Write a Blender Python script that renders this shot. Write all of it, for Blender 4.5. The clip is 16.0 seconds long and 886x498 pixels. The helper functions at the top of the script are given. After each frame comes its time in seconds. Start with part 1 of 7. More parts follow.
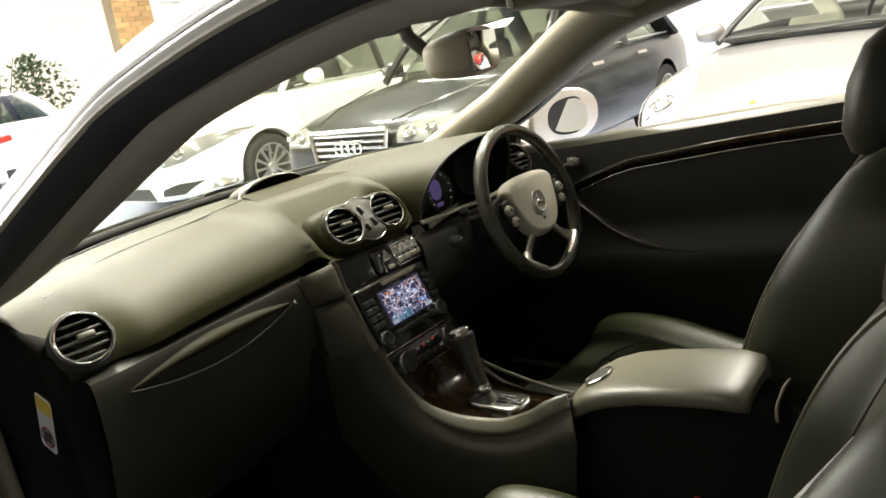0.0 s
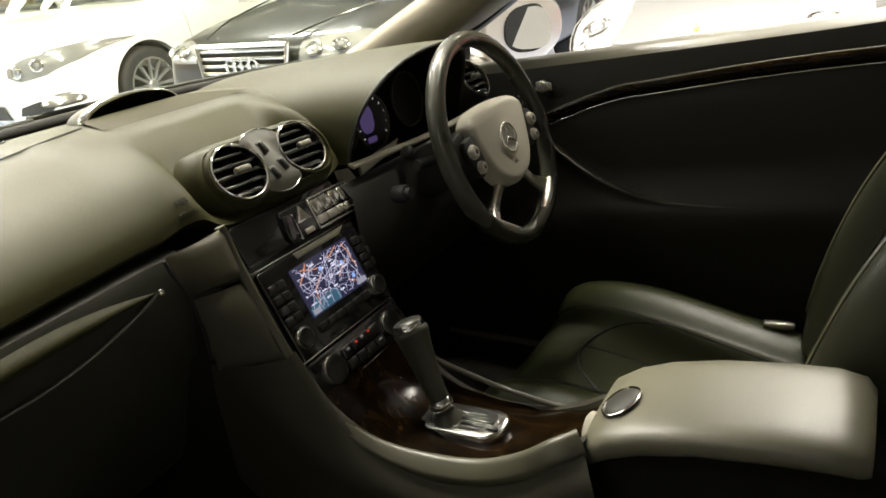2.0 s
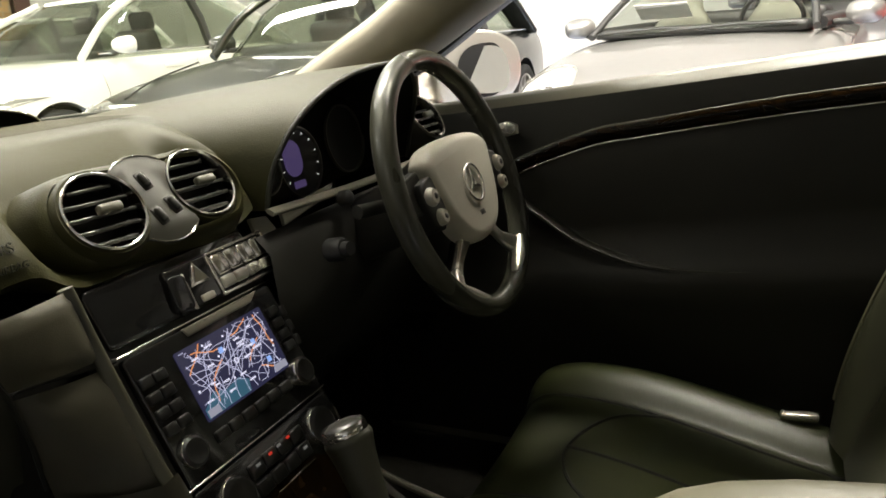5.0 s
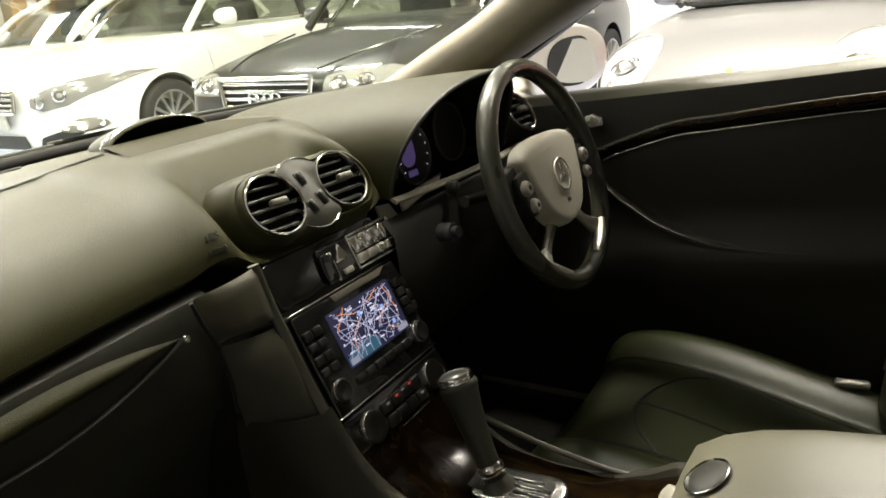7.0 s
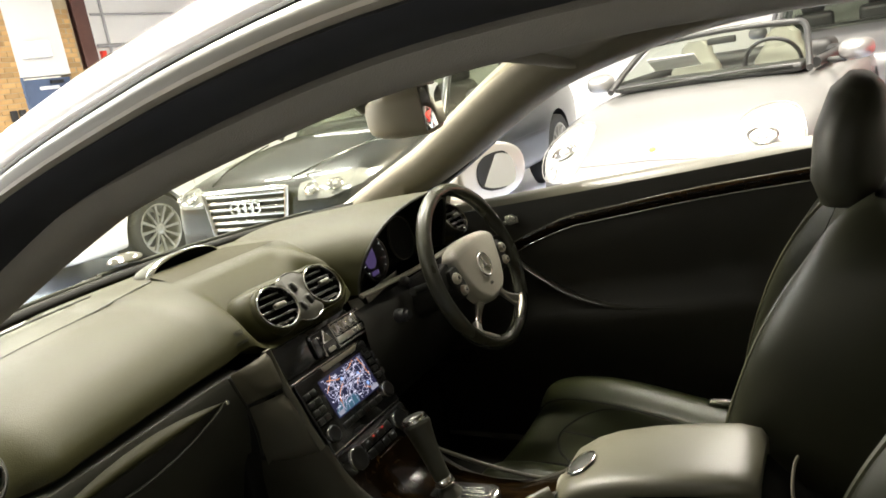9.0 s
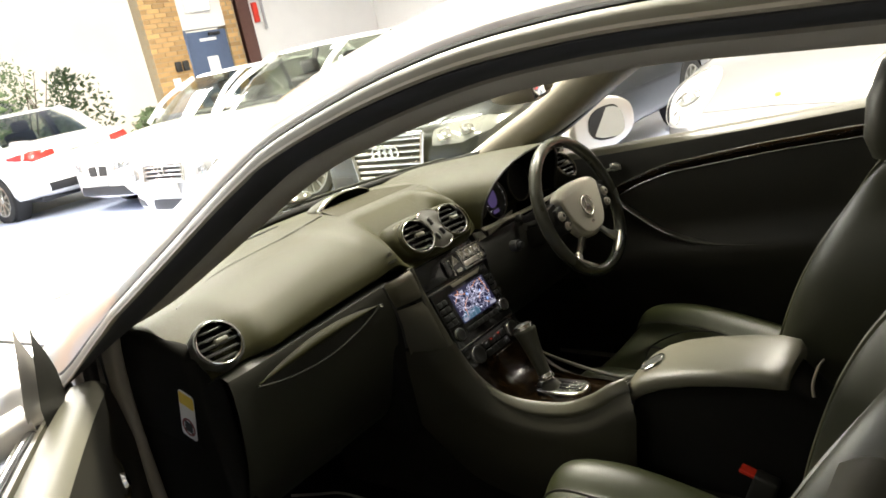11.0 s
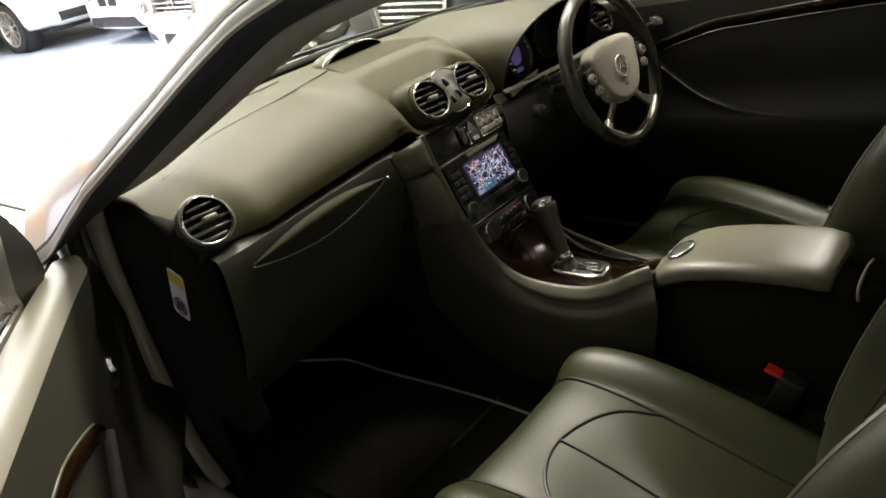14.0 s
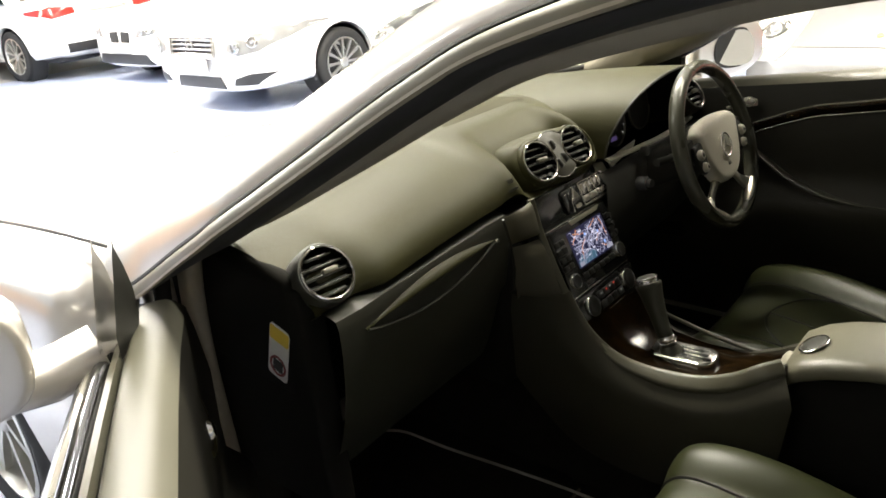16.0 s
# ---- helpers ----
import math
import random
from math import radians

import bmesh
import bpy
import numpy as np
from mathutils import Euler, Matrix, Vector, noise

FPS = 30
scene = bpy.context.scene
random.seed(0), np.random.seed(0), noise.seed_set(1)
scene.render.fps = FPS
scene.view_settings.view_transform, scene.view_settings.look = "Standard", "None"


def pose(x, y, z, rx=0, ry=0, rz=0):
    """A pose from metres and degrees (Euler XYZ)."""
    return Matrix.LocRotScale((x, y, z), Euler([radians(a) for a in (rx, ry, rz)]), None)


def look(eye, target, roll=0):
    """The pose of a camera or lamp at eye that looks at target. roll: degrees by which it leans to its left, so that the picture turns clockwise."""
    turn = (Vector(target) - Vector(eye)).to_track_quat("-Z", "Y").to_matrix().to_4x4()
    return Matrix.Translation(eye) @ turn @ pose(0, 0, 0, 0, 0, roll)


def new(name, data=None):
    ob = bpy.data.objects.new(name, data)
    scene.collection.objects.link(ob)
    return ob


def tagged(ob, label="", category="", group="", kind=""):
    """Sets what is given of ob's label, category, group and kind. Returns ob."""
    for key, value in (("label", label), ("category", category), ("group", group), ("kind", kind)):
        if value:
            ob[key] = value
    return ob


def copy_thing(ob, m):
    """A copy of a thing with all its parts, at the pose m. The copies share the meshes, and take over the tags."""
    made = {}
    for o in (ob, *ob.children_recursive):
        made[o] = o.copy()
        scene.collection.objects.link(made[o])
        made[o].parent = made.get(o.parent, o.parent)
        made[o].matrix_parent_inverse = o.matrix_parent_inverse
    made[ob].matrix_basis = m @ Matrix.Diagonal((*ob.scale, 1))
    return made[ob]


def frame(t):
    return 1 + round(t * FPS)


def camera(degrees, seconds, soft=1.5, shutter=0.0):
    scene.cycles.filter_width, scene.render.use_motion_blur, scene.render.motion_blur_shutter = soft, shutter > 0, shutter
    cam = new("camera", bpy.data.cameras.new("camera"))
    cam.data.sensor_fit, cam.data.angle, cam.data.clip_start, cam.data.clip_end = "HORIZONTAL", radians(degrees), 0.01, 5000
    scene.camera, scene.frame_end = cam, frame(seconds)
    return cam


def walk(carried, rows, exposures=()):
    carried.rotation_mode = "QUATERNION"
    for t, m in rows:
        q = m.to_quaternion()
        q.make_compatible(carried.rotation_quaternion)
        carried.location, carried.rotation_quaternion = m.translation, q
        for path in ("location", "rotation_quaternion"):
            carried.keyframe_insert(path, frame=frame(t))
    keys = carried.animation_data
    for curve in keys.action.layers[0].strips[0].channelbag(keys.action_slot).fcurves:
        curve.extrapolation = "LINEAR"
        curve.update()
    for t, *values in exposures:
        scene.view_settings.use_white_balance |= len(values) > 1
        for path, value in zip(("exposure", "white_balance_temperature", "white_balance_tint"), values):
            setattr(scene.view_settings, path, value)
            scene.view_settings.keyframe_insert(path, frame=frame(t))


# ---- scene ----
cam = camera(60.8, 16.0, 1.7)
PATH = [
    (0, (-1.122, -1.086, 1.185), (0.386, 0.116, 0.656), -9.1),
    (0.5, (-1.104, -1.034, 1.178), (0.375, 0.214, 0.675), -5.8),
    (1, (-1.038, -0.903, 1.151), (0.516, 0.207, 0.558), -6.7),
    (1.5, (-0.917, -0.823, 1.12), (0.644, 0.225, 0.437), -6.3),
    (2, (-0.786, -0.746, 1.109), (0.802, 0.218, 0.368), -6.2),
    (2.5, (-0.683, -0.649, 1.094), (0.999, 0.135, 0.348), -3.7),
    (3, (-0.608, -0.593, 1.057), (1.118, 0.127, 0.348), -4.1),
    (3.5, (-0.567, -0.58, 0.979), (1.181, 0.144, 0.33), -5.3),
    (4, (-0.561, -0.592, 0.989), (1.187, 0.178, 0.397), -5.5),
    (6.3, (-0.608, -0.582, 1.0), (1.105, 0.294, 0.454), -2.3),
    (6.5, (-0.627, -0.594, 1.002), (1.032, 0.379, 0.453), -5.0),
    (7, (-0.726, -0.647, 1.084), (0.881, 0.353, 0.439), -5.2),
    (7.5, (-0.817, -0.743, 1.125), (0.785, 0.223, 0.417), -6.7),
    (8, (-0.866, -0.833, 1.165), (0.801, 0.096, 0.566), -6.7),
    (8.5, (-0.93, -0.866, 1.193), (0.726, 0.138, 0.693), -6.3),
    (9, (-1.042, -0.906, 1.206), (0.653, 0.055, 0.757), -9.7),
    (9.5, (-1.164, -0.984, 1.179), (0.471, 0.069, 0.713), -7.4),
    (9.7, (-1.204, -1.024, 1.187), (0.376, 0.099, 0.694), -5.9),
    (11.8, (-1.318, -1.177, 1.304), (0.13, 0.086, 0.752), -14.0),
    (12, (-1.306, -1.193, 1.302), (0.14, 0.044, 0.688), -13.6),
    (12.5, (-1.324, -1.165, 1.324), (0.096, 0.101, 0.705), -11.4),
    (13, (-1.316, -1.121, 1.333), (0.08, 0.132, 0.639), -11.6),
    (13.5, (-1.288, -1.087, 1.329), (0.179, -0.042, 0.46), -9.1),
    (14, (-1.182, -1.053, 1.287), (0.085, 0.202, 0.381), -11.4),
    (14.5, (-1.031, -1.052, 1.27), (0.265, 0.148, 0.332), -7.1),
    (15, (-1.008, -1.041, 1.285), (0.257, 0.265, 0.451), -8.8),
    (15.5, (-1.116, -0.951, 1.284), (0.182, 0.323, 0.451), -7.1),
    (16, (-1.259, -0.79, 1.277), (0.118, 0.442, 0.512), -5.6),
]
walk(cam, [(t, look(eye, target, roll)) for t, eye, target, roll in PATH], ((0.0, 0.42), (1.5, 0.26), (4.0, 0.22), (7.0, 0.15), (8.0, 0.22), (9.5, 0.46), (12.5, 0.33), (13.2, 0.28), (14.0, 0.18), (14.6, 0.34), (16.0, 0.30)))

# ---- world and large lights ----
world = bpy.data.worlds.new("world")
scene.world = world
world.use_nodes = True
wn = world.node_tree
sky = wn.nodes.new("ShaderNodeTexSky")
sky.sky_type = "NISHITA"
sky.sun_disc = False
sky.sun_elevation, sky.sun_rotation = radians(38), radians(20)
wn.links.new(sky.outputs[0], wn.nodes["Background"].inputs[0])
wn.nodes["Background"].inputs[1].default_value = 0.15


def area_lamp(x, y, z, w, d, watts, colour=(1.0, 0.95, 0.84), aim=None):
    data = bpy.data.lights.new("area_light", "AREA")
    data.shape, data.size, data.size_y, data.energy, data.color = "RECTANGLE", w, d, watts, colour
    ob = new("area_light_panel", data)
    ob.matrix_world = look((x, y, z), aim or (x, y + 0.001, 0))
    return ob


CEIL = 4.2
# Unseen ceiling lamps, placed by the light wanted; x -6.3 is added side fill.
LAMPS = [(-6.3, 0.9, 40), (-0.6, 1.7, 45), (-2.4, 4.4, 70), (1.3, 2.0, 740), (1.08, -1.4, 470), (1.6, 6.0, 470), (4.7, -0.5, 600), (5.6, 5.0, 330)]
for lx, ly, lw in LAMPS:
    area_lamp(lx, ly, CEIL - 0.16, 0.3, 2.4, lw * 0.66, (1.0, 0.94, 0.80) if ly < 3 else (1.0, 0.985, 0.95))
# area lamp standing in for daylight through the upper part of the open gateway
area_lamp(1.1, 9.82, 2.88, 8.8, 0.8, 720, (1.0, 0.95, 0.85), (1.1, 0.0, 0.6))


# ---- materials ----
def mat(name, base, rough=0.5, metal=0.0, vary=0.12, scale=14.0, bump=0.0, bump_scale=300.0, spec=0.5, coat=0.0, rough_vary=0.08, sheen=0.0, alpha=1.0):
    m = bpy.data.materials.new(name)
    m.use_nodes = True
    nt = m.node_tree
    b = nt.nodes["Principled BSDF"]
    geo = nt.nodes.new("ShaderNodeTexCoord")
    n1 = nt.nodes.new("ShaderNodeTexNoise")
    n1.inputs["Scale"].default_value, n1.inputs["Detail"].default_value = scale, 6
    nt.links.new(geo.outputs["Object"], n1.inputs["Vector"])
    ramp = nt.nodes.new("ShaderNodeMix")
    ramp.data_type = "RGBA"
    lo = [max(0, c * (1 - vary)) for c in base]
    hi = [min(1, c * (1 + vary)) for c in base]
    ramp.inputs[6].default_value, ramp.inputs[7].default_value = (*lo, 1), (*hi, 1)
    nt.links.new(n1.outputs["Fac"], ramp.inputs[0])
    nt.links.new(ramp.outputs[2], b.inputs["Base Color"])
    rr = nt.nodes.new("ShaderNodeMapRange")
    rr.inputs["To Min"].default_value, rr.inputs["To Max"].default_value = max(0.02, rough - rough_vary), min(1, rough + rough_vary)
    n3 = nt.nodes.new("ShaderNodeTexNoise")
    n3.inputs["Scale"].default_value, n3.inputs["Detail"].default_value = scale * 0.35, 4
    nt.links.new(geo.outputs["Object"], n3.inputs["Vector"])
    nt.links.new(n3.outputs["Fac"], rr.inputs["Value"])
    nt.links.new(rr.outputs[0], b.inputs["Roughness"])
    b.inputs["Metallic"].default_value = metal
    b.inputs["Specular IOR Level"].default_value = spec
    b.inputs["Coat Weight"].default_value = coat
    b.inputs["Coat Roughness"].default_value = 0.04
    b.inputs["Sheen Weight"].default_value = sheen
    if bump:
        n2 = nt.nodes.new("ShaderNodeTexVoronoi")
        n2.inputs["Scale"].default_value = bump_scale
        nt.links.new(geo.outputs["Object"], n2.inputs["Vector"])
        bp = nt.nodes.new("ShaderNodeBump")
        bp.inputs["Strength"].default_value, bp.inputs["Distance"].default_value = bump, 0.001
        nt.links.new(n2.outputs["Distance"], bp.inputs["Height"])
        nt.links.new(bp.outputs[0], b.inputs["Normal"])
    return m


def wood_mat(name, dark, light, rough=0.2):
    m = mat(name, dark, rough, coat=0.0, spec=0.14)
    nt = m.node_tree
    b = nt.nodes["Principled BSDF"]
    geo = nt.nodes.new("ShaderNodeTexCoord")
    mp = nt.nodes.new("ShaderNodeMapping")
    mp.inputs["Scale"].default_value = (9, 3, 9)
    nz = nt.nodes.new("ShaderNodeTexNoise")
    nz.inputs["Scale"].default_value, nz.inputs["Detail"].default_value, nz.inputs["Distortion"].default_value = 4, 9, 2.2
    cr = nt.nodes.new("ShaderNodeValToRGB")
    cr.color_ramp.elements[0].position, cr.color_ramp.elements[0].color = 0.38, (*dark, 1)
    cr.color_ramp.elements[1].position, cr.color_ramp.elements[1].color = 0.66, (*light, 1)
    nt.links.new(geo.outputs["Object"], mp.inputs["Vector"])
    nt.links.new(mp.outputs[0], nz.inputs["Vector"])
    nt.links.new(nz.outputs["Fac"], cr.inputs[0])
    nt.links.new(cr.outputs[0], b.inputs["Base Color"])
    return m


def glass_mat(name, tint, gloss=1.0):
    m = bpy.data.materials.new(name)
    m.use_nodes = True
    nt = m.node_tree
    nt.nodes.remove(nt.nodes["Principled BSDF"])
    tr = nt.nodes.new("ShaderNodeBsdfTransparent")
    tr.inputs[0].default_value = (*tint, 1)
    gl = nt.nodes.new("ShaderNodeBsdfGlossy")
    gl.inputs["Roughness"].default_value = 0.015
    lw = nt.nodes.new("ShaderNodeLayerWeight")
    lw.inputs[0].default_value = 0.5
    pw = nt.nodes.new("ShaderNodeMath")
    pw.operation, pw.inputs[1].default_value = "POWER", 5.0
    mul = nt.nodes.new("ShaderNodeMath")
    mul.operation, mul.inputs[1].default_value, mul.inputs[2].default_value = "MULTIPLY_ADD", 0.9, 0.045 * gloss
    mx = nt.nodes.new("ShaderNodeMixShader")
    nt.links.new(lw.outputs["Facing"], pw.inputs[0])
    nt.links.new(pw.outputs[0], mul.inputs[0])
    nt.links.new(mul.outputs[0], mx.inputs[0])
    nt.links.new(tr.outputs[0], mx.inputs[1])
    nt.links.new(gl.outputs[0], mx.inputs[2])
    nt.links.new(mx.outputs[0], nt.nodes["Material Output"].inputs[0])
    return m


def glow_mat(name, colour, strength):
    m = bpy.data.materials.new(name)
    m.use_nodes = True
    b = m.node_tree.nodes["Principled BSDF"]
    b.inputs["Base Color"].default_value = (0.02, 0.02, 0.02, 1)
    b.inputs["Emission Color"].default_value = (*colour, 1)
    b.inputs["Emission Strength"].default_value = strength
    return m


def car_paint(name, base, metal=0.0, rough=0.35, coat=1.0):
    return mat(name, base, rough, metal, vary=0.04, scale=60, coat=coat, rough_vary=0.03)


SOFT = mat("soft_dash_vinyl", (0.031, 0.0296, 0.0105), 0.48, vary=0.16, scale=7, bump=0.28, bump_scale=700, spec=0.15)
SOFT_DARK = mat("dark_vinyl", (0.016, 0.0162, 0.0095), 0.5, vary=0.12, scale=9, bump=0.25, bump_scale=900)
PANEL = mat("grey_panel_plastic", (0.075, 0.071, 0.05), 0.36, vary=0.08, scale=12, bump=0.12, bump_scale=1200)
BLACK = mat("black_plastic", (0.019, 0.0186, 0.0155), 0.5, vary=0.2, scale=20, bump=0.08, bump_scale=1000, spec=0.35)
MATT = mat("matt_black_lining", (0.011, 0.0106, 0.009), 0.95, vary=0.2, scale=20, spec=0.06)
GLOSS = mat("gloss_black", (0.008, 0.008, 0.008), 0.1, vary=0.1, coat=0.6)
LEATHER = mat("black_leather", (0.030, 0.030, 0.019), 0.42, vary=0.18, scale=10, bump=0.16, bump_scale=900)
LEATHER_LT = mat("leather_panel", (0.025, 0.0285, 0.0095), 0.42, spec=0.42, vary=0.15, scale=10, bump=0.16, bump_scale=900)
LEATHER_RIM = mat("wheel_leather", (0.038, 0.038, 0.027), 0.27, vary=0.10, scale=8, bump=0.05, bump_scale=1200)
ARM = mat("armrest_vinyl", (0.135, 0.128, 0.090), 0.36, vary=0.06, scale=8, bump=0.15, bump_scale=900, spec=0.6)
AIRBAG = mat("grey_airbag_vinyl", (0.35, 0.33, 0.27), 0.34, vary=0.06, scale=15, bump=0.2, bump_scale=900)
SILVER = mat("satin_silver_plastic", (0.60, 0.575, 0.50), 0.28, metal=0.75, vary=0.05)
CHROME = mat("chrome", (0.82, 0.80, 0.76), 0.16, metal=1.0, vary=0.03, rough_vary=0.03)
WOOD = wood_mat("burr_walnut", (0.0022, 0.0014, 0.0007), (0.0115, 0.0062, 0.0020), 0.16)
CARPET = mat("black_carpet", (0.020, 0.019, 0.016), 0.95, vary=0.3, scale=60, bump=0.8, bump_scale=700, spec=0.05)
TRIM_GREY = mat("pillar_fabric", (0.190, 0.170, 0.125), 0.85, vary=0.08, scale=40, bump=0.3, bump_scale=900)
RUBBER = mat("black_rubber", (0.006, 0.0058, 0.0048), 0.75, vary=0.2, scale=30)
PAINT_SILVER = car_paint("champagne_silver_paint", (0.52, 0.495, 0.445), metal=0.6, rough=0.32)
GLASS_WS = glass_mat("tinted_screen_glass", (0.68, 0.70, 0.61), 1.0)
GLASS_CAR = glass_mat("car_window_glass", (0.62, 0.66, 0.58), 1.4)
LEATHER_MID = mat("olive_black_leather", (0.033, 0.034, 0.019), 0.40, vary=0.18, scale=10, bump=0.16, bump_scale=900)
PULL_M = mat("edge_light_and_cap_vinyl", (0.038, 0.036, 0.027), 0.4, vary=0.1, scale=10, bump=0.15, bump_scale=900)
DOOR_VINYL = mat("door_vinyl", (0.0170, 0.0160, 0.0118), 0.48, spec=0.32, vary=0.12, scale=9, bump=0.2, bump_scale=900)
MIRROR = mat("mirror_glass", (0.85, 0.86, 0.84), 0.01, metal=1.0, vary=0.0, rough_vary=0.0)
RED = mat("red_plastic", (0.62, 0.03, 0.012), 0.4)
TYRE = mat("tyre_rubber", (0.02, 0.02, 0.02), 0.75, vary=0.25, scale=30, bump=0.3, bump_scale=200)
ALLOY = mat("alloy_wheel", (0.55, 0.54, 0.50), 0.3, metal=0.8, vary=0.08)
STEEL_DARK = mat("dark_metal", (0.05, 0.05, 0.05), 0.45, metal=0.6)
WHITE_PLASTIC = mat("white_plastic", (0.75, 0.74, 0.70), 0.4)


# ---- geometry helpers ----
def bm_new():
    return bmesh.new()


def merge(bm, other, m=None):
    me = bpy.data.meshes.new("tmp")
    other.to_mesh(me)
    if m is not None:
        me.transform(m)
    bm.from_mesh(me)
    bpy.data.meshes.remove(me)
    other.free()
    return bm


def box(bm, size, m=Matrix(), bevel=0.0, seg=3):
    t = bmesh.new()
    bmesh.ops.create_cube(t, size=1.0, matrix=Matrix.Diagonal((*size, 1)))
    if bevel:
        bmesh.ops.bevel(t, geom=t.edges[:], offset=min(bevel, min(size) * 0.49), segments=seg, profile=0.5, affect="EDGES")
    return merge(bm, t, m)


def rings(bm, loops, closed=True, caps=True):
    """Skin a row of point loops of equal count."""
    vs = [[bm.verts.new(p) for p in loop] for loop in loops]
    n = len(vs[0])
    for a, b in zip(vs, vs[1:]):
        for i in range(n if closed else n - 1):
            j = (i + 1) % n
            bm.faces.new((a[i], a[j], b[j], b[i]))
    if caps and closed:
        bm.faces.new(vs[0][::-1])
        bm.faces.new(vs[-1])
    return bm


def smooth_path(pts, per=8):
    """Catmull-Rom through the points."""
    p = [Vector(q) for q in pts]
    p = [p[0] * 2 - p[1]] + p + [p[-1] * 2 - p[-2]]
    out = []
    for i in range(1, len(p) - 2):
        for k in range(per):
            t = k / per
            a, b, c, d = p[i - 1], p[i], p[i + 1], p[i + 2]
            out.append(0.5 * ((2 * b) + (c - a) * t + (2 * a - 5 * b + 4 * c - d) * t * t + (3 * b - a - 3 * c + d) * t ** 3))
    out.append(p[-2])
    return out


def sweep(bm, path, section, up=(0, 0, 1), closed=False, scale=None, caps=True):
    """Sweep a 2D section (side, up) along a path."""
    loops = []
    n = len(path)
    for i, p in enumerate(path):
        a = path[(i - 1) % n] if closed or i else path[0]
        b = path[(i + 1) % n] if closed or i < n - 1 else path[-1]
        t = (Vector(b) - Vector(a)).normalized()
        s = t.cross(Vector(up)).normalized()
        u = s.cross(t).normalized()
        k = scale(i / max(1, n - 1)) if scale else 1.0
        loops.append([Vector(p) + s * (q[0] * k) + u * (q[1] * k) for q in section])
    if closed:
        loops.append(loops[0])
        vs = [[bm.verts.new(q) for q in l] for l in loops[:-1]]
        vs.append(vs[0])
        m = len(section)
        for a, b in zip(vs, vs[1:]):
            for i in range(m):
                j = (i + 1) % m
                bm.faces.new((a[i], a[j], b[j], b[i]))
        return bm
    return rings(bm, loops, True, caps)


def circle(r, n=12, sx=1.0, sy=1.0):
    return [(r * sx * math.cos(2 * math.pi * i / n), r * sy * math.sin(2 * math.pi * i / n)) for i in range(n)]


def rrect(w, h, r, n=4):
    """Rounded rectangle, anticlockwise."""
    out = []
    for cx, cy, a0 in ((w / 2 - r, h / 2 - r, 0), (-w / 2 + r, h / 2 - r, 90), (-w / 2 + r, -h / 2 + r, 180), (w / 2 - r, -h / 2 + r, 270)):
        for k in range(n + 1):
            a = radians(a0 + 90 * k / n)
            out.append((cx + r * math.cos(a), cy + r * math.sin(a)))
    return out


def tube(bm, pts, r, n=10, up=(0, 0, 1), closed=False, scale=None):
    return sweep(bm, pts, circle(r, n), up, closed, scale)


def lathe(bm, profile, m=Matrix(), n=32):
    """Turn (radius, height) points about local z."""
    t = bmesh.new()
    vs = []
    for r, h in profile:
        if r < 1e-6:
            vs.append([t.verts.new((0, 0, h))] * n)
        else:
            vs.append([t.verts.new((r * math.cos(2 * math.pi * i / n), r * math.sin(2 * math.pi * i / n), h)) for i in range(n)])
    for a, b in zip(vs, vs[1:]):
        for i in range(n):
            j = (i + 1) % n
            q = []
            for v in (a[i], a[j], b[j], b[i]):
                if v not in q:
                    q.append(v)
            if len(q) > 2:
                t.faces.new(q)
    return merge(bm, t, m)


def plate(bm, outline, thick, m=Matrix(), bevel=0.0, seg=2):
    """A flat piece: outline in local x, y, extruded to z = thick."""
    t = bmesh.new()
    f = t.faces.new([t.verts.new((x, y, 0)) for x, y in outline])
    r = bmesh.ops.extrude_face_region(t, geom=[f])
    vs = [g for g in r["geom"] if isinstance(g, bmesh.types.BMVert)]
    bmesh.ops.translate(t, vec=(0, 0, thick), verts=vs)
    if bevel:
        top = [e for e in t.edges if all(v in vs for v in e.verts)]
        bmesh.ops.bevel(t, geom=top, offset=bevel, segments=seg, profile=0.5, affect="EDGES")
    return merge(bm, t, m)


def part(name, bm, material, parent=None, label="", smooth=50):
    bmesh.ops.recalc_face_normals(bm, faces=bm.faces[:])
    me = bpy.data.meshes.new(name)
    bm.to_mesh(me)
    bm.free()
    me.materials.append(material)
    if smooth:
        me.shade_smooth()
        me.set_sharp_from_angle(angle=radians(smooth))
    ob = new(name, me)
    if parent is not None:
        ob.parent = parent
    if label:
        tagged(ob, label)
    return ob


def thing(name, label, category, group="", m=None, kind=""):
    ob = new(name)
    if m is not None:
        ob.matrix_world = m
    return tagged(ob, label, category, group, kind)


def subdivided(ob, levels=2, cutters=()):
    """Bake a subdivision and the wheel arch cuts into the mesh."""
    if levels:
        s = ob.modifiers.new("s", "SUBSURF")
        s.levels = s.render_levels = levels
    for c in cutters:
        b = ob.modifiers.new("b", "BOOLEAN")
        b.object, b.operation, b.solver = c, "DIFFERENCE", "EXACT"
    bpy.context.view_layer.update()
    dg = bpy.context.evaluated_depsgraph_get()
    me = bpy.data.meshes.new_from_object(ob.evaluated_get(dg))
    ob.modifiers.clear()
    ob.data = me
    me.shade_smooth()
    me.set_sharp_from_angle(angle=radians(40))
    return ob


def frame_axes(origin, normal, up=(0, 0, 1)):
    """A pose with local z along normal and local y near up."""
    n = Vector(normal).normalized()
    x = Vector(up).cross(n).normalized()
    y = n.cross(x)
    m = Matrix((x, y, n)).transposed().to_4x4()
    m.translation = origin
    return m


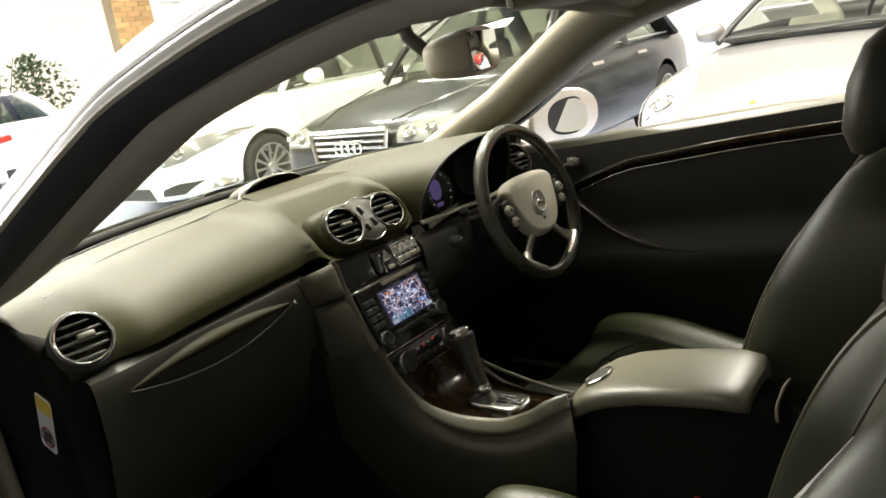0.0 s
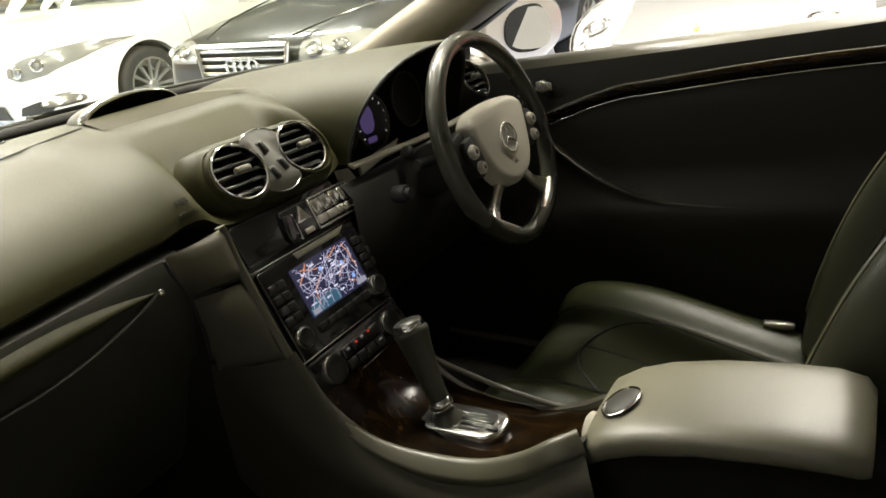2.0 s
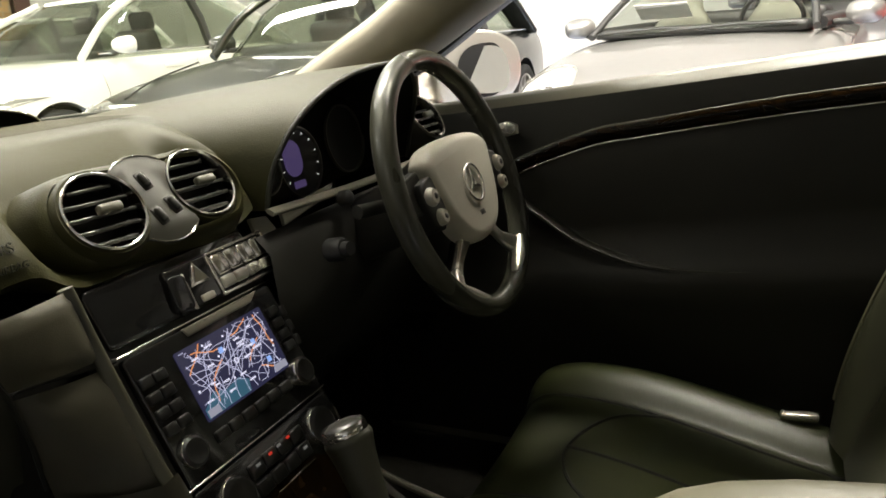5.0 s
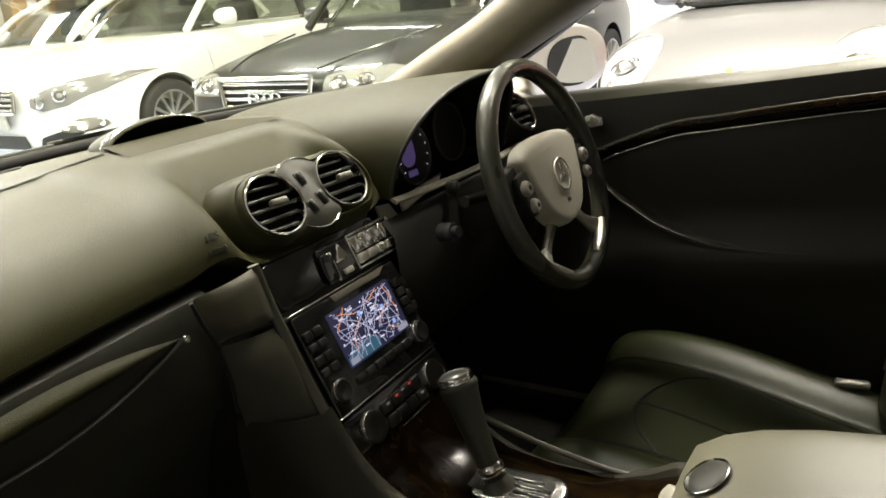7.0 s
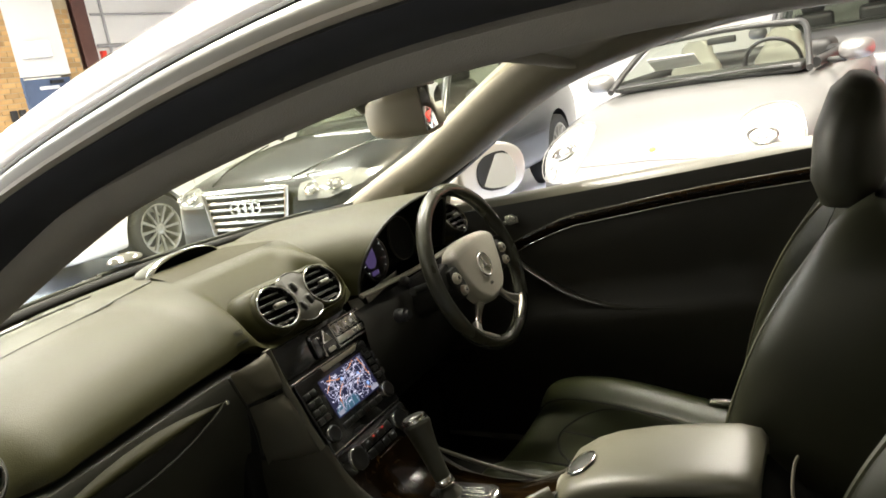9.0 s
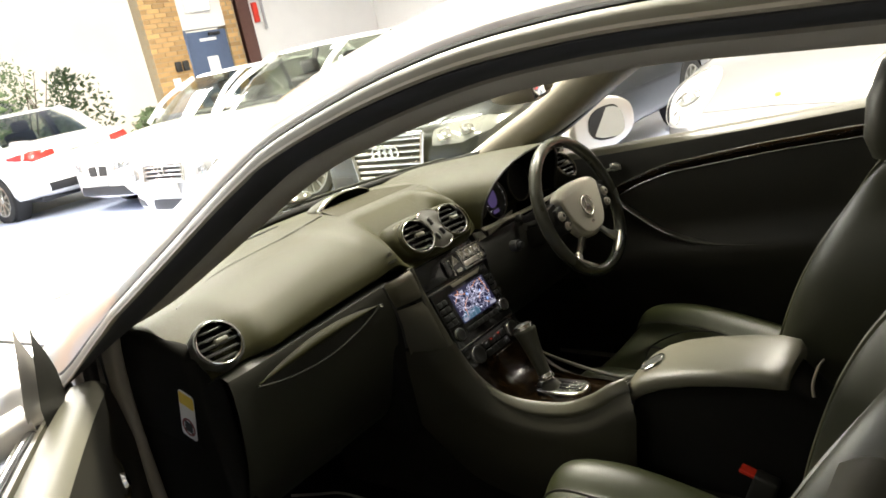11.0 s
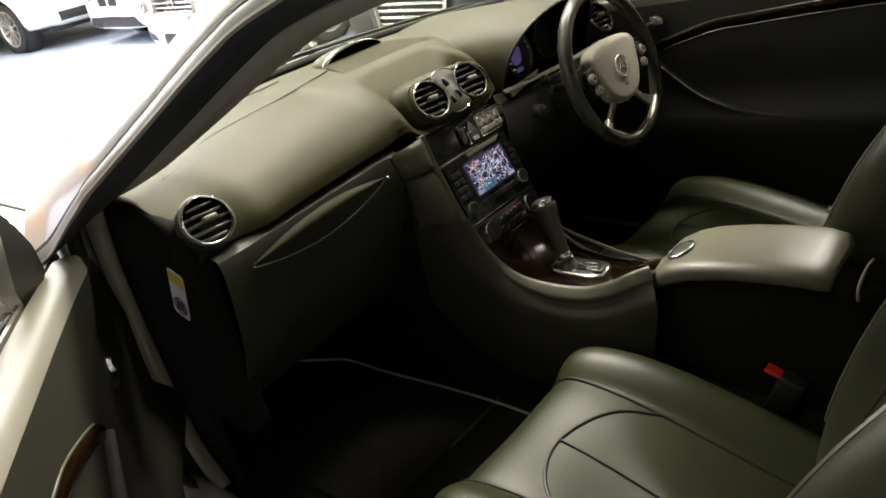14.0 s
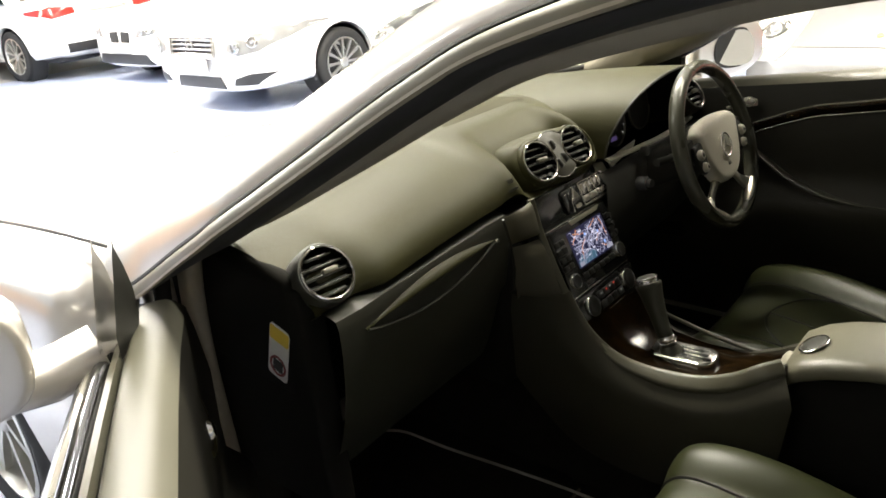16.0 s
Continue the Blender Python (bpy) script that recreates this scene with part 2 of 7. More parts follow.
def lerp_table(table, x):
    """Piecewise smooth values from rows (x, a, b, ...)."""
    if x <= table[0][0]:
        return table[0][1:]
    for r, s in zip(table, table[1:]):
        if x <= s[0]:
            t = (x - r[0]) / (s[0] - r[0])
            t = t * t * (3 - 2 * t)
            return tuple(a + (b - a) * t for a, b in zip(r[1:], s[1:]))
    return table[-1][1:]

# ---- the hall ----
FLOOR_M = mat("pale_blue_epoxy_floor", (0.46, 0.51, 0.66), 0.28, vary=0.07, scale=1.3, rough_vary=0.12, bump=0.05, bump_scale=30)
WALL_M = mat("white_painted_wall", (0.80, 0.78, 0.74), 0.7, vary=0.04, scale=3)
# South and west walls and ceiling are unseen, greyed to hold back bounced light.
GREY_WALL_M = mat("unseen_grey_wall", (0.30, 0.29, 0.27), 0.8, vary=0.1, scale=3, bump=0.3, bump_scale=40)
CEIL_M = mat("unseen_grey_ceiling", (0.38, 0.37, 0.35), 0.7, vary=0.08, scale=2)
MORTAR_M = mat("pale_mortar", (0.42, 0.33, 0.20), 0.9)
BROWN_M = mat("brown_painted_steel", (0.10, 0.042, 0.03), 0.5, vary=0.15)
BLUE_M = mat("blue_painted_door", (0.085, 0.12, 0.20), 0.45, vary=0.1)
PAPER_M = mat("white_paper", (0.82, 0.82, 0.80), 0.8)
BRICK_M = mat("yellow_brick", (0.50, 0.31, 0.13), 0.85, vary=0.2, scale=8, bump=0.4, bump_scale=90)
oi = BRICK_M.node_tree.nodes.new("ShaderNodeObjectInfo")
hs = BRICK_M.node_tree.nodes.new("ShaderNodeHueSaturation")
mr = BRICK_M.node_tree.nodes.new("ShaderNodeMapRange")
mr.inputs["To Min"].default_value, mr.inputs["To Max"].default_value = 0.7, 1.25
bsdf = BRICK_M.node_tree.nodes["Principled BSDF"]
src = bsdf.inputs["Base Color"].links[0].from_socket
BRICK_M.node_tree.links.new(oi.outputs["Random"], mr.inputs["Value"])
BRICK_M.node_tree.links.new(mr.outputs[0], hs.inputs["Value"])
BRICK_M.node_tree.links.new(src, hs.inputs["Color"])
BRICK_M.node_tree.links.new(hs.outputs[0], bsdf.inputs["Base Color"])


def slab(name, lo, hi, material, label, category="wall"):
    bm = bm_new()
    box(bm, [b - a for a, b in zip(lo, hi)], Matrix.Translation([(a + b) / 2 for a, b in zip(lo, hi)]))
    return tagged(part(name, bm, material, None, "", 0), label, category, kind="structure")


X0, X1, Y0, YN = -7.0, 11.0, -6.0, 9.9
slab("floor", (X0, Y0, -0.1), (X1, YN + 0.3, 0.0), FLOOR_M, "glossy pale blue epoxy showroom floor", "floor")
slab("ceiling", (X0, Y0, CEIL), (X1, YN + 0.3, CEIL + 0.1), CEIL_M, "unseen hall ceiling, grey to cut bounced light", "ceiling")
slab("wall_east", (X1, Y0, 0), (X1 + 0.2, YN + 0.3, CEIL), WALL_M, "plain white painted hall wall")
slab("wall_south", (X0, Y0 - 0.2, 0), (X1, Y0, CEIL), GREY_WALL_M, "unseen hall wall, grey to cut bounced light")
slab("wall_west", (X0 - 0.2, Y0, 0), (X0, YN + 0.3, CEIL), GREY_WALL_M, "unseen hall wall, grey to cut bounced light")
# north wall: wide open gateway, brick pier, blue door, brown post, white wall
slab("wall_north_lintel", (X0, YN, 3.3), (5.65, YN + 0.25, CEIL), WALL_M, "white lintel over the open gateway")
pier = slab("wall_north_pier", (5.67, YN + 0.012, 0), (6.33, YN + 0.25, CEIL), MORTAR_M, "yellow brick pier beside the blue door")
pier2 = slab("wall_north_brick", (7.19, YN + 0.012, 0), (7.45, YN + 0.25, CEIL), MORTAR_M, "yellow brick strip beside the blue door")
slab("wall_north_over_door", (6.33, YN, 2.16), (7.19, YN + 0.25, CEIL), WALL_M, "white panel above the blue door")
slab("wall_north", (7.75, YN, 0), (X1, YN + 0.25, CEIL), WALL_M, "white painted wall with conduits")
bm = bm_new()
box(bm, (0.26, 0.02, CEIL), pose(7.60, YN - 0.06, CEIL / 2), 0.004)
box(bm, (0.26, 0.02, CEIL), pose(7.60, YN + 0.14, CEIL / 2), 0.004)
box(bm, (0.02, 0.2, CEIL), pose(7.60, YN + 0.04, CEIL / 2), 0.004)
tagged(part("steel_post", bm, BROWN_M, None, "", 30), "brown painted steel column against the wall", "column", kind="structure")
bd = tagged(part("door_1", box(bm_new(), (0.84, 0.05, 2.12), pose(6.76, YN + 0.06, 1.06), 0.006, 2), BLUE_M, None, "", 30), "closed blue painted steel door with paper notice", "door", kind="structure")
part("paper_notice", box(bm_new(), (0.22, 0.003, 0.36), pose(6.79, YN + 0.032, 1.52)), PAPER_M, bd, "white paper notice")
part("door_sign", box(bm_new(), (0.34, 0.003, 0.05), pose(6.79, YN + 0.032, 1.98)), PAPER_M, bd)
part("door_closer", box(bm_new(), (0.22, 0.05, 0.05), pose(6.92, YN + 0.01, 2.06), 0.008, 2), STEEL_DARK, bd)
part("door_frame", box(bm_new(), (0.05, 0.08, 2.16), pose(6.34, YN + 0.03, 1.08), 0.005, 1), BLUE_M, bd)
lb = thing("exit_sign", "white lit sign box above the blue door", "sign")
part("sign_box", box(bm_new(), (0.46, 0.10, 0.26), pose(6.67, YN - 0.05, 2.55), 0.01, 2), WHITE_PLASTIC, lb)
part("sign_face", box(bm_new(), (0.42, 0.004, 0.22), pose(6.67, YN - 0.103, 2.55)), glow_mat("lit_sign_face", (1.0, 0.98, 0.9), 1.4), lb)
ws_ = thing("wall_switch", "small dark switch boxes on the brick pier", "switch")
for k in range(2):
    part("switch_box", box(bm_new(), (0.10, 0.05, 0.16), pose(6.05 + 0.14 * k, YN - 0.03, 1.62), 0.01, 2), STEEL_DARK, ws_)
nb = thing("notice_sheet", "pale paper notices on the brick pier", "notice")
for k, (dx, z) in enumerate(((0.0, 1.35), (0.16, 1.28))):
    part("sheet", box(bm_new(), (0.14, 0.004, 0.20), pose(5.97 + dx, YN - 0.004, z, 0, 4 * k, 0)), PAPER_M, nb)
fe = thing("fire_alarm", "red alarm box on the white wall", "alarm")
part("alarm_box", box(bm_new(), (0.10, 0.06, 0.34), pose(7.87, YN - 0.03, 2.3), 0.01, 2), RED, fe)
cd = thing("conduit", "grey pipes along the white wall", "pipe")
for z, r in ((2.55, 0.03), (3.05, 0.02)):
    part("pipe", tube(bm_new(), [Vector((7.79, YN - 0.05, z)), Vector((X1 - 0.1, YN - 0.05, z))], r, 10), mat("grey_pipe", (0.35, 0.34, 0.33), 0.5), cd)
part("pipe", tube(bm_new(), [Vector((8.02, YN - 0.05, z)) for z in (2.0, 3.0, CEIL)], 0.025, 10, (1, 0, 0)), mat("grey_pipe", (0.35, 0.34, 0.33), 0.5), cd)
# outside the gateway
GROUND_M = mat("sunlit_concrete_yard", (0.55, 0.53, 0.48), 0.85, vary=0.15, scale=0.8)
slab("ground", (-60, YN + 0.3, -0.12), (70, 90, -0.02), GROUND_M, "sunlit pale concrete yard", "ground")
slab("yard_wall", (-12, 20, 0), (5.5, 20.2, 2.6), mat("peach_render", (0.70, 0.42, 0.26), 0.85, vary=0.1, scale=2), "peach rendered yard wall", "wall")
slab("yard_building", (5.0, 15.5, 0), (16, 20.5, 5.0), mat("cream_render", (0.72, 0.66, 0.55), 0.85, vary=0.08, scale=1), "cream rendered building across the yard", "building")
LEAF = mat("bush_leaf", (0.12, 0.165, 0.07), 0.6, vary=0.5, scale=3)
STEM = mat("bark", (0.10, 0.07, 0.045), 0.9)


def bush(x, y, h, w, seed, label):
    r = random.Random(seed)
    root = thing("bush", label, "bush", "bushes in the yard", pose(x, y, -0.02))
    for k in range(5):
        a = r.uniform(0, 6.3)
        part("stem", tube(bm_new(), [Vector((0.1 * math.cos(a), 0.1 * math.sin(a), 0)), Vector((w * 0.3 * math.cos(a), w * 0.3 * math.sin(a), h * 0.5)), Vector((w * 0.45 * math.cos(a), w * 0.45 * math.sin(a), h * 0.85))], 0.02, 6, scale=lambda t: 1 - 0.7 * t), STEM, root)
    bm = bm_new()
    for k in range(1100):
        a, u, q = r.uniform(0, 6.3), r.random() ** 0.5, r.uniform(0.12, 1)
        rad = w * 0.5 * u * (0.75 + 0.3 * math.sin(3 * a + seed)) * math.sin(math.pi * min(1, q * 0.9 + 0.1)) ** 0.4
        c = Vector((rad * math.cos(a), rad * math.sin(a), h * q))
        d = Vector((r.uniform(-1, 1), r.uniform(-1, 1), r.uniform(-0.4, 1))).normalized()
        s = d.orthogonal().normalized() * r.uniform(0.02, 0.045)
        l = r.uniform(0.07, 0.14)
        bm.faces.new([bm.verts.new(p) for p in (c, c + d * l * 0.5 + s, c + d * l, c + d * l * 0.5 - s)])
    part("crown", bm, LEAF, root, "", 0)
    return root


for k, (x, y, h, w) in enumerate(((2.2, 17.2, 2.2, 2.6), (4.6, 18.2, 1.7, 2.0), (6.2, 14.6, 1.2, 1.3), (0.2, 18.6, 2.5, 2.4), (8.4, 14.9, 1.0, 1.4), (5.5, 12.6, 2.0, 1.5), (5.2, 14.4, 2.5, 1.9))):
    bush(x, y, h, w, 11 + k, "leafy green bush in the sunlit yard")
sun = bpy.data.lights.new("sun", "SUN")
sun.energy, sun.angle, sun.color = 5.0, radians(0.5), (1.0, 0.95, 0.86)
so = new("sun", sun)
so.matrix_world = look((0, 0, 0), (0.30, 0.70, -0.65)) @ Matrix.Identity(4)

# ceiling lamp fittings, assumed out of view, one per row of LAMPS
TUBE_GLOW = glow_mat("lamp_tube", (1.0, 0.95, 0.84), 6.0)
first = None
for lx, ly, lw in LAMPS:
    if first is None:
        first = thing("ceiling_lamp", "long white fluorescent lamp fitting assumed on the unseen ceiling", "lamp", "hall ceiling lamps", pose(lx, ly, CEIL))
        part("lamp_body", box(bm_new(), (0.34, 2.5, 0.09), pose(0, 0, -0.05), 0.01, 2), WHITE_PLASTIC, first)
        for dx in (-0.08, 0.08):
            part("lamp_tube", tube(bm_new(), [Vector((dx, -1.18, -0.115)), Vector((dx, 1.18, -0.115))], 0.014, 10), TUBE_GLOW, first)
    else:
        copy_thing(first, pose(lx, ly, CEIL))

# ---- the silver coupe that the camera looks into ----
coupe = thing("silver_coupe", "champagne silver right-hand-drive coupe with black leather cabin", "car")
FLIP = Matrix.Diagonal((-1, 1, 1, 1))


def both(name, make, material, label="", flip_name=None):
    """A part and its mirror twin on the other side of the car."""
    out = []
    for m in (None, FLIP):
        bm = make()
        if m:
            bmesh.ops.transform(bm, matrix=m, verts=bm.verts[:])
        out.append(part(name, bm, material, coupe, label))
    return out


# roof rail: the line between paint and seal, from the mirror base over the door to the rear deck
RAIL = smooth_path([(-0.757, 0.36, 0.83), (-0.713, 0.162, 0.924), (-0.690, 0.05, 0.975), (-0.657, -0.092, 1.056), (-0.62, -0.25, 1.147),
                    (-0.599, -0.36, 1.196), (-0.578, -0.56, 1.246), (-0.570, -0.72, 1.266), (-0.572, -0.92, 1.266), (-0.585, -1.25, 1.235),
                    (-0.63, -1.65, 1.11), (-0.69, -2.02, 0.93)], 6)
OUT = (-0.92, 0, 0.39)


def rail_part(section, drift=0.0, bow=0.0):
    """Sweep a section along the rail; drift and bow move it down or up towards the pillar's foot."""
    def make():
        loops = []
        for i, p in enumerate(RAIL):
            t = (RAIL[min(i + 1, len(RAIL) - 1)] - RAIL[max(i - 1, 0)]).normalized()
            s = t.cross(Vector(OUT)).normalized()
            u = s.cross(t).normalized()
            y = max(-0.5, min(0.35, p.y)) + 0.25
            k = drift * y + bow * y * y
            f = 1 - 0.62 * max(0.0, min(1.0, (p.y - 0.04) / 0.24))
            loops.append([p + s * (a + (k if a > 0.015 else 0.0)) + u * (b * f if b > 0 else b) for a, b in section])
        return rings(bm_new(), loops, True, True)
    return make


STRIP_M = mat("olive_drip_strip", (0.070, 0.063, 0.032), 0.42, vary=0.1)
both("roof_rail", rail_part([(-0.075, -0.012), (-0.055, 0.028), (-0.022, 0.060), (0.010, 0.076), (0.026, 0.0805), (0.032, 0.079), (0.034, 0.060), (0.0, 0.020), (-0.06, -0.03)], 0.03), PAINT_SILVER)
LIP_M = mat("pale_seal_lip", (0.19, 0.165, 0.115), 0.45, vary=0.1)
both("rail_gap", rail_part([(0.0315, 0.0800), (0.0335, 0.0825), (0.0375, 0.0835), (0.0375, 0.074)], 0.03), RUBBER)
both("drip_strip", rail_part([(0.037, 0.079), (0.041, 0.086), (0.050, 0.0905), (0.059, 0.0905), (0.061, 0.082), (0.038, 0.070)], 0.03), STRIP_M)
both("seal_lip", rail_part([(0.0585, 0.0915), (0.0625, 0.0920), (0.0640, 0.087), (0.0600, 0.086)], 0.03), LIP_M)
both("door_seal", rail_part([(0.063, 0.088), (0.067, 0.078), (0.0665, 0.062), (0.062, 0.046), (0.058, 0.034), (0.053, 0.026), (0.03, 0.030), (0.04, 0.075)], 0.015), RUBBER, "black rubber door seal")
both("pillar_trim", rail_part([(0.053, 0.030), (0.060, 0.018), (0.059, 0.0), (0.052, -0.018), (0.040, -0.040), (0.022, -0.060), (-0.005, -0.069), (-0.036, -0.066), (-0.060, -0.054), (-0.070, -0.034), (-0.064, -0.014), (-0.040, 0.004), (0.03, 0.030)], -0.03, -0.05), TRIM_GREY, "beige fabric pillar trim")

# windscreen
WS_BASE = lambda x: Vector((x, 0.555 - 0.42 * x * x, 0.882))
WS_TOP = lambda x: Vector((x * 0.79, -0.19 - 0.30 * x * x, 1.285 - 0.14 * x * x))


def screen_surface(nu=28, nv=10, lift=0.0):
    bm = bm_new()
    g = []
    for j in range(nv + 1):
        t = j / nv
        row = []
        for i in range(nu + 1):
            x = -0.735 + 1.47 * i / nu
            p = WS_BASE(x).lerp(WS_TOP(x), t)
            p.z += 0.03 * math.sin(math.pi * t) + lift
            row.append(bm.verts.new(p))
        g.append(row)
    for a, b in zip(g, g[1:]):
        for i in range(nu):
            bm.faces.new((a[i], a[i + 1], b[i + 1], b[i]))
    return bm


ws = part("windscreen", screen_surface(), GLASS_WS, coupe, "tinted laminated windscreen")
ws.visible_shadow = False

for sx in (-1, 1):
    rim = []
    for j in range(13):
        t = j / 12
        p = WS_BASE(sx * 0.722).lerp(WS_TOP(sx * 0.722), t)
        p.z += 0.03 * math.sin(math.pi * t) - 0.004
        rim.append(p)
    part("screen_border", sweep(bm_new(), rim, rrect(0.030, 0.003, 0.001, 1), (0, 0.6, 1)), RUBBER, coupe, "black printed border of the windscreen")
bm = bm_new()
sweep(bm, [WS_BASE(-0.73 + 1.46 * i / 30) + Vector((0, 0.0, 0.0)) for i in range(31)], rrect(0.05, 0.018, 0.006, 2), (0, 0.4, 1))
part("cowl_seal", bm, RUBBER, coupe, "black rubber strip along the screen base")
bm = bm_new()
sweep(bm, [WS_BASE(-0.64 + 1.28 * i / 30) + Vector((0, 0.055, -0.016)) for i in range(31)], rrect(0.08, 0.016, 0.006, 2), (0, 0.2, 1))
part("cowl_panel", bm, BLACK, coupe)
for x0, x1, dz in ((-0.62, 0.02, 0.012), (0.02, 0.60, 0.014)):
    bm = bm_new()
    tube(bm, [WS_BASE(x0 + (x1 - x0) * i / 10) + Vector((0, 0.03 - 0.015 * i / 10, dz - 0.001)) for i in range(11)], 0.005, 8)
    box(bm, (0.05, 0.03, 0.014), Matrix.Translation(WS_BASE(x1) + Vector((0, 0.05, 0.002))), 0.006)
    part("wiper", bm, BLACK, coupe, "black windscreen wiper arm")
bm = bm_new()
for x in (0.10, ):
    lathe(bm, [(0, 0.012), (0.012, 0.011), (0.02, 0.004), (0.022, 0)], frame_axes(WS_BASE(x) + Vector((0, 0.03, 0.03)), (0, -0.3, 1)) @ Matrix.Diagonal((2.2, 1, 1, 1)), 16)
part("wiper_cap", bm, CHROME, coupe, "small bright wiper pivot cap")


# roof and headliner
def roof_surface(z_off, half_scale=1.0, y0=None):
    bm = bm_new()
    nu, nv = 20, 18
    g = []
    for j in range(nv + 1):
        t = j / nv
        row = []
        for i in range(nu + 1):
            u = -1 + 2 * i / nu
            yf = -0.20 - 0.17 * u * u
            yb = -1.75
            y = yf + (yb - yf) * t
            w, ze, zc = lerp_table([(0.2, 0.58, 1.20, 1.285), (0.36, 0.585, 1.215, 1.325), (0.6, 0.57, 1.27, 1.36), (0.9, 0.565, 1.285, 1.37), (1.25, 0.575, 1.25, 1.34), (1.75, 0.62, 1.09, 1.20)], -y)
            ze -= 0.01
            row.append(bm.verts.new((u * w * half_scale, y, ze + (zc - ze) * (1 - abs(u) ** 2.4) + z_off)))
        g.append(row)
    for a, b in zip(g, g[1:]):
        for i in range(nu):
            bm.faces.new((a[i], a[i + 1], b[i + 1], b[i]))
    return bm


part("roof_panel", roof_surface(0.012), PAINT_SILVER, coupe, "silver roof skin")
part("headliner", roof_surface(-0.045, 0.985), TRIM_GREY, coupe, "beige fabric headliner")
bm = bm_new()
sweep(bm, [WS_TOP(-0.72 + 1.44 * i / 24) + Vector((0, -0.02, -0.022)) for i in range(25)], rrect(0.10, 0.03, 0.012, 3), (0, -0.3, 1))
part("header_trim", bm, TRIM_GREY, coupe, "beige header trim above the screen")
for sx in (-1, 1):
    bm = bm_new()
    plate(bm, rrect(0.40, 0.15, 0.05, 5), 0.016, frame_axes((sx * 0.31, -0.40, 1.235), (0, -0.08, -1), (0, 1, 0)) , 0.006, 2)
    part("sun_visor", bm, TRIM_GREY, coupe, "folded beige sun visor")
    bm = bm_new()
    tube(bm, [Vector((sx * 0.11, -0.345, 1.238)), Vector((sx * 0.11, -0.345, 1.225)), Vector((sx * 0.13, -0.345, 1.225))], 0.006, 8, (0, 1, 0.1))
    part("visor_clip", bm, SILVER, coupe)

# rear-view mirror and sensor pod
RV = pose(0.083, -0.245, 1.153, -4, 0, 19)
RV_M = mat("mirror_housing_vinyl", (0.36, 0.32, 0.23), 0.5, vary=0.06)
rv = part("rear_view_mirror", rings(bm_new(), [[RV @ Vector((w * math.copysign(abs(math.cos(a)) ** 0.45, math.cos(a)), y, h * math.copysign(abs(math.sin(a)) ** 0.55, math.sin(a)))) for a in [2 * math.pi * k / 32 for k in range(32)]] for y, w, h in ((0.062, 0.045, 0.018), (0.055, 0.066, 0.028), (0.036, 0.088, 0.036), (0.005, 0.104, 0.041), (-0.038, 0.110, 0.043), (-0.043, 0.109, 0.042), (-0.043, 0.102, 0.036))]), RV_M, coupe, "beige-grey rear-view mirror housing", 60)
part("mirror_glass", box(bm_new(), (0.198, 0.004, 0.070), RV @ pose(0, -0.0445, 0), 0.0015, 1), MIRROR, rv)
part("mirror_stem", tube(bm_new(), [Vector((0.03, -0.20, 1.17)), Vector((0.01, -0.18, 1.20)), Vector((0, -0.17, 1.262))], 0.014, 10, (1, 0, 0)), PANEL, rv)
bm = bm_new()
lathe(bm, [(0, 0.034), (0.025, 0.031), (0.042, 0.020), (0.050, 0.0), (0.046, -0.02)], frame_axes((-0.055, -0.185, 1.240), (-0.1, -0.2, -1)) @ Matrix.Diagonal((1.3, 1, 1, 1)), 24)
part("sensor_pod", bm, BLACK, coupe, "dark round rain sensor pod")

# ---- dashboard ----
DASH = [(0.585, 0.850), (0.55, 0.868), (0.45, 0.890), (0.33, 0.903), (0.20, 0.910), (0.11, 0.906), (0.045, 0.894), (-0.002, 0.877), (-0.034, 0.851), (-0.049, 0.822), (-0.046, 0.8005), (0.02, 0.797)]


def dash_point(x, k):
    y, z = DASH[k]
    a = abs(x) / 0.66
    if k <= 4:
        y -= 0.36 * x * x * (1 - k / 5)
    z -= 0.034 * a ** 4 * (1 if k < 9 else 0.5)
    if x > -0.2:
        z += 0.006
    if k >= 5:
        q = max(0.0, min(1.0, (0.195 - x) / 0.08))
        y += q * q * (3 - 2 * q) * (0.006 + 0.034 * max(0.0, min(1.0, (x + 0.61) / 0.36)))
        w = max(0.0, min(1.0, (0.140 - abs(x)) / 0.02))
        if k in (6, 7, 8):
            y += 0.06 * w
        if k >= 8:
            z += ((0.800, 0.798, 0.782, 0.780)[k - 8] - z) * w
        q = max(0.0, min(1.0, (abs(x) - 0.545) / 0.06))
        y += 0.030 * q * q * (3 - 2 * q)
    if k >= 5 and 0.150 < x < 0.535:
        y, z = 0.10 + 0.002 * (k - 5), 0.895 - 0.022 * (k - 5)
    return Vector((x, y, z))


def loft_grid(fn, us, vs):
    bm = bm_new()
    g = [[bm.verts.new(fn(u, v)) for v in vs] for u in us]
    for a, b in zip(g, g[1:]):
        for i in range(len(vs) - 1):
            bm.faces.new((a[i], a[i + 1], b[i + 1], b[i]))
    return bm


dash = part("dashboard", loft_grid(dash_point, [-0.672 + 1.344 * i / 64 for i in range(65)], list(range(len(DASH)))), SOFT, coupe, "dark grey soft vinyl dashboard top")
subdivided(dash, 1)

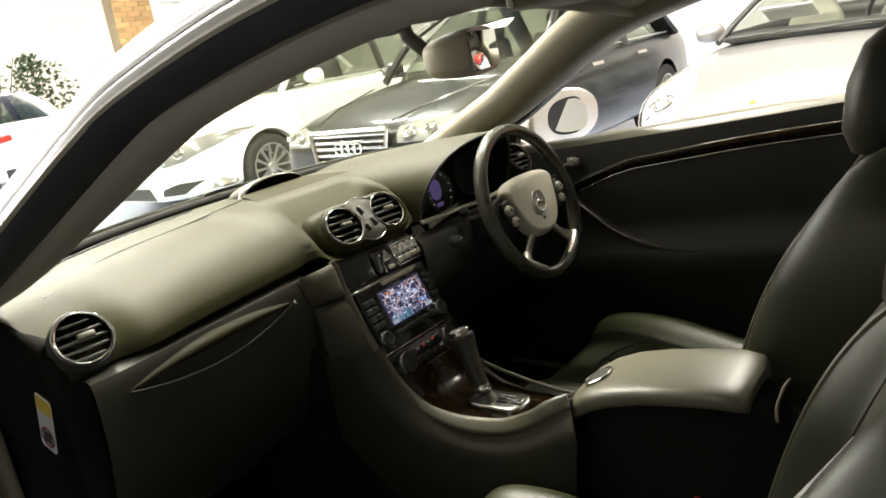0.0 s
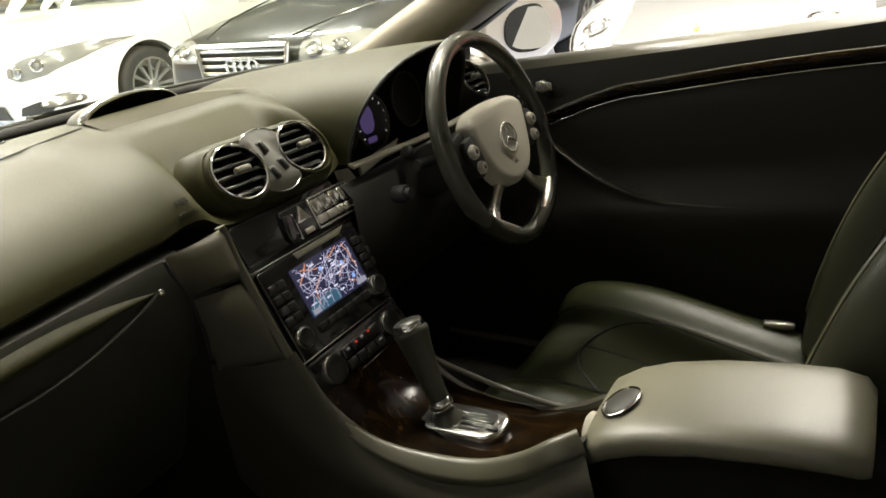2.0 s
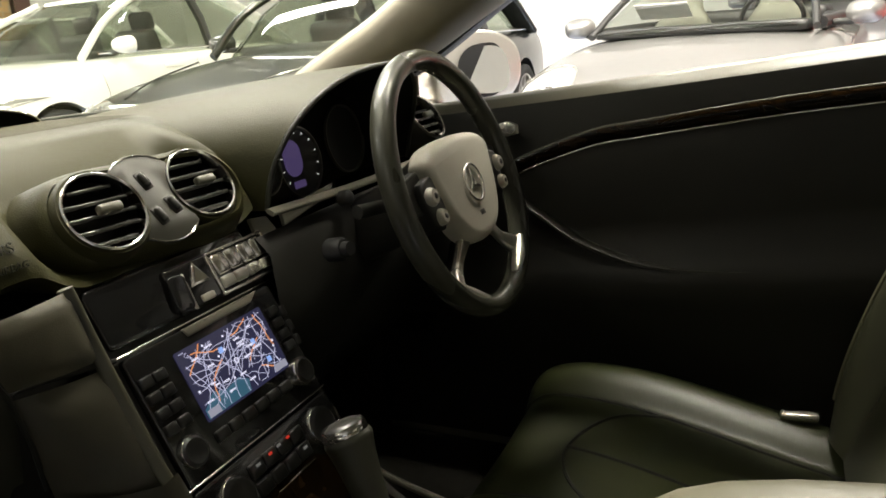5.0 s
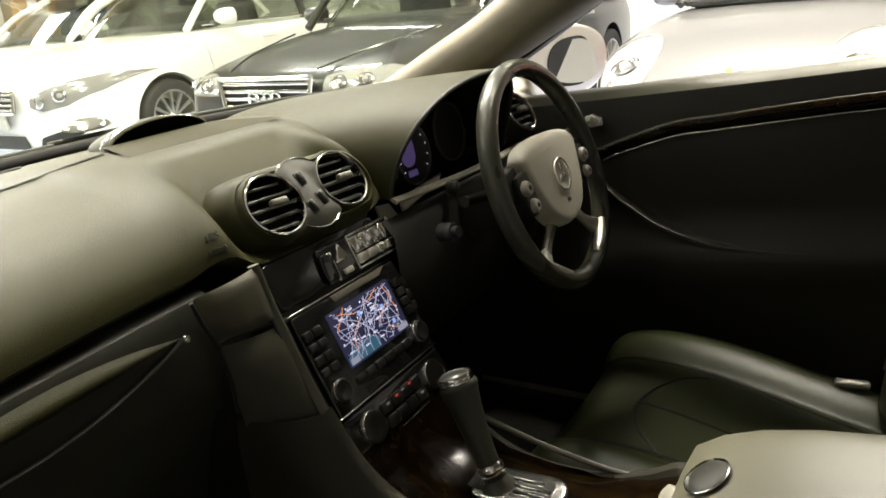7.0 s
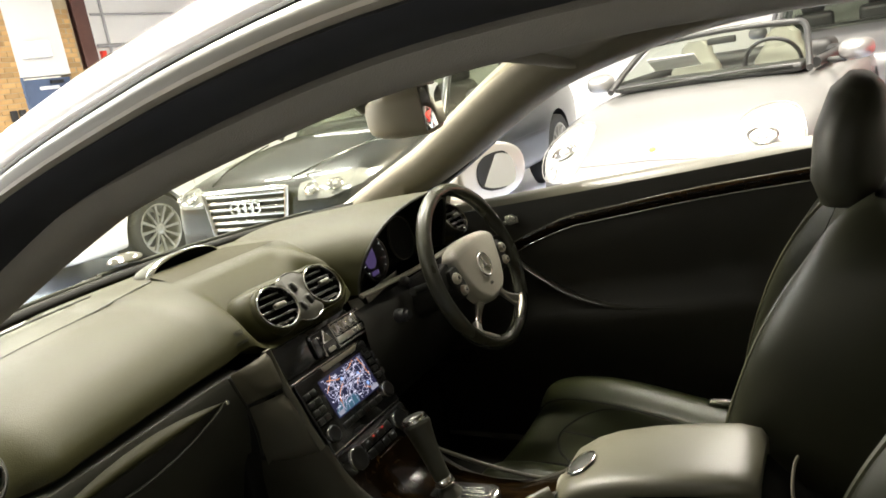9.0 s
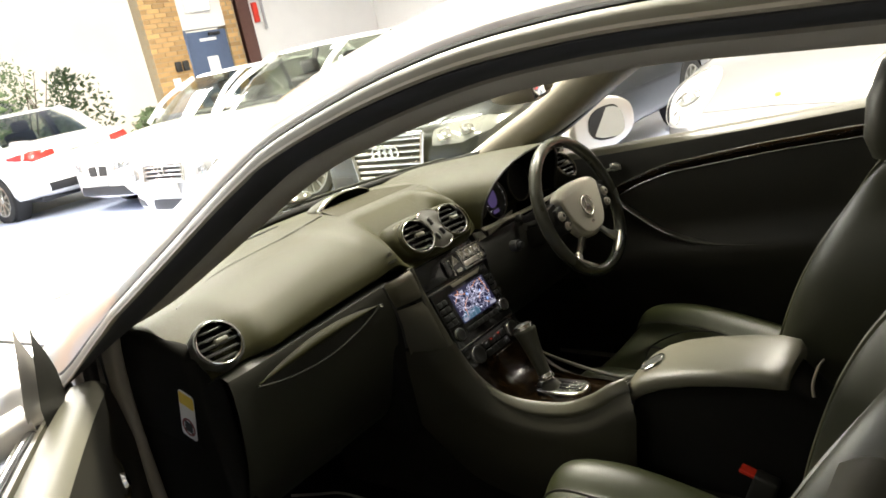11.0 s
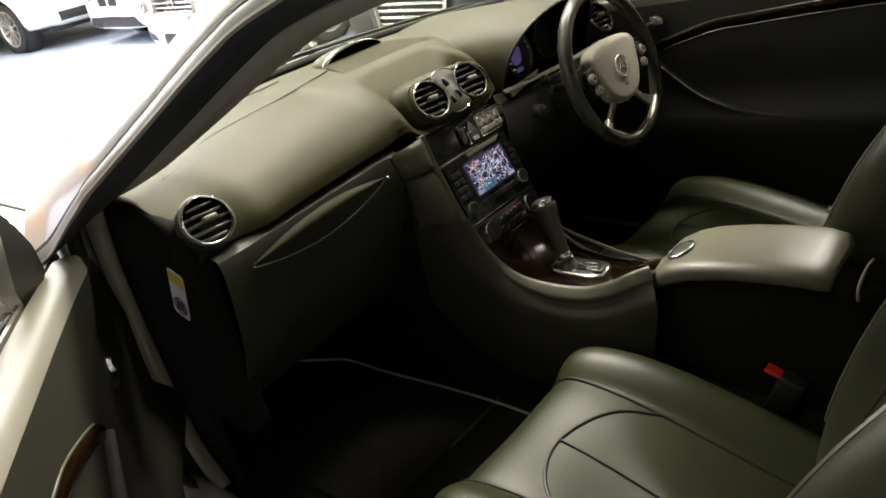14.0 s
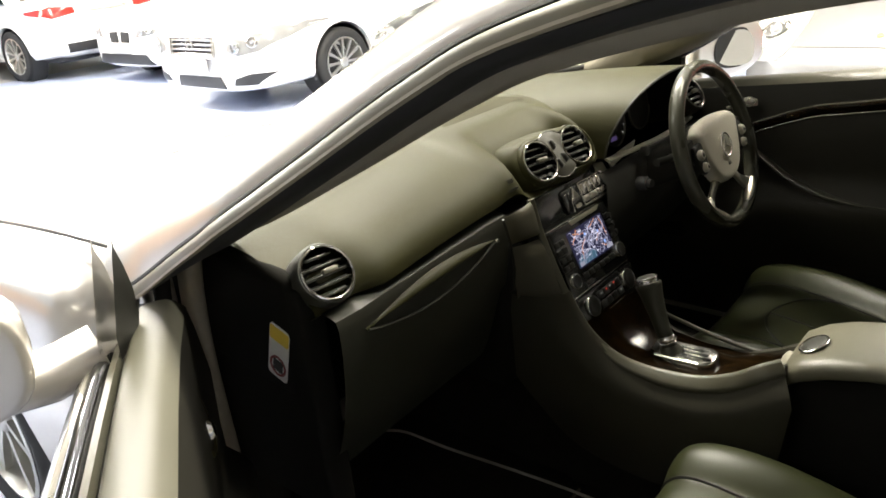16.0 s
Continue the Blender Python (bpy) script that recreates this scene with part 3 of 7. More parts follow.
# a fine seam line along the dashboard top
bm = bm_new()
tube(bm, [Vector((-0.66 + 0.52 * i / 20, 0.40 - 0.36 * (-0.66 + 0.52 * i / 20) ** 2 * 0.55, 0.902 - 0.034 * (abs(-0.66 + 0.52 * i / 20) / 0.66) ** 4)) for i in range(21)], 0.0022, 6)
part("dash_seam", bm, BLACK, dash)
part("dash_seam", tube(bm_new(), smooth_path([(-0.60, 0.16, 0.884), (-0.50, 0.212, 0.8945), (-0.42, 0.232, 0.9015), (-0.25, 0.252, 0.9068), (-0.155, 0.262, 0.9132), (-0.085, 0.285, 0.9125)], 5), 0.0018, 6), SOFT_DARK, dash)

LOWER = [(0.02, 0.795), (-0.043, 0.7945), (-0.049, 0.784), (-0.050, 0.755), (-0.047, 0.70), (-0.034, 0.63), (-0.008, 0.55), (0.035, 0.48), (0.09, 0.435), (0.2, 0.42)]


def lower_point(x, k):
    y, z = LOWER[k]
    back = 0.006 + 0.034 * max(0.0, min(1.0, (x + 0.61) / 0.36))
    return Vector((x, y + (back if k in (1, 2, 3, 4, 5, 6) else 0.5 * back), z))


# Darker vinyl than the dash top: the lid's shade is put into its colour.
glove = part("glovebox", loft_grid(lower_point, [-0.66, -0.655] + [-0.63 + 0.43 * i / 16 for i in range(17)], list(range(len(LOWER)))), SOFT_DARK, coupe, "vinyl glovebox lid, darkened in colour for the shade below the dash")
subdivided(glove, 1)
part("dash_end_cap", box(bm_new(), (0.05, 0.40, 0.40), pose(-0.663, 0.205, 0.635), 0.008, 2), MATT, coupe, "black dashboard end cap")
part("dash_end_cap", box(bm_new(), (0.05, 0.40, 0.40), pose(0.663, 0.205, 0.635), 0.008, 2), MATT, coupe, "black dashboard end cap")

# glovebox pull: an almond shaped recess under a pale flap
A0, A1 = Vector((-0.611, -0.044, 0.757)), Vector((-0.251, -0.012, 0.759))


def almond(h0, h1, bulge, base):
    """Strip between two arcs that meet at the ends."""
    bm = bm_new()
    g = []
    for i in range(25):
        t = i / 24
        s = math.sin(math.pi * t) ** 0.85
        c = A0.lerp(A1, t)
        row = []
        for k in range(7):
            v = k / 6
            row.append(bm.verts.new(c + Vector((0, -base - bulge * s * math.sin(math.pi * v), s * (h0 + (h1 - h0) * v)))))
        g.append(row)
    for a, b in zip(g, g[1:]):
        for k in range(6):
            bm.faces.new((a[k], a[k + 1], b[k + 1], b[k]))
    bmesh.ops.remove_doubles(bm, verts=bm.verts[:], dist=0.0002)
    bmesh.ops.solidify(bm, geom=bm.faces[:], thickness=-0.003)
    return bm


part("pull_recess", almond(-0.030, 0.012, 0.002, 0.002), BLACK, glove)
part("pull_flap", almond(0.000, 0.026, 0.012, 0.004), SOFT, glove, "pale glovebox pull flap")
bm = bm_new()
tube(bm, [A0.lerp(A1, i / 24) + Vector((0, -0.006, -0.031 * math.sin(math.pi * i / 24) ** 0.85)) for i in range(25)], 0.0022, 6)
part("pull_rim", bm, SOFT_DARK, glove)
bm = bm_new()
lathe(bm, [(0, 0.004), (0.004, 0.003), (0.005, 0)], frame_axes(A1 + Vector((0.002, -0.008, 0)), (0, -1, 0)), 10)
part("pull_tip", bm, CHROME, glove)

# words cast into the airbag cover
def writing(text, size, m, material, parent, depth=0.0006):
    cu = bpy.data.curves.new("lettering", "FONT")
    cu.body, cu.size, cu.extrude, cu.align_x = text, size, depth, "CENTER"
    tmp = new("lettering", cu)
    bpy.context.view_layer.update()
    me = bpy.data.meshes.new_from_object(tmp.evaluated_get(bpy.context.evaluated_depsgraph_get()))
    bpy.data.objects.remove(tmp)
    me.materials.clear()
    me.materials.append(material)
    ob = new("lettering", me)
    ob.parent = parent
    ob.matrix_local = m
    return ob


# ---- vents ----
def air_vent(centre, normal, r=0.042, slats=5, label="round black air vent with chrome ring", shell=None):
    m = frame_axes(centre, normal)
    root = part("air_vent", lathe(bm_new(), [(r + 0.006, -0.06), (r + 0.008, -0.03), (r + 0.008, -0.006), (r + 0.005, 0.001), (r + 0.001, 0.001), (r + 0.001, -0.03)], m, 40), shell or SOFT, coupe, label)
    part("vent_ring", lathe(bm_new(), [(r + 0.0022, -0.004), (r + 0.0024, 0.003), (r + 0.001, 0.0042), (r - 0.0008, 0.003), (r - 0.0012, -0.012)], m, 40), CHROME, root)
    part("vent_well", lathe(bm_new(), [(r, 0.0), (r, -0.03), (0, -0.032)], m, 32), MATT, root)
    for k in range(slats):
        h = (k - (slats - 1) / 2) * (2 * r / (slats + 0.6))
        w = 2 * math.sqrt(max(0.0001, (r - 0.003) ** 2 - h * h))
        part("slat", box(bm_new(), (w, 0.0042, 0.010), m @ pose(0, h, -0.008, 26), 0.0014, 2), BLACK_SATIN, root)
    part("vent_tab", box(bm_new(), (0.026, 0.010, 0.010), m @ pose(0.004, 0.001, 0.004), 0.003, 2), PANEL, root)
    return root


BLACK_SATIN = mat("satin_black_slat", (0.028, 0.028, 0.024), 0.28, vary=0.15, scale=30)
VY, VZ = 0.0078, 0.8505
air_vent((-0.634, -0.005, 0.8484), (-0.10, -0.82, 0.57), 0.0392, shell=SOFT_DARK)
air_vent((0.584, -0.030, 0.857), (-0.04, -0.82, 0.57), 0.0392, shell=SOFT_DARK)
VC, VX = Vector((0.0095, VY, VZ)), 0.0672
VM = frame_axes(VC, (-0.10, -0.83, 0.55))
for sx in (-1, 1):
    air_vent((VC.x + sx * VX, VY, VZ), (sx * 0.03 - 0.10, -0.83, 0.55), 0.0400)


def stadium(rho, back, waist=0.0, lift=0.0):
    """Outline round both middle vents, set back along the vents' axis."""
    out = []
    for i in range(64):
        a = 2 * math.pi * i / 64
        c, s_ = math.cos(a), math.sin(a)
        cx = VX * max(-1.0, min(1.0, c * 1.9))
        dip = waist * math.exp(-(cx / 0.035) ** 2) * (1 if s_ > 0 else 0.6)
        out.append(VM @ Vector((cx + rho * c * abs(c) ** 0.1, (rho - dip) * s_ + (lift if s_ > 0 else 0) * s_, -back)))
    return out


part("vent_housing", rings(bm_new(), [stadium(0.0445, 0.010, 0.006), stadium(0.0465, 0.0035, 0.006), stadium(0.051, 0.006, 0.006), stadium(0.056, 0.014, 0.006), stadium(0.061, 0.030, 0.005), stadium(0.067, 0.055, 0.003, 0.002), stadium(0.077, 0.095, 0.001, 0.004), stadium(0.087, 0.16, 0.0, 0.0), stadium(0.09, 0.25, 0.0, -0.004)], True, False), SOFT, dash, "soft vinyl housing round the two middle vents", 70)
# round switch panel between the vents
SWM = VM @ pose(0.004, -0.008, -0.004)
def waist_outline(rad, gap):
    out = []
    for i in range(72):
        c, s_ = math.cos(2 * math.pi * i / 72), math.sin(2 * math.pi * i / 72)
        d = (VX * c) ** 2 - (VX * VX - gap * gap)
        out.append((c, s_, min(rad, VX * abs(c) - math.sqrt(d)) if d > 0 else rad))
    return [(c * q, s_ * q) for c, s_, q in out]


swp = part("vent_switch_panel", plate(bm_new(), waist_outline(0.0515, 0.0435), 0.016, SWM @ pose(-0.004, 0.008, -0.015), 0.001, 1), mat("vent_panel_plastic", (0.034, 0.033, 0.024), 0.5, vary=0.1, scale=12, bump=0.1, bump_scale=1200, spec=0.3), coupe, "round grey panel with three small switches")
for a0 in (52, 232):
    part("panel_ring", tube(bm_new(), [SWM @ pose(-0.004, 0.008, 0.001) @ Vector((0.0510 * math.cos(radians(a0 + 76 * k / 16)), 0.0510 * math.sin(radians(a0 + 76 * k / 16)), 0)) for k in range(17)], 0.0008, 6, (0, -1, 0.3)), CHROME, swp, "thin chrome edge")
for u, v in ((-0.006, 0.029), (-0.010, -0.012), (0.012, -0.004)):
    part("switch", box(bm_new(), (0.008, 0.017, 0.010), SWM @ pose(u, v, 0.002, 0, 0, 14), 0.003, 3), BLACK_SATIN, swp)
    part("switch_slot", box(bm_new(), (0.012, 0.021, 0.003), SWM @ pose(u, v, 0.0008, 0, 0, 14), 0.001, 1), BLACK, swp)

# centre speaker: half dome that opens rearwards, bright rim
SPX, SPY, SPZ = 0.044, 0.325, 0.902


def dome(u, v):
    a, k = math.pi * u / 24, v / 8
    q = math.cos(k * math.pi / 2) ** 0.7
    return Vector((SPX - 0.098 * math.cos(a) * (0.35 + 0.65 * q), SPY + 0.02 * math.sin(a) * 0 + 0.115 * k, SPZ - 0.006 * k + 0.036 * math.sin(a) ** 0.8 * q))


part("speaker_hood", loft_grid(dome, list(range(25)), list(range(9))), SOFT, dash, "half dome over the centre speaker")
part("speaker_opening", loft_grid(lambda u, v: dome(u, 0).lerp(Vector((SPX, SPY + 0.03, SPZ - 0.002)), v / 4) + Vector((0, 0.004 + 0.03 * v / 4, -0.001)), list(range(25)), list(range(5))), MATT, dash)
part("speaker_trim", sweep(bm_new(), [dome(i / 2, 0) + Vector((0, -0.001, 0.0005)) for i in range(49)], circle(0.0032, 8, 1.0, 1.0), (0, 1, 0), scale=lambda t: 2.6 - 2.2 * min(1, t * 1.5)), CHROME, dash, "bright rim of the speaker dome")
COVER_M = mat("dash_mesh_cover", (0.030, 0.0275, 0.0125), 0.8, spec=0.15, vary=0.1, scale=30, bump=0.5, bump_scale=600)
part("speaker_cover", loft_grid(lambda u, v: Vector((SPX + (0.105 + 0.045 * v) * u, SPY - 0.005 - 0.115 * v, 0.9135 + 0.0060 * math.sin(math.pi * (0.35 + 0.35 * v)) - 0.004)), [-1 + 2 * i / 10 for i in range(11)], [i / 5 for i in range(6)]), COVER_M, dash, "dark mesh cover in the dashboard top")

# ---- instrument hood ----
HX, HZ = 0.377, 0.80


def arch(t, rx, rz, y, z0=HZ, flare=0.0):
    a = math.pi * t
    c, s = math.cos(a), math.sin(a)
    side = rx if c > 0 else rx * 0.70
    return Vector((HX - side * math.copysign(abs(c) ** 0.82, c), y + flare * (1 - s), z0 + rz * abs(s) ** 0.75))


def hood_skin(u, v):
    """u round the arch, v from the rear rim towards the screen."""
    k = v / 10
    rx = 0.225 + 0.01 * k
    rz = 0.158 - 0.048 * k ** 1.3
    return arch(u / 40, rx + (0.05 * k if u in (0, 40) else 0.035 * k), rz, -0.075 + 0.46 * k, HZ, 0.06 * (1 - k))


part("instrument_hood", loft_grid(hood_skin, list(range(41)), list(range(11))), SOFT, dash, "soft grey hood over the instruments")


def hood_inner(u, v):
    k = v / 6
    return arch(u / 40, 0.225 - 0.006 - 0.02 * k, 0.158 - 0.005 - 0.03 * k, -0.0755 + 0.13 * k, HZ, 0.06 * (1 - k))


part("hood_lining", loft_grid(hood_inner, list(range(41)), list(range(7))), MATT, dash)
bm = bm_new()
sweep(bm, [arch(i / 40, 0.222, 0.155, -0.077, HZ, 0.06) for i in range(41)], circle(0.0035, 8), (0, -1, 0))
part("hood_rim", bm, SOFT_DARK, dash)
bm = bm_new()
plate(bm, [(x - HX, z - HZ) for x, _, z in [arch(i / 30, 0.21, 0.13, 0) for i in range(31)]], 0.01, frame_axes((HX, 0.06, HZ), (0, -1, 0.15)) @ pose(0, 0, -0.006))
cl = part("instrument_binnacle", bm, MATT, coupe, "dark instrument cluster with lit blue-violet dial", 0)
CLM = frame_axes((HX, 0.052, HZ), (0, -1, 0.15))
DIAL_RING = mat("dial_ring_plastic", (0.12, 0.11, 0.085), 0.4)
DIAL = glow_mat("violet_dial_display", (0.22, 0.15, 0.42), 0.19)
for u, v, r in ((-0.128, 0.030, 0.034), (-0.045, 0.026, 0.050), (0.085, 0.040, 0.052)):
    part("dial", lathe(bm_new(), [(r + 0.002, 0.0), (r + 0.002, 0.005), (r, 0.005), (r, 0.0), (r - 0.002, 0.0)], CLM @ pose(u, v, 0), 32), DIAL_RING, cl)
    part("dial_face", lathe(bm_new(), [(r - 0.001, 0.001), (0, 0.001)], CLM @ pose(u, v, 0), 32), BLACK, cl)
part("dial_display", plate(bm_new(), rrect(0.040, 0.052, 0.0195, 8), 0.002, CLM @ pose(-0.062, 0.034, 0.0025)), DIAL, cl, "violet lit dial display")
part("dial_display", plate(bm_new(), rrect(0.026, 0.010, 0.002), 0.002, CLM @ pose(-0.058, -0.004, 0.0025)), DIAL, cl)
WHITE_MARK = glow_mat("dial_marks", (0.9, 0.9, 0.85), 0.5)
bm = bm_new()
for k in range(11):
    a = radians(215 - 25 * k)
    box(bm, (0.0035, 0.0012, 0.001), CLM @ pose(-0.045 + 0.043 * math.cos(a), 0.026 + 0.043 * math.sin(a), 0.003, 0, 0, math.degrees(a)))
part("dial_marks", bm, WHITE_MARK, cl)

# ridge trim below the dials
bm = bm_new()
sweep(bm, smooth_path([(0.143, -0.030, 0.801), (0.25, -0.036, 0.797), (0.37, -0.040, 0.794), (0.50, -0.036, 0.793), (0.60, -0.02, 0.79)], 5), rrect(0.013, 0.006, 0.0025, 3), (0, -0.4, 1))
LEDGE_M = mat("pale_ledge_plastic", (0.17, 0.16, 0.125), 0.35, vary=0.08)
part("ledge_knob", lathe(bm_new(), [(0.011, -0.006), (0.011, 0.006), (0.008, 0.010), (0, 0.011)], frame_axes((0.278, -0.050, 0.788), (0, -1, 0.2)), 18), BLACK, dash)
part("cluster_ledge", bm, LEDGE_M, dash)
# knee panel under the steering column and dash body on the driver's side
def knee(x, k):
    y, z = [(-0.020, 0.775), (-0.040, 0.755), (-0.045, 0.68), (-0.02, 0.58), (0.04, 0.50), (0.12, 0.46)][k]
    return Vector((x, y, z))


part("knee_panel", loft_grid(knee, [0.12 + 0.53 * i / 10 for i in range(11)], list(range(6))), BLACK, coupe, "black knee panel below the instruments")
part("column_cowl", sweep(bm_new(), [Vector((0.367, 0.02, 0.70)), Vector((0.367, -0.06, 0.738)), Vector((0.367, -0.15, 0.775))], rrect(0.11, 0.09, 0.03, 4), (0, 0, 1)), BLACK, coupe, "black steering column cowl")
for pts, lab in (([(0.31, -0.10, 0.77), (0.25, -0.12, 0.785), (0.20, -0.115, 0.79)], "black indicator stalk"), ([(0.42, -0.10, 0.77), (0.47, -0.12, 0.785), (0.53, -0.115, 0.79)], "black wiper stalk")):
    bm = bm_new()
    tube(bm, smooth_path(pts, 4), 0.009, 8)
    part("stalk", bm, BLACK, coupe, lab)
bm = bm_new()
lathe(bm, [(0, 0.012), (0.008, 0.012), (0.009, 0.002), (0.012, 0.002), (0.0145, -0.004), (0.0145, -0.012), (0.0145, -0.022)], frame_axes((0.166, -0.112, 0.754), (-0.2, -1, 0.2)), 20)
part("light_switch", bm, STEEL_DARK, coupe, "small round dark switch with bright knob")

# ---- steering wheel ----
SW = frame_axes((0.382, -0.173, 0.790), (0, -math.cos(radians(18.6)), math.sin(radians(18.6))))
wheel_root = part("steering_wheel", sweep(bm_new(), [SW @ Vector((0.177 * math.cos(a), 0.177 * math.sin(a), 0)) for a in [2 * math.pi * i / 64 for i in range(64)]], circle(0.0155, 14, 0.92, 1.1), SW.to_3x3() @ Vector((0, 0, 1)), True), LEATHER_RIM, coupe, "black leather steering wheel rim")
hub = [(-0.104, 0.042), (-0.075, 0.060), (0, 0.066), (0.075, 0.060), (0.104, 0.042), (0.100, 0.015), (0.086, -0.030), (0.062, -0.066), (0.024, -0.084), (-0.024, -0.084), (-0.062, -0.066), (-0.086, -0.030), (-0.100, 0.015)]
hub = [(p.x, p.y) for p in smooth_path([(x, y, 0) for x, y in hub + hub[:1]], 3)[:-1]]
part("airbag_cover", plate(bm_new(), hub, 0.030, SW @ pose(0, 0, -0.012), 0.016, 5), AIRBAG, wheel_root, "pale grey airbag cover", 70)
for sx in (-1, 1):
    part("spoke", plate(bm_new(), [(sx * 0.07, 0.045), (sx * 0.165, 0.028), (sx * 0.165, -0.012), (sx * 0.08, -0.02)][::sx], 0.014, SW @ pose(0, 0, -0.016), 0.005), BLACK, wheel_root)
    part("button_pod", plate(bm_new(), [(x * sx, y) for x, y in [(0.088, 0.030), (0.126, 0.022), (0.132, 0.002), (0.122, -0.034), (0.104, -0.044), (0.084, -0.030)]][::sx], 0.012, SW @ pose(0, 0, 0.000), 0.005, 3), BLACK, wheel_root, "black switch pod")
    for u, v, r in ((0.1175, 0.002, 0.0125), (0.1100, -0.0265, 0.0110)):
        b = part("wheel_button", lathe(bm_new(), [(0, 0.009), (r * 0.75, 0.008), (r, 0.003), (r, -0.004)], SW @ pose(sx * u, v, 0.012), 20), AIRBAG, wheel_root, "round pale switch")
        part("button_dot", lathe(bm_new(), [(0, 0.0012), (r * 0.30, 0.0008), (r * 0.36, 0)], SW @ pose(sx * u, v, 0.0208), 12), STEEL_DARK, b)
    part("lower_spoke", sweep(bm_new(), smooth_path([SW @ Vector((sx * x, y, z)) for x, y, z in ((0.040, -0.066, -0.002), (0.062, -0.086, -0.006), (0.086, -0.106, -0.008), (0.108, -0.124, -0.004))], 5), rrect(0.024, 0.014, 0.005, 3), SW.to_3x3() @ Vector((0, 0, 1)), scale=lambda t: 1.15 - 0.45 * math.sin(math.pi * min(1, t + 0.05))), SILVER, wheel_root, "silver lower spoke")
    part("spoke_tip", sweep(bm_new(), [SW @ Vector((0.166 * math.cos(a), 0.166 * math.sin(a), 0.006)) for a in [radians(270 + sx * (20 + 26 * i / 6)) for i in range(7)]], rrect(0.012, 0.020, 0.005, 3), SW.to_3x3() @ Vector((0, 0, 1)), scale=lambda t: 0.55 + 0.45 * math.sin(math.pi * t)), SILVER, wheel_root, "bright spoke end let into the rim")
part("column_boss", lathe(bm_new(), [(0.06, -0.012), (0.055, -0.05), (0.04, -0.09)], SW, 24), BLACK, wheel_root)
bm = bm_new()
sweep(bm, [SW @ pose(0, -0.006, 0.021) @ Vector((0.026 * math.cos(a), 0.026 * math.sin(a), 0)) for a in [2 * math.pi * i / 32 for i in range(32)]], circle(0.0022, 8), SW.to_3x3() @ Vector((0, 0, 1)), True)
for k in range(3):
    a = radians(90 + 120 * k)
    plate(bm, [(-0.004, 0), (0.004, 0), (0, 0.025)], 0.003, SW @ pose(0, -0.006, 0.019) @ pose(0, 0, 0, 0, 0, 120 * k), 0.001, 1)
part("wheel_emblem", bm, CHROME, wheel_root, "plain chrome ring emblem with three spokes")
writing("SRS", 0.010, SW @ pose(0, -0.052, 0.0182), STEEL_DARK, wheel_root)

# ---- centre stack ----
ST = frame_axes((0.001, -0.058, 0.668), (0, -0.905, 0.424))
part("stack_face", plate(bm_new(), [(-0.118, -0.165), (0.118, -0.165), (0.120, 0.14), (-0.120, 0.14)], 0.012, ST @ pose(0, 0, -0.016), 0.004), BLACK, coupe, "black centre stack")
stack = part("head_unit", plate(bm_new(), rrect(0.222, 0.142, 0.006), 0.010, ST @ pose(0, -0.012, -0.006), 0.003), GLOSS, coupe, "black head unit with lit navigation map")


def screen_mat():
    m = bpy.data.materials.new("navigation_map")
    m.use_nodes = True
    nt = m.node_tree
    b = nt.nodes["Principled BSDF"]
    b.inputs["Base Color"].default_value = (0.01, 0.01, 0.012, 1)
    b.inputs["Roughness"].default_value = 0.2
    b.inputs["Emission Color"].default_value = (0.020, 0.020, 0.050, 1)
    b.inputs["Emission Strength"].default_value = 0.9
    return m


part("screen", plate(bm_new(), rrect(0.136, 0.077, 0.002), 0.002, ST @ pose(0.010, 0.002, 0.0035)), screen_mat(), stack, "lit dark blue navigation map screen", 0)
BUTTON_M = mat("black_button_plastic", (0.0075, 0.0075, 0.0065), 0.38, vary=0.15, scale=30)
ROAD_W = glow_mat("map_pale_road", (0.55, 0.55, 0.75), 0.8)
ROAD_O = glow_mat("map_orange_road", (0.85, 0.32, 0.10), 0.8)
MAP_L = glow_mat("map_pale_label", (0.75, 0.74, 0.9), 0.9)
MAP_G = glow_mat("map_teal_area", (0.025, 0.10, 0.16), 0.8)
MAP_F = glow_mat("map_grey_field", (0.42, 0.42, 0.52), 0.6)
MAP_B = glow_mat("map_blue_sign", (0.30, 0.48, 0.95), 0.8)
MAP = ST @ pose(0.010, 0.002, 0)
rnd = random.Random(4)


def map_line(bm, pts, w):
    for (a, b), (c, d) in zip(pts, pts[1:]):
        l = math.hypot(c - a, d - b)
        box(bm, (l + w * 0.6, w, 0.0004), MAP @ pose((a + c) / 2, (b + d) / 2, 0.0060, 0, 0, math.degrees(math.atan2(d - b, c - a))))


def wander(n, x, y, a, step, turn):
    pts = [(x, y)]
    for _ in range(n):
        a += rnd.uniform(-turn, turn)
        x, y = x + step * math.cos(a), y + step * math.sin(a)
        if abs(x) > 0.064 or abs(y) > 0.036:
            break
        pts.append((x, y))
    return pts


def bm_fill(pts, w):
    bm = bm_new()
    map_line(bm, pts, w)
    return bm


bm = bm_new()
for k in range(9):
    x = -0.060 + 0.015 * k + rnd.uniform(-0.004, 0.004)
    map_line(bm, wander(14, x, -0.035, 1.57 + rnd.uniform(-0.3, 0.3), 0.006, 0.22), 0.0007)
for k in range(7):
    map_line(bm, wander(24, -0.063, -0.030 + 0.0105 * k + rnd.uniform(-0.003, 0.003), rnd.uniform(-0.25, 0.25), 0.006, 0.2), 0.0007)
for k in range(40):
    map_line(bm, wander(6, rnd.uniform(-0.06, 0.06), rnd.uniform(-0.030, 0.034), rnd.uniform(0, 6.3), 0.005, 0.5), 0.0005)
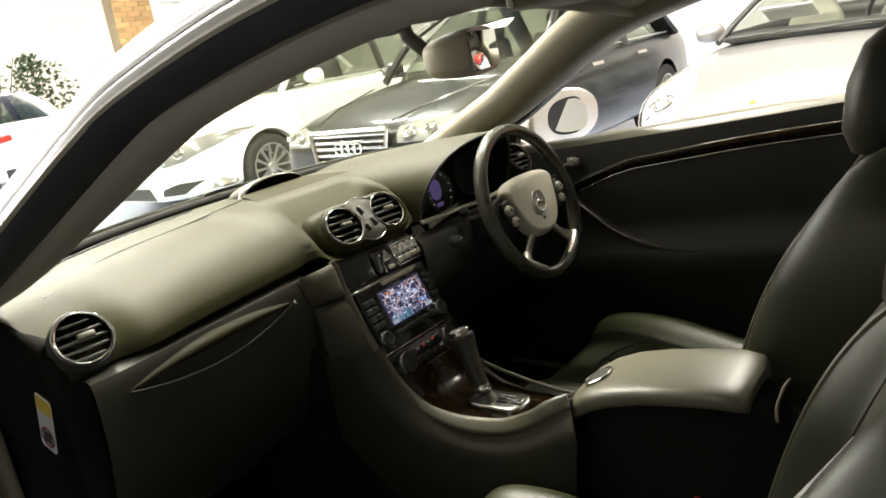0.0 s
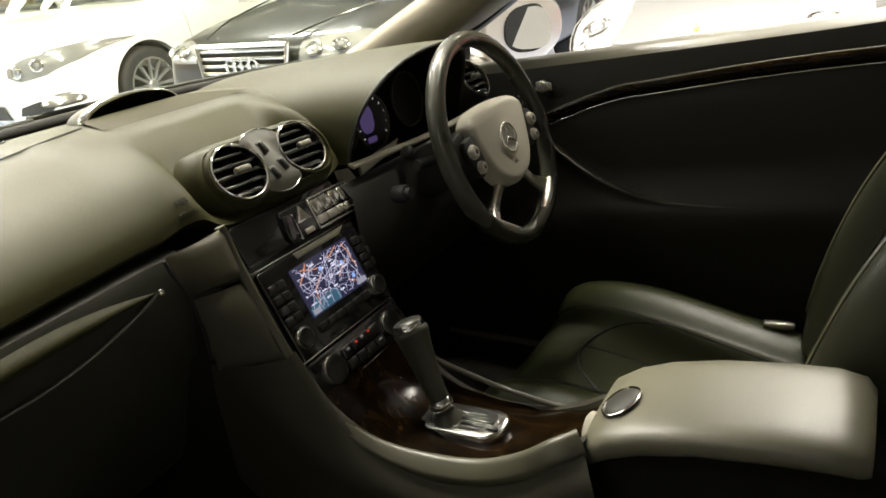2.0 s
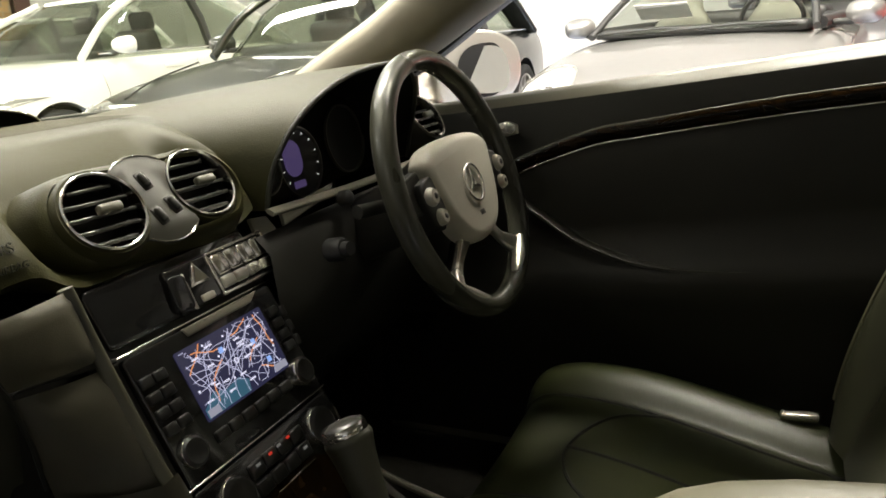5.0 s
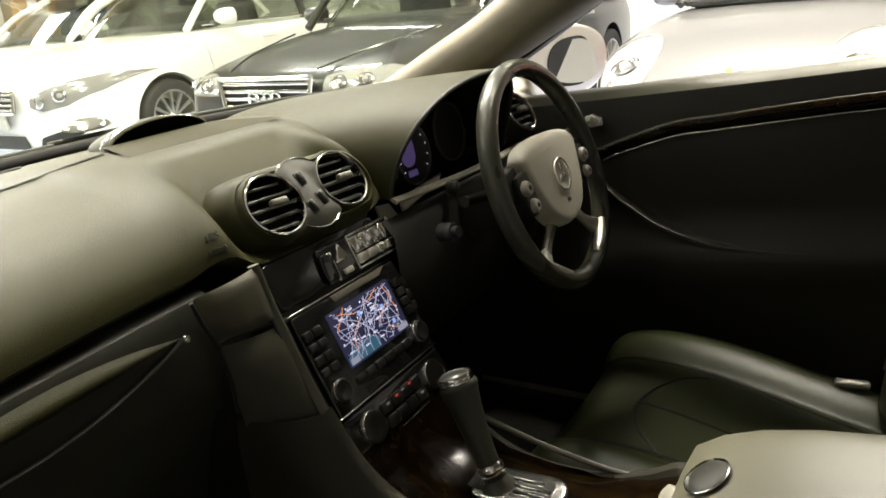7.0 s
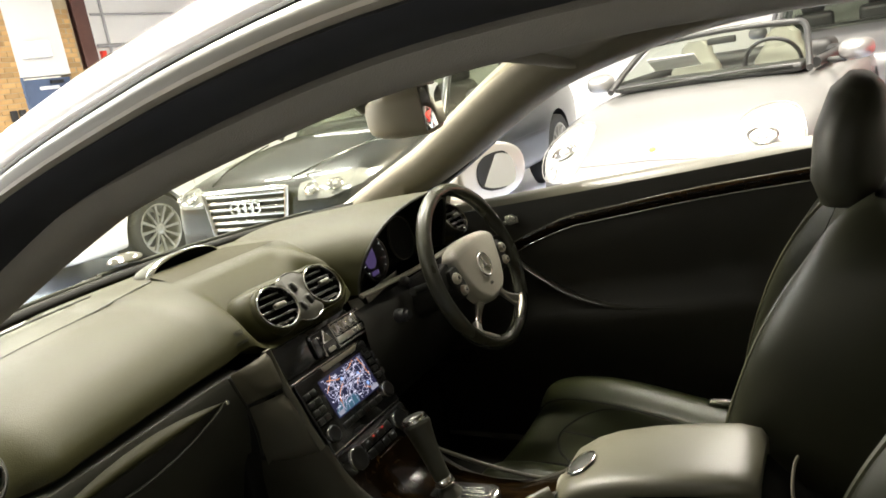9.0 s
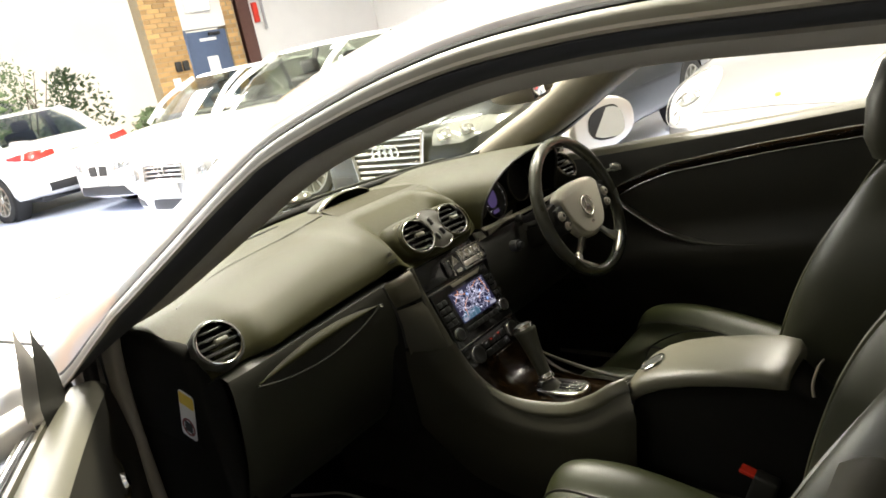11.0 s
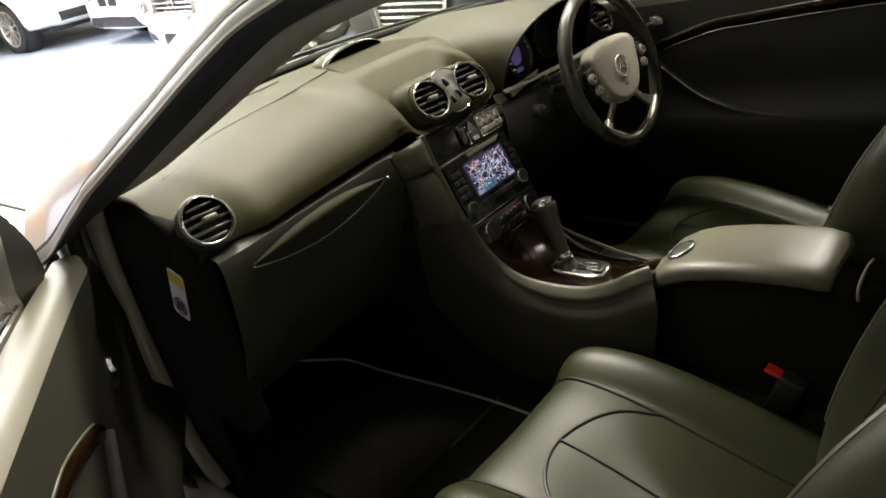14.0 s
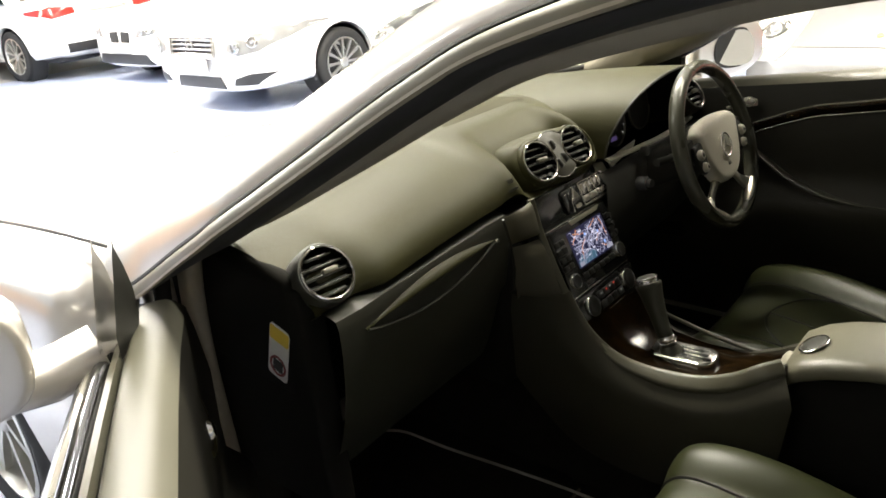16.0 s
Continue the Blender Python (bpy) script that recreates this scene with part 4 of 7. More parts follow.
tagged(part("map_road", bm, ROAD_W, stack, "", 0), "pale net of minor roads on the lit map", kind="stuff")
for x, y, a, n in ((-0.062, 0.012, 0.75, 7), (-0.044, -0.026, 1.35, 8), (-0.050, 0.030, -0.2, 6), (0.018, -0.008, 0.5, 5), (0.052, 0.034, -1.3, 7), (0.030, -0.020, -0.7, 4), (0.010, 0.026, 0.35, 6)):
    part("map_main_road", bm_fill(wander(n, x, y, a, 0.006, 0.35), 0.0012), ROAD_O, stack, "orange main road on the map", 0)
for k in range(17):
    x, y, w = rnd.uniform(-0.054, 0.054), -0.026 + 0.058 * ((k * 0.618) % 1.0), rnd.uniform(0.008, 0.015)
    bm = bm_new()
    for q in range(int(w / 0.0024)):
        box(bm, (0.0017, 0.0022 + rnd.uniform(-0.0004, 0.0004), 0.0004), MAP @ pose(x + 0.0024 * q - w / 2, y, 0.0064))
    part("map_label", bm, MAP_L, stack, "", 0)
for k in range(14):
    part("map_icon", plate(bm_new(), circle(0.0014, 8), 0.0004, MAP @ pose(rnd.uniform(-0.062, 0.062), rnd.uniform(-0.03, 0.034), 0.0062)), MAP_L, stack, "", 0)
for x, y in ((-0.012, 0.018), (0.034, 0.008), (0.044, -0.018)):
    part("map_icon", plate(bm_new(), rrect(0.0065, 0.0065, 0.0012, 2), 0.0004, MAP @ pose(x, y, 0.0062)), MAP_B, stack, "blue square sign on the map", 0)
part("map_marker", sweep(bm_new(), [MAP @ Vector((0.003 * math.cos(a), 0.003 * math.sin(a), 0.0066)) for a in [2 * math.pi * i / 16 for i in range(16)]], circle(0.0005, 6), (0, -1, 0), True), MAP_L, stack, "round position marker")
part("map_field", box(bm_new(), (0.017, 0.008, 0.0004), MAP @ pose(-0.0565, -0.0315, 0.0068)), MAP_F, stack, "", 0)
part("map_field", box(bm_new(), (0.021, 0.008, 0.0004), MAP @ pose(0.0545, -0.0315, 0.0068)), MAP_F, stack, "", 0)
part("map_water", plate(bm_new(), [(-0.066, -0.026), (-0.046, -0.014), (-0.030, -0.020), (-0.008, -0.016), (0.004, -0.024), (0.0, -0.036), (-0.066, -0.036)], 0.0003, MAP @ pose(0, 0, 0.0056)), MAP_G, stack, "teal area on the map", 0)
for i in range(2):
    for j in range(4):
        part("unit_button", box(bm_new(), (0.0155, 0.0115, 0.006), ST @ pose(-0.0995 + 0.0172 * i, 0.030 - 0.0168 * j, 0.005), 0.002, 2), BUTTON_M, stack)
for j in range(4):
    part("unit_button", box(bm_new(), (0.016, 0.011, 0.006), ST @ pose(0.0945, 0.028 - 0.0148 * j, 0.005), 0.002, 2), BUTTON_M, stack)
for i in range(6):
    part("unit_button", box(bm_new(), (0.019, 0.012, 0.006), ST @ pose(-0.050 + 0.0212 * i, -0.0535, 0.005), 0.002, 2), BUTTON_M, stack)


def knob_at(m, r, parent, name="rotary_knob"):
    part(name, lathe(bm_new(), [(r, 0), (r * 0.97, 0.006), (r * 0.80, 0.008), (r * 0.55, 0.0065), (0, 0.006)], m, 32), BUTTON_M, parent, "black rotary knob with a thin chrome ring")
    part("knob_ring", lathe(bm_new(), [(r + 0.0010, 0), (r + 0.0011, 0.005), (r + 0.0004, 0.0060), (r - 0.0002, 0.005)], m, 40), CHROME, parent)


knob_at(ST @ pose(-0.091, -0.050, 0.004), 0.0155, stack)
knob_at(ST @ pose(0.092, -0.050, 0.004), 0.0155, stack)
for v, w in ((0.062, 0.236), (-0.080, 0.232)):
    part("stack_trim", box(bm_new(), (w, 0.0022, 0.005), ST @ pose(0, v, 0.002), 0.0009, 2), CHROME, coupe, "thin chrome strip on the stack")
part("stack_ledge", plate(bm_new(), [(-0.030, 0.0490), (0.070, 0.0490), (0.086, 0.0585), (-0.034, 0.0585)], 0.006, ST @ pose(0, 0, 0.001), 0.002, 2), LEDGE_M, coupe, "pale ledge over the screen")
# climate controls
clim = part("climate_panel", plate(bm_new(), rrect(0.226, 0.062, 0.008), 0.010, ST @ pose(0, -0.115, -0.005), 0.003), GLOSS, coupe, "black climate control panel")
knob_at(ST @ pose(-0.072, -0.113, 0.005), 0.021, clim)
knob_at(ST @ pose(0.076, -0.113, 0.005), 0.021, clim)
for i in range(4):
    for j in range(2):
        part("climate_button", box(bm_new(), (0.021, 0.016, 0.006), ST @ pose(-0.034 + 0.023 * i, -0.104 - 0.02 * j, 0.006), 0.002, 2), BUTTON_M, clim)
LAMP_ON, LAMP_PALE = glow_mat("red_lamp", (1, 0.06, 0.03), 0.45), glow_mat("pale_button_sign", (0.7, 0.7, 0.66), 0.16)
for u, v, w, mt in ((-0.012, -0.100, 0.0045, LAMP_ON), (0.020, -0.0985, 0.0045, LAMP_ON), (0.003, -0.099, 0.006, LAMP_PALE), (-0.033, -0.101, 0.006, LAMP_PALE), (0.036, -0.121, 0.006, LAMP_PALE)):
    part("button_lamp", box(bm_new(), (w, 0.0026, 0.001), ST @ pose(u, v, 0.0095)), mt, clim)
part("climate_trim", box(bm_new(), (0.070, 0.003, 0.004), ST @ pose(0.010, -0.139, 0.006), 0.001, 1), CHROME, clim, "short bright line under the climate buttons")
for j in range(3):
    part("side_switch", box(bm_new(), (0.008, 0.014, 0.006), ST @ pose(0.112, 0.022 - 0.019 * j, 0.003), 0.002, 2), BUTTON_M, stack)
# switch bank under the vents
UP = ST @ pose(0, 0.1005, 0.004)
part("upper_panel", plate(bm_new(), rrect(0.228, 0.062, 0.008), 0.008, UP @ pose(0, 0, -0.010), 0.003), GLOSS, coupe, "gloss black lacquered strip under the vents")
bank = part("switch_bank", plate(bm_new(), rrect(0.158, 0.052, 0.006), 0.010, UP @ pose(0.055, -0.006, -0.006), 0.004), GLOSS, coupe, "gloss black switch bank with chrome framed switches")
for v in (-0.030, 0.018):
    part("bank_frame", box(bm_new(), (0.098, 0.0035, 0.008), UP @ pose(0.086, v, 0.003), 0.0015, 2), CHROME, bank)
for u in (0.038, 0.134):
    part("bank_frame", box(bm_new(), (0.0035, 0.046, 0.008), UP @ pose(u, -0.006, 0.003), 0.0015, 2), CHROME, bank)
for i in range(4):
    part("bank_switch", box(bm_new(), (0.0205, 0.024, 0.008), UP @ pose(0.0525 + 0.0222 * i, 0.003, 0.004, -8), 0.003, 2), CHROME, bank)
    part("bank_switch", box(bm_new(), (0.0205, 0.013, 0.008), UP @ pose(0.0525 + 0.0222 * i, -0.018, 0.004, 10), 0.003, 2), SILVER, bank)
tri = [(0.0165 * math.cos(radians(a)), 0.0165 * math.sin(radians(a))) for a in (90, 210, 330)]
part("hazard_switch", plate(bm_new(), tri, 0.005, UP @ pose(0.014, 0.000, 0.003), 0.001), CHROME, bank, "bright triangular hazard switch")
part("hazard_face", plate(bm_new(), [(x * 0.68, y * 0.68) for x, y in tri], 0.001, UP @ pose(0.014, 0.000, 0.0082)), PANEL, bank)
part("bank_switch", box(bm_new(), (0.019, 0.008, 0.006), UP @ pose(0.016, -0.024, 0.004), 0.002, 2), AIRBAG, bank)
part("side_cover", plate(bm_new(), rrect(0.024, 0.040, 0.007, 4), 0.007, UP @ pose(-0.015, -0.009, 0.0, 0, 0, -6), 0.003, 3), GLOSS, bank)
# Silver wedge paints the light that the gloss cover's edge catches.
part("cover_glint", plate(bm_new(), [(-0.002, -0.019), (0.0035, -0.021), (0.0010, 0.019), (-0.001, 0.019)], 0.004, UP @ pose(-0.0045, -0.010, 0.002, 0, 0, -6), 0.001, 1), SILVER, bank, "light caught on the small cover's edge, as a silver wedge")

# ---- console sides: grey frame that runs from the dashboard down and back to the armrest ----
EDGE = smooth_path([(-0.140, -0.022, 0.803), (-0.130, -0.036, 0.730), (-0.128, -0.086, 0.615), (-0.124, -0.128, 0.542), (-0.118, -0.185, 0.498), (-0.113, -0.26, 0.480), (-0.109, -0.345, 0.486), (-0.105, -0.410, 0.511), (-0.098, -0.452, 0.538), (-0.080, -0.480, 0.548)], 6)
BACKE = smooth_path([(-0.205, 0.035, 0.800), (-0.200, 0.020, 0.735), (-0.188, 0.000, 0.62), (-0.172, -0.06, 0.53), (-0.160, -0.14, 0.455), (-0.150, -0.25, 0.425), (-0.146, -0.345, 0.425), (-0.140, -0.42, 0.440), (-0.132, -0.48, 0.475), (-0.122, -0.51, 0.500)], 6)


# Shade low on the console is put into this darker base colour.
SIDE_SHADED = mat("console_side_shaded_vinyl", (0.034, 0.032, 0.022), 0.6, vary=0.1, scale=10, spec=0.2, bump=0.2, bump_scale=900)


def console_side(i0, i1):
    bm = bm_new()
    g = []
    for e, b in list(zip(EDGE, BACKE))[i0:i1]:
        row = [e + Vector((0.016, 0.0, -0.006)), e + Vector((0.012, -0.002, 0.004)), e + Vector((0.004, -0.005, 0.006)), e + Vector((-0.006, -0.002, 0.002))]
        for k in range(1, 5):
            t = k / 4
            row.append(e.lerp(b, t) + Vector((-0.012 * math.sin(math.pi * t), -0.006 * math.sin(math.pi * t), 0.0)))
        low = b.copy()
        low.z, low.y = max(0.18, b.z - 0.16), b.y + 0.02
        row.append(low)
        g.append([bm.verts.new(p) for p in row])
    for a, b in zip(g, g[1:]):
        for i in range(len(a) - 1):
            bm.faces.new((a[i], a[i + 1], b[i + 1], b[i]))
    return bm


# Same vinyl higher up beside the stack, lighter where more light reaches it.
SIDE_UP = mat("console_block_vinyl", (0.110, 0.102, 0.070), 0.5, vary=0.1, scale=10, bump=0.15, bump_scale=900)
part("console_side", console_side(12, 60), SIDE_SHADED, coupe, "console side, darkened in colour for the shade low down")
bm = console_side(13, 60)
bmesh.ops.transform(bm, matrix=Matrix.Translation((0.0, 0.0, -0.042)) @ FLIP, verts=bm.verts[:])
part("console_side", bm, SIDE_SHADED, coupe, "console side, darkened in colour for the shade low down")
WIDE = lambda t: 0.62 + 0.95 * max(0.0, min(1.0, (t - 0.36) / 0.22))
RIM_M = mat("console_rim_vinyl", (0.060, 0.057, 0.036), 0.40, vary=0.1, scale=10, bump=0.1, bump_scale=900)
part("console_rim", sweep(bm_new(), EDGE, rrect(0.022, 0.013, 0.0060, 4), (-0.5, -0.4, 0.6), scale=WIDE), RIM_M, coupe, "grey console edge rim")
bm = sweep(bm_new(), smooth_path([(0.114, -0.13, 0.510), (0.112, -0.17, 0.492), (0.111, -0.24, 0.474), (0.110, -0.306, 0.462), (0.109, -0.371, 0.455), (0.104, -0.43, 0.462), (0.095, -0.47, 0.482)], 6), rrect(0.014, 0.008, 0.0035, 3), (0.5, -0.4, 0.6))
part("console_rim", bm, RIM_M, coupe, "grey console edge rim")
# gaps in the console side where the upper block meets the lower frame
def side_gap():
    bm = bm_new()
    e, b = Vector((-0.1215, -0.036, 0.727)), Vector((-0.200, 0.018, 0.733))
    tube(bm, [e + Vector((0.004, -0.003, 0)), e.lerp(b, 0.5) + Vector((-0.0125, -0.0065, 0)), Vector((-0.200, -0.012, 0.732)), Vector((-0.212, -0.020, 0.733))], 0.0026, 6)
    return bm


def stack_cheek(corners):
    """A soft-edged panel beside the stack between four front corners."""
    bm = bm_new()
    a, b, c, d = [Vector(p) for p in corners]
    g = []
    for j in range(9):
        t = j / 8
        row = []
        for i in range(9):
            u = i / 8
            edge = min(1.0, min(u, 1 - u) * 14, min(t, 1 - t) * 14)
            p = a.lerp(b, u).lerp(d.lerp(c, u), t) + Vector((0, -0.004 * math.sin(math.pi * u) + 0.007 * (1 - edge) ** 2, 0))
            row.append(bm.verts.new(p))
        g.append(row)
    for r0, r1 in zip(g, g[1:]):
        for i in range(8):
            bm.faces.new((r0[i], r0[i + 1], r1[i + 1], r1[i]))
    bmesh.ops.solidify(bm, geom=bm.faces[:], thickness=0.012)
    return bm


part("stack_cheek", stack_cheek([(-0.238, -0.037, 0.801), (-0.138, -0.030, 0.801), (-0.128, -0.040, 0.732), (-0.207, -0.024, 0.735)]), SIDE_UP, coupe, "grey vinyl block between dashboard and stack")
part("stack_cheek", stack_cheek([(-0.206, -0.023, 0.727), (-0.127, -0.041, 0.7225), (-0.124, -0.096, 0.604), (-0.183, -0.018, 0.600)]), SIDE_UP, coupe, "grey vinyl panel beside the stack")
part("stack_core", box(bm_new(), (0.11, 0.16, 0.36), pose(-0.165, 0.085, 0.60), 0.01, 2), MATT, coupe)
part("console_gap", side_gap(), BLACK, coupe)
part("console_gap", tube(bm_new(), [Vector((-0.243, -0.032, 0.799)), Vector((-0.237, -0.033, 0.778)), Vector((-0.212, -0.023, 0.733)), Vector((-0.199, -0.018, 0.68)), Vector((-0.188, -0.006, 0.63))], 0.0026, 6), BLACK, coupe)


def console_top(x, k):
    y, z = [(-0.120, 0.552), (-0.140, 0.520), (-0.165, 0.494), (-0.21, 0.473), (-0.28, 0.464), (-0.35, 0.466), (-0.42, 0.484), (-0.475, 0.515)][k]
    return Vector((x, y, z - 0.020 * max(0.0, x / 0.108) ** 2))


part("console_top", loft_grid(console_top, [-0.108 + 0.216 * i / 8 for i in range(9)], list(range(8))), WOOD, coupe, "dark burr walnut console panel")
gate_m = frame_axes((0.006, -0.262, 0.462), (0, 0.06, 1), (0, 1, 0))
gate = part("selector_gate", plate(bm_new(), rrect(0.072, 0.15, 0.03, 6), 0.012, gate_m, 0.005, 3), CHROME, coupe, "chrome automatic selector gate")
part("gate_plate", plate(bm_new(), rrect(0.05, 0.12, 0.02, 6), 0.003, gate_m @ pose(0, 0, 0.0115)), CHROME, gate)
for u in (-0.016, -0.004, 0.010):
    part("gate_bar", box(bm_new(), (0.005, 0.06, 0.005), gate_m @ pose(u, -0.025 + u, 0.0145), 0.002, 2), GLOSS, gate)
part("gate_lamp", box(bm_new(), (0.006, 0.006, 0.003), gate_m @ pose(-0.014, 0.012, 0.016)), glow_mat("red_gate_lamp", (1.0, 0.06, 0.02), 0.9), gate, "small red selector lamp")
lever = part("selector_lever", sweep(bm_new(), smooth_path([(-0.002, -0.252, 0.455), (0.006, -0.230, 0.50), (0.016, -0.206, 0.545), (0.023, -0.188, 0.585), (0.025, -0.181, 0.603)], 5), circle(0.02, 16), (1, 0, 0), scale=lambda t: 0.78 + 0.55 * max(0.0, min(1.0, (t - 0.30) / 0.5)) ** 1.3 - 0.25 * max(0.0, t - 0.85) / 0.15), LEATHER, coupe, "black leather automatic selector lever")
part("cap_ring", lathe(bm_new(), [(0.0240, -0.004), (0.0250, 0.0), (0.0225, 0.0035), (0.0205, 0.0025)], frame_axes((0.0255, -0.179, 0.604), (0.05, 0.35, 1)), 28), CHROME, lever, "thin chrome ring round the lever top")
part("lever_cap", lathe(bm_new(), [(0, 0.007), (0.016, 0.005), (0.022, 0.001), (0.0235, -0.004)], frame_axes((0.0255, -0.179, 0.604), (0.05, 0.35, 1)), 24), BLACK_SATIN, lever)
part("lever_ring", lathe(bm_new(), [(0.024, -0.002), (0.0255, -0.005), (0.0245, -0.009), (0.0225, -0.006)], frame_axes((0.0255, -0.179, 0.604), (0.05, 0.35, 1)), 24), CHROME, lever)
part("lever_collar", lathe(bm_new(), [(0.016, 0.0), (0.0185, 0.003), (0.0185, 0.012), (0.016, 0.015)], frame_axes((0.0, -0.240, 0.488), (0.1, 0.45, 1)), 20), CHROME, lever)
part("lever_boot", lathe(bm_new(), [(0.03, 0.0), (0.026, 0.014), (0.018, 0.03)], frame_axes((-0.002, -0.252, 0.455), (0.05, 0.4, 1)), 20), LEATHER, lever)

# armrest
def arm_ring(y, w, zb, zt, pw=0.4):
    n = 28
    out = []
    for i in range(n):
        a = 2 * math.pi * i / n
        c, s = math.cos(a), math.sin(a)
        out.append(Vector((w * math.copysign(abs(c) ** pw, c), y, (zb + zt) / 2 + (zt - zb) / 2 * math.copysign(abs(s) ** (pw + 0.1), s))))
    return out


armrest = part("armrest", rings(bm_new(), [arm_ring(r[0], r[1] + 0.003, r[2] - 0.016, r[3], 0.52) for r in ((-0.468, 0.050, 0.500, 0.508), (-0.471, 0.070, 0.504, 0.532), (-0.480, 0.080, 0.518, 0.555), (-0.510, 0.085, 0.540, 0.5735), (-0.550, 0.087, 0.559, 0.588), (-0.61, 0.088, 0.576, 0.601), (-0.68, 0.088, 0.586, 0.611), (-0.738, 0.087, 0.591, 0.616), (-0.768, 0.083, 0.590, 0.612), (-0.778, 0.070, 0.586, 0.604))]), ARM, coupe, "pale grey armrest lid")
part("armrest_button", lathe(bm_new(), [(0, 0.006), (0.023, 0.005), (0.030, 0.002), (0.031, 0)], frame_axes((-0.020, -0.511, 0.5735), (0, 0.42, 0.90)) @ Matrix.Diagonal((1, 0.75, 1, 1)), 24), SOFT_DARK, armrest, "oval armrest release")
part("button_ring", lathe(bm_new(), [(0.031, 0), (0.0335, 0.003), (0.0315, 0.004), (0.030, 0.002)], frame_axes((-0.020, -0.511, 0.5735), (0, 0.42, 0.90)) @ Matrix.Diagonal((1, 0.75, 1, 1)), 24), CHROME, armrest)
part("armrest_catch", lathe(bm_new(), [(0, 0.006), (0.017, 0.005), (0.022, 0.001), (0.022, -0.012)], frame_axes((-0.012, -0.466, 0.520), (-0.35, 0.85, 0.35)), 24), AIRBAG, armrest)
part("console_box", rings(bm_new(), [arm_ring(*r) for r in ((-0.480, 0.082, 0.16, 0.510), (-0.53, 0.084, 0.16, 0.555), (-0.62, 0.084, 0.16, 0.583), (-0.77, 0.080, 0.16, 0.594), (-0.83, 0.080, 0.16, 0.53), (-0.86, 0.078, 0.16, 0.52))]), MATT, coupe, "black console box below the armrest")
part("tunnel", rings(bm_new(), [arm_ring(*r) for r in ((0.35, 0.16, 0.08, 0.40), (0.0, 0.15, 0.08, 0.40), (-0.3, 0.13, 0.08, 0.36), (-0.9, 0.12, 0.08, 0.34), (-1.3, 0.12, 0.08, 0.30))]), CARPET, coupe)

from mathutils import bvhtree
dash_tree = bvhtree.BVHTree.FromPolygons([v.co for v in dash.data.vertices], [p.vertices for p in dash.data.polygons])
for txt, sz, dz in (("SRS", 0.013, 0.004), ("AIRBAG", 0.009, -0.010)):
    at, nrm, _, _ = dash_tree.ray_cast(Vector((-0.172, -0.4, 0.838 + dz)), Vector((0, 1, 0)))
    nrm = nrm if nrm.y < 0 else -nrm
    writing(txt, sz, frame_axes(at + nrm * 0.0012, nrm), SOFT_DARK, dash)
part("dash_wedge", plate(bm_new(), [(0.136, 0.113), (0.176, 0.110), (0.168, 0.134), (0.138, 0.138)], 0.006, ST @ pose(0, 0, -0.004), 0.002), LEDGE_M, dash)
part("dash_wedge", plate(bm_new(), [(0.138, 0.074), (0.152, 0.070), (0.190, 0.098), (0.172, 0.104)], 0.006, ST @ pose(0, 0, -0.004), 0.002), LEDGE_M, dash)
part("dash_wedge", plate(bm_new(), [(0.182, 0.112), (0.30, 0.128), (0.32, 0.142), (0.188, 0.132)], 0.006, ST @ pose(0, 0, 0.004), 0.002), LEDGE_M, dash)


# ---- seats ----
def pad(path, widths, heights, n=20, px=0.5, pz=0.6, up=(0, 0, 1)):
    """A rounded cushion skinned along a path: half width and half height at each point."""
    loops = []
    for i, p in enumerate(path):
        a, b = Vector(path[max(0, i - 1)]), Vector(path[min(len(path) - 1, i + 1)])
        t = (b - a).normalized()
        s = Vector((1, 0, 0))
        u = s.cross(t).normalized()
        if u.z < 0 and abs(t.y) > abs(t.z):
            u = -u
        loop = []
        for k in range(n):
            an = 2 * math.pi * k / n
            c, q = math.cos(an), math.sin(an)
            loop.append(Vector(p) + s * (widths[i] * math.copysign(abs(c) ** px, c)) + u * (heights[i] * math.copysign(abs(q) ** pz, q)))
        loops.append(loop)
    return rings(bm_new(), loops)


ACROSS = [(-0.245, -0.150), (-0.262, -0.085), (-0.262, -0.020), (-0.248, 0.020), (-0.222, 0.034), (-0.192, 0.032), (-0.165, 0.016), (-0.150, 0.003), (-0.138, 0.004), (-0.10, 0.004), (-0.05, 0.001), (0.0, 0.0)]
ACROSS = ACROSS + [(-x, z) for x, z in ACROSS[-2::-1]]


def cover(rows):
    """Upholstery skinned over rows of (y, z, bolster share, width share, y of the bolster's lead)."""
    def fn(cx, lift_y):
        def point(u, v):
            x, h = ACROSS[u]
            y, z, k, w, fwd = rows[v]
            hh = h * k if h > 0 else h
            if lift_y:
                return Vector((cx + x * w, y + hh * 1.5, z + hh * 0.25))
            return Vector((cx + x * w, y + fwd * max(0.0, h) / 0.034, z + hh))
        return loft_grid(point, list(range(len(ACROSS))), list(range(len(rows))))
    return fn


def drape(ob, pts, away=(0, 0, 1), r=0.0032):
    """A seam laid on a cushion: points are dropped on its surface against the given direction."""
    tree = bvhtree.BVHTree.FromPolygons([v.co for v in ob.data.vertices], [p.vertices for p in ob.data.polygons])
    n = Vector(away).normalized()
    out = []
    for q in smooth_path(pts, 5):
        h = tree.ray_cast(q + n * 0.5, -n, 2.5)[0]
        if h:
            out.append(h + n * 0.0003)
    return tube(bm_new(), out, r, 6, (0.1, 0.3, 1) if n.z > 0.5 else (1, 0, 0)) if len(out) > 2 else None


# Piping made pale to carry the highlight along the bolsters in its colour.
PIPING_LIT = mat("piping_highlight_olive", (0.085, 0.083, 0.050), 0.4, vary=0.1)


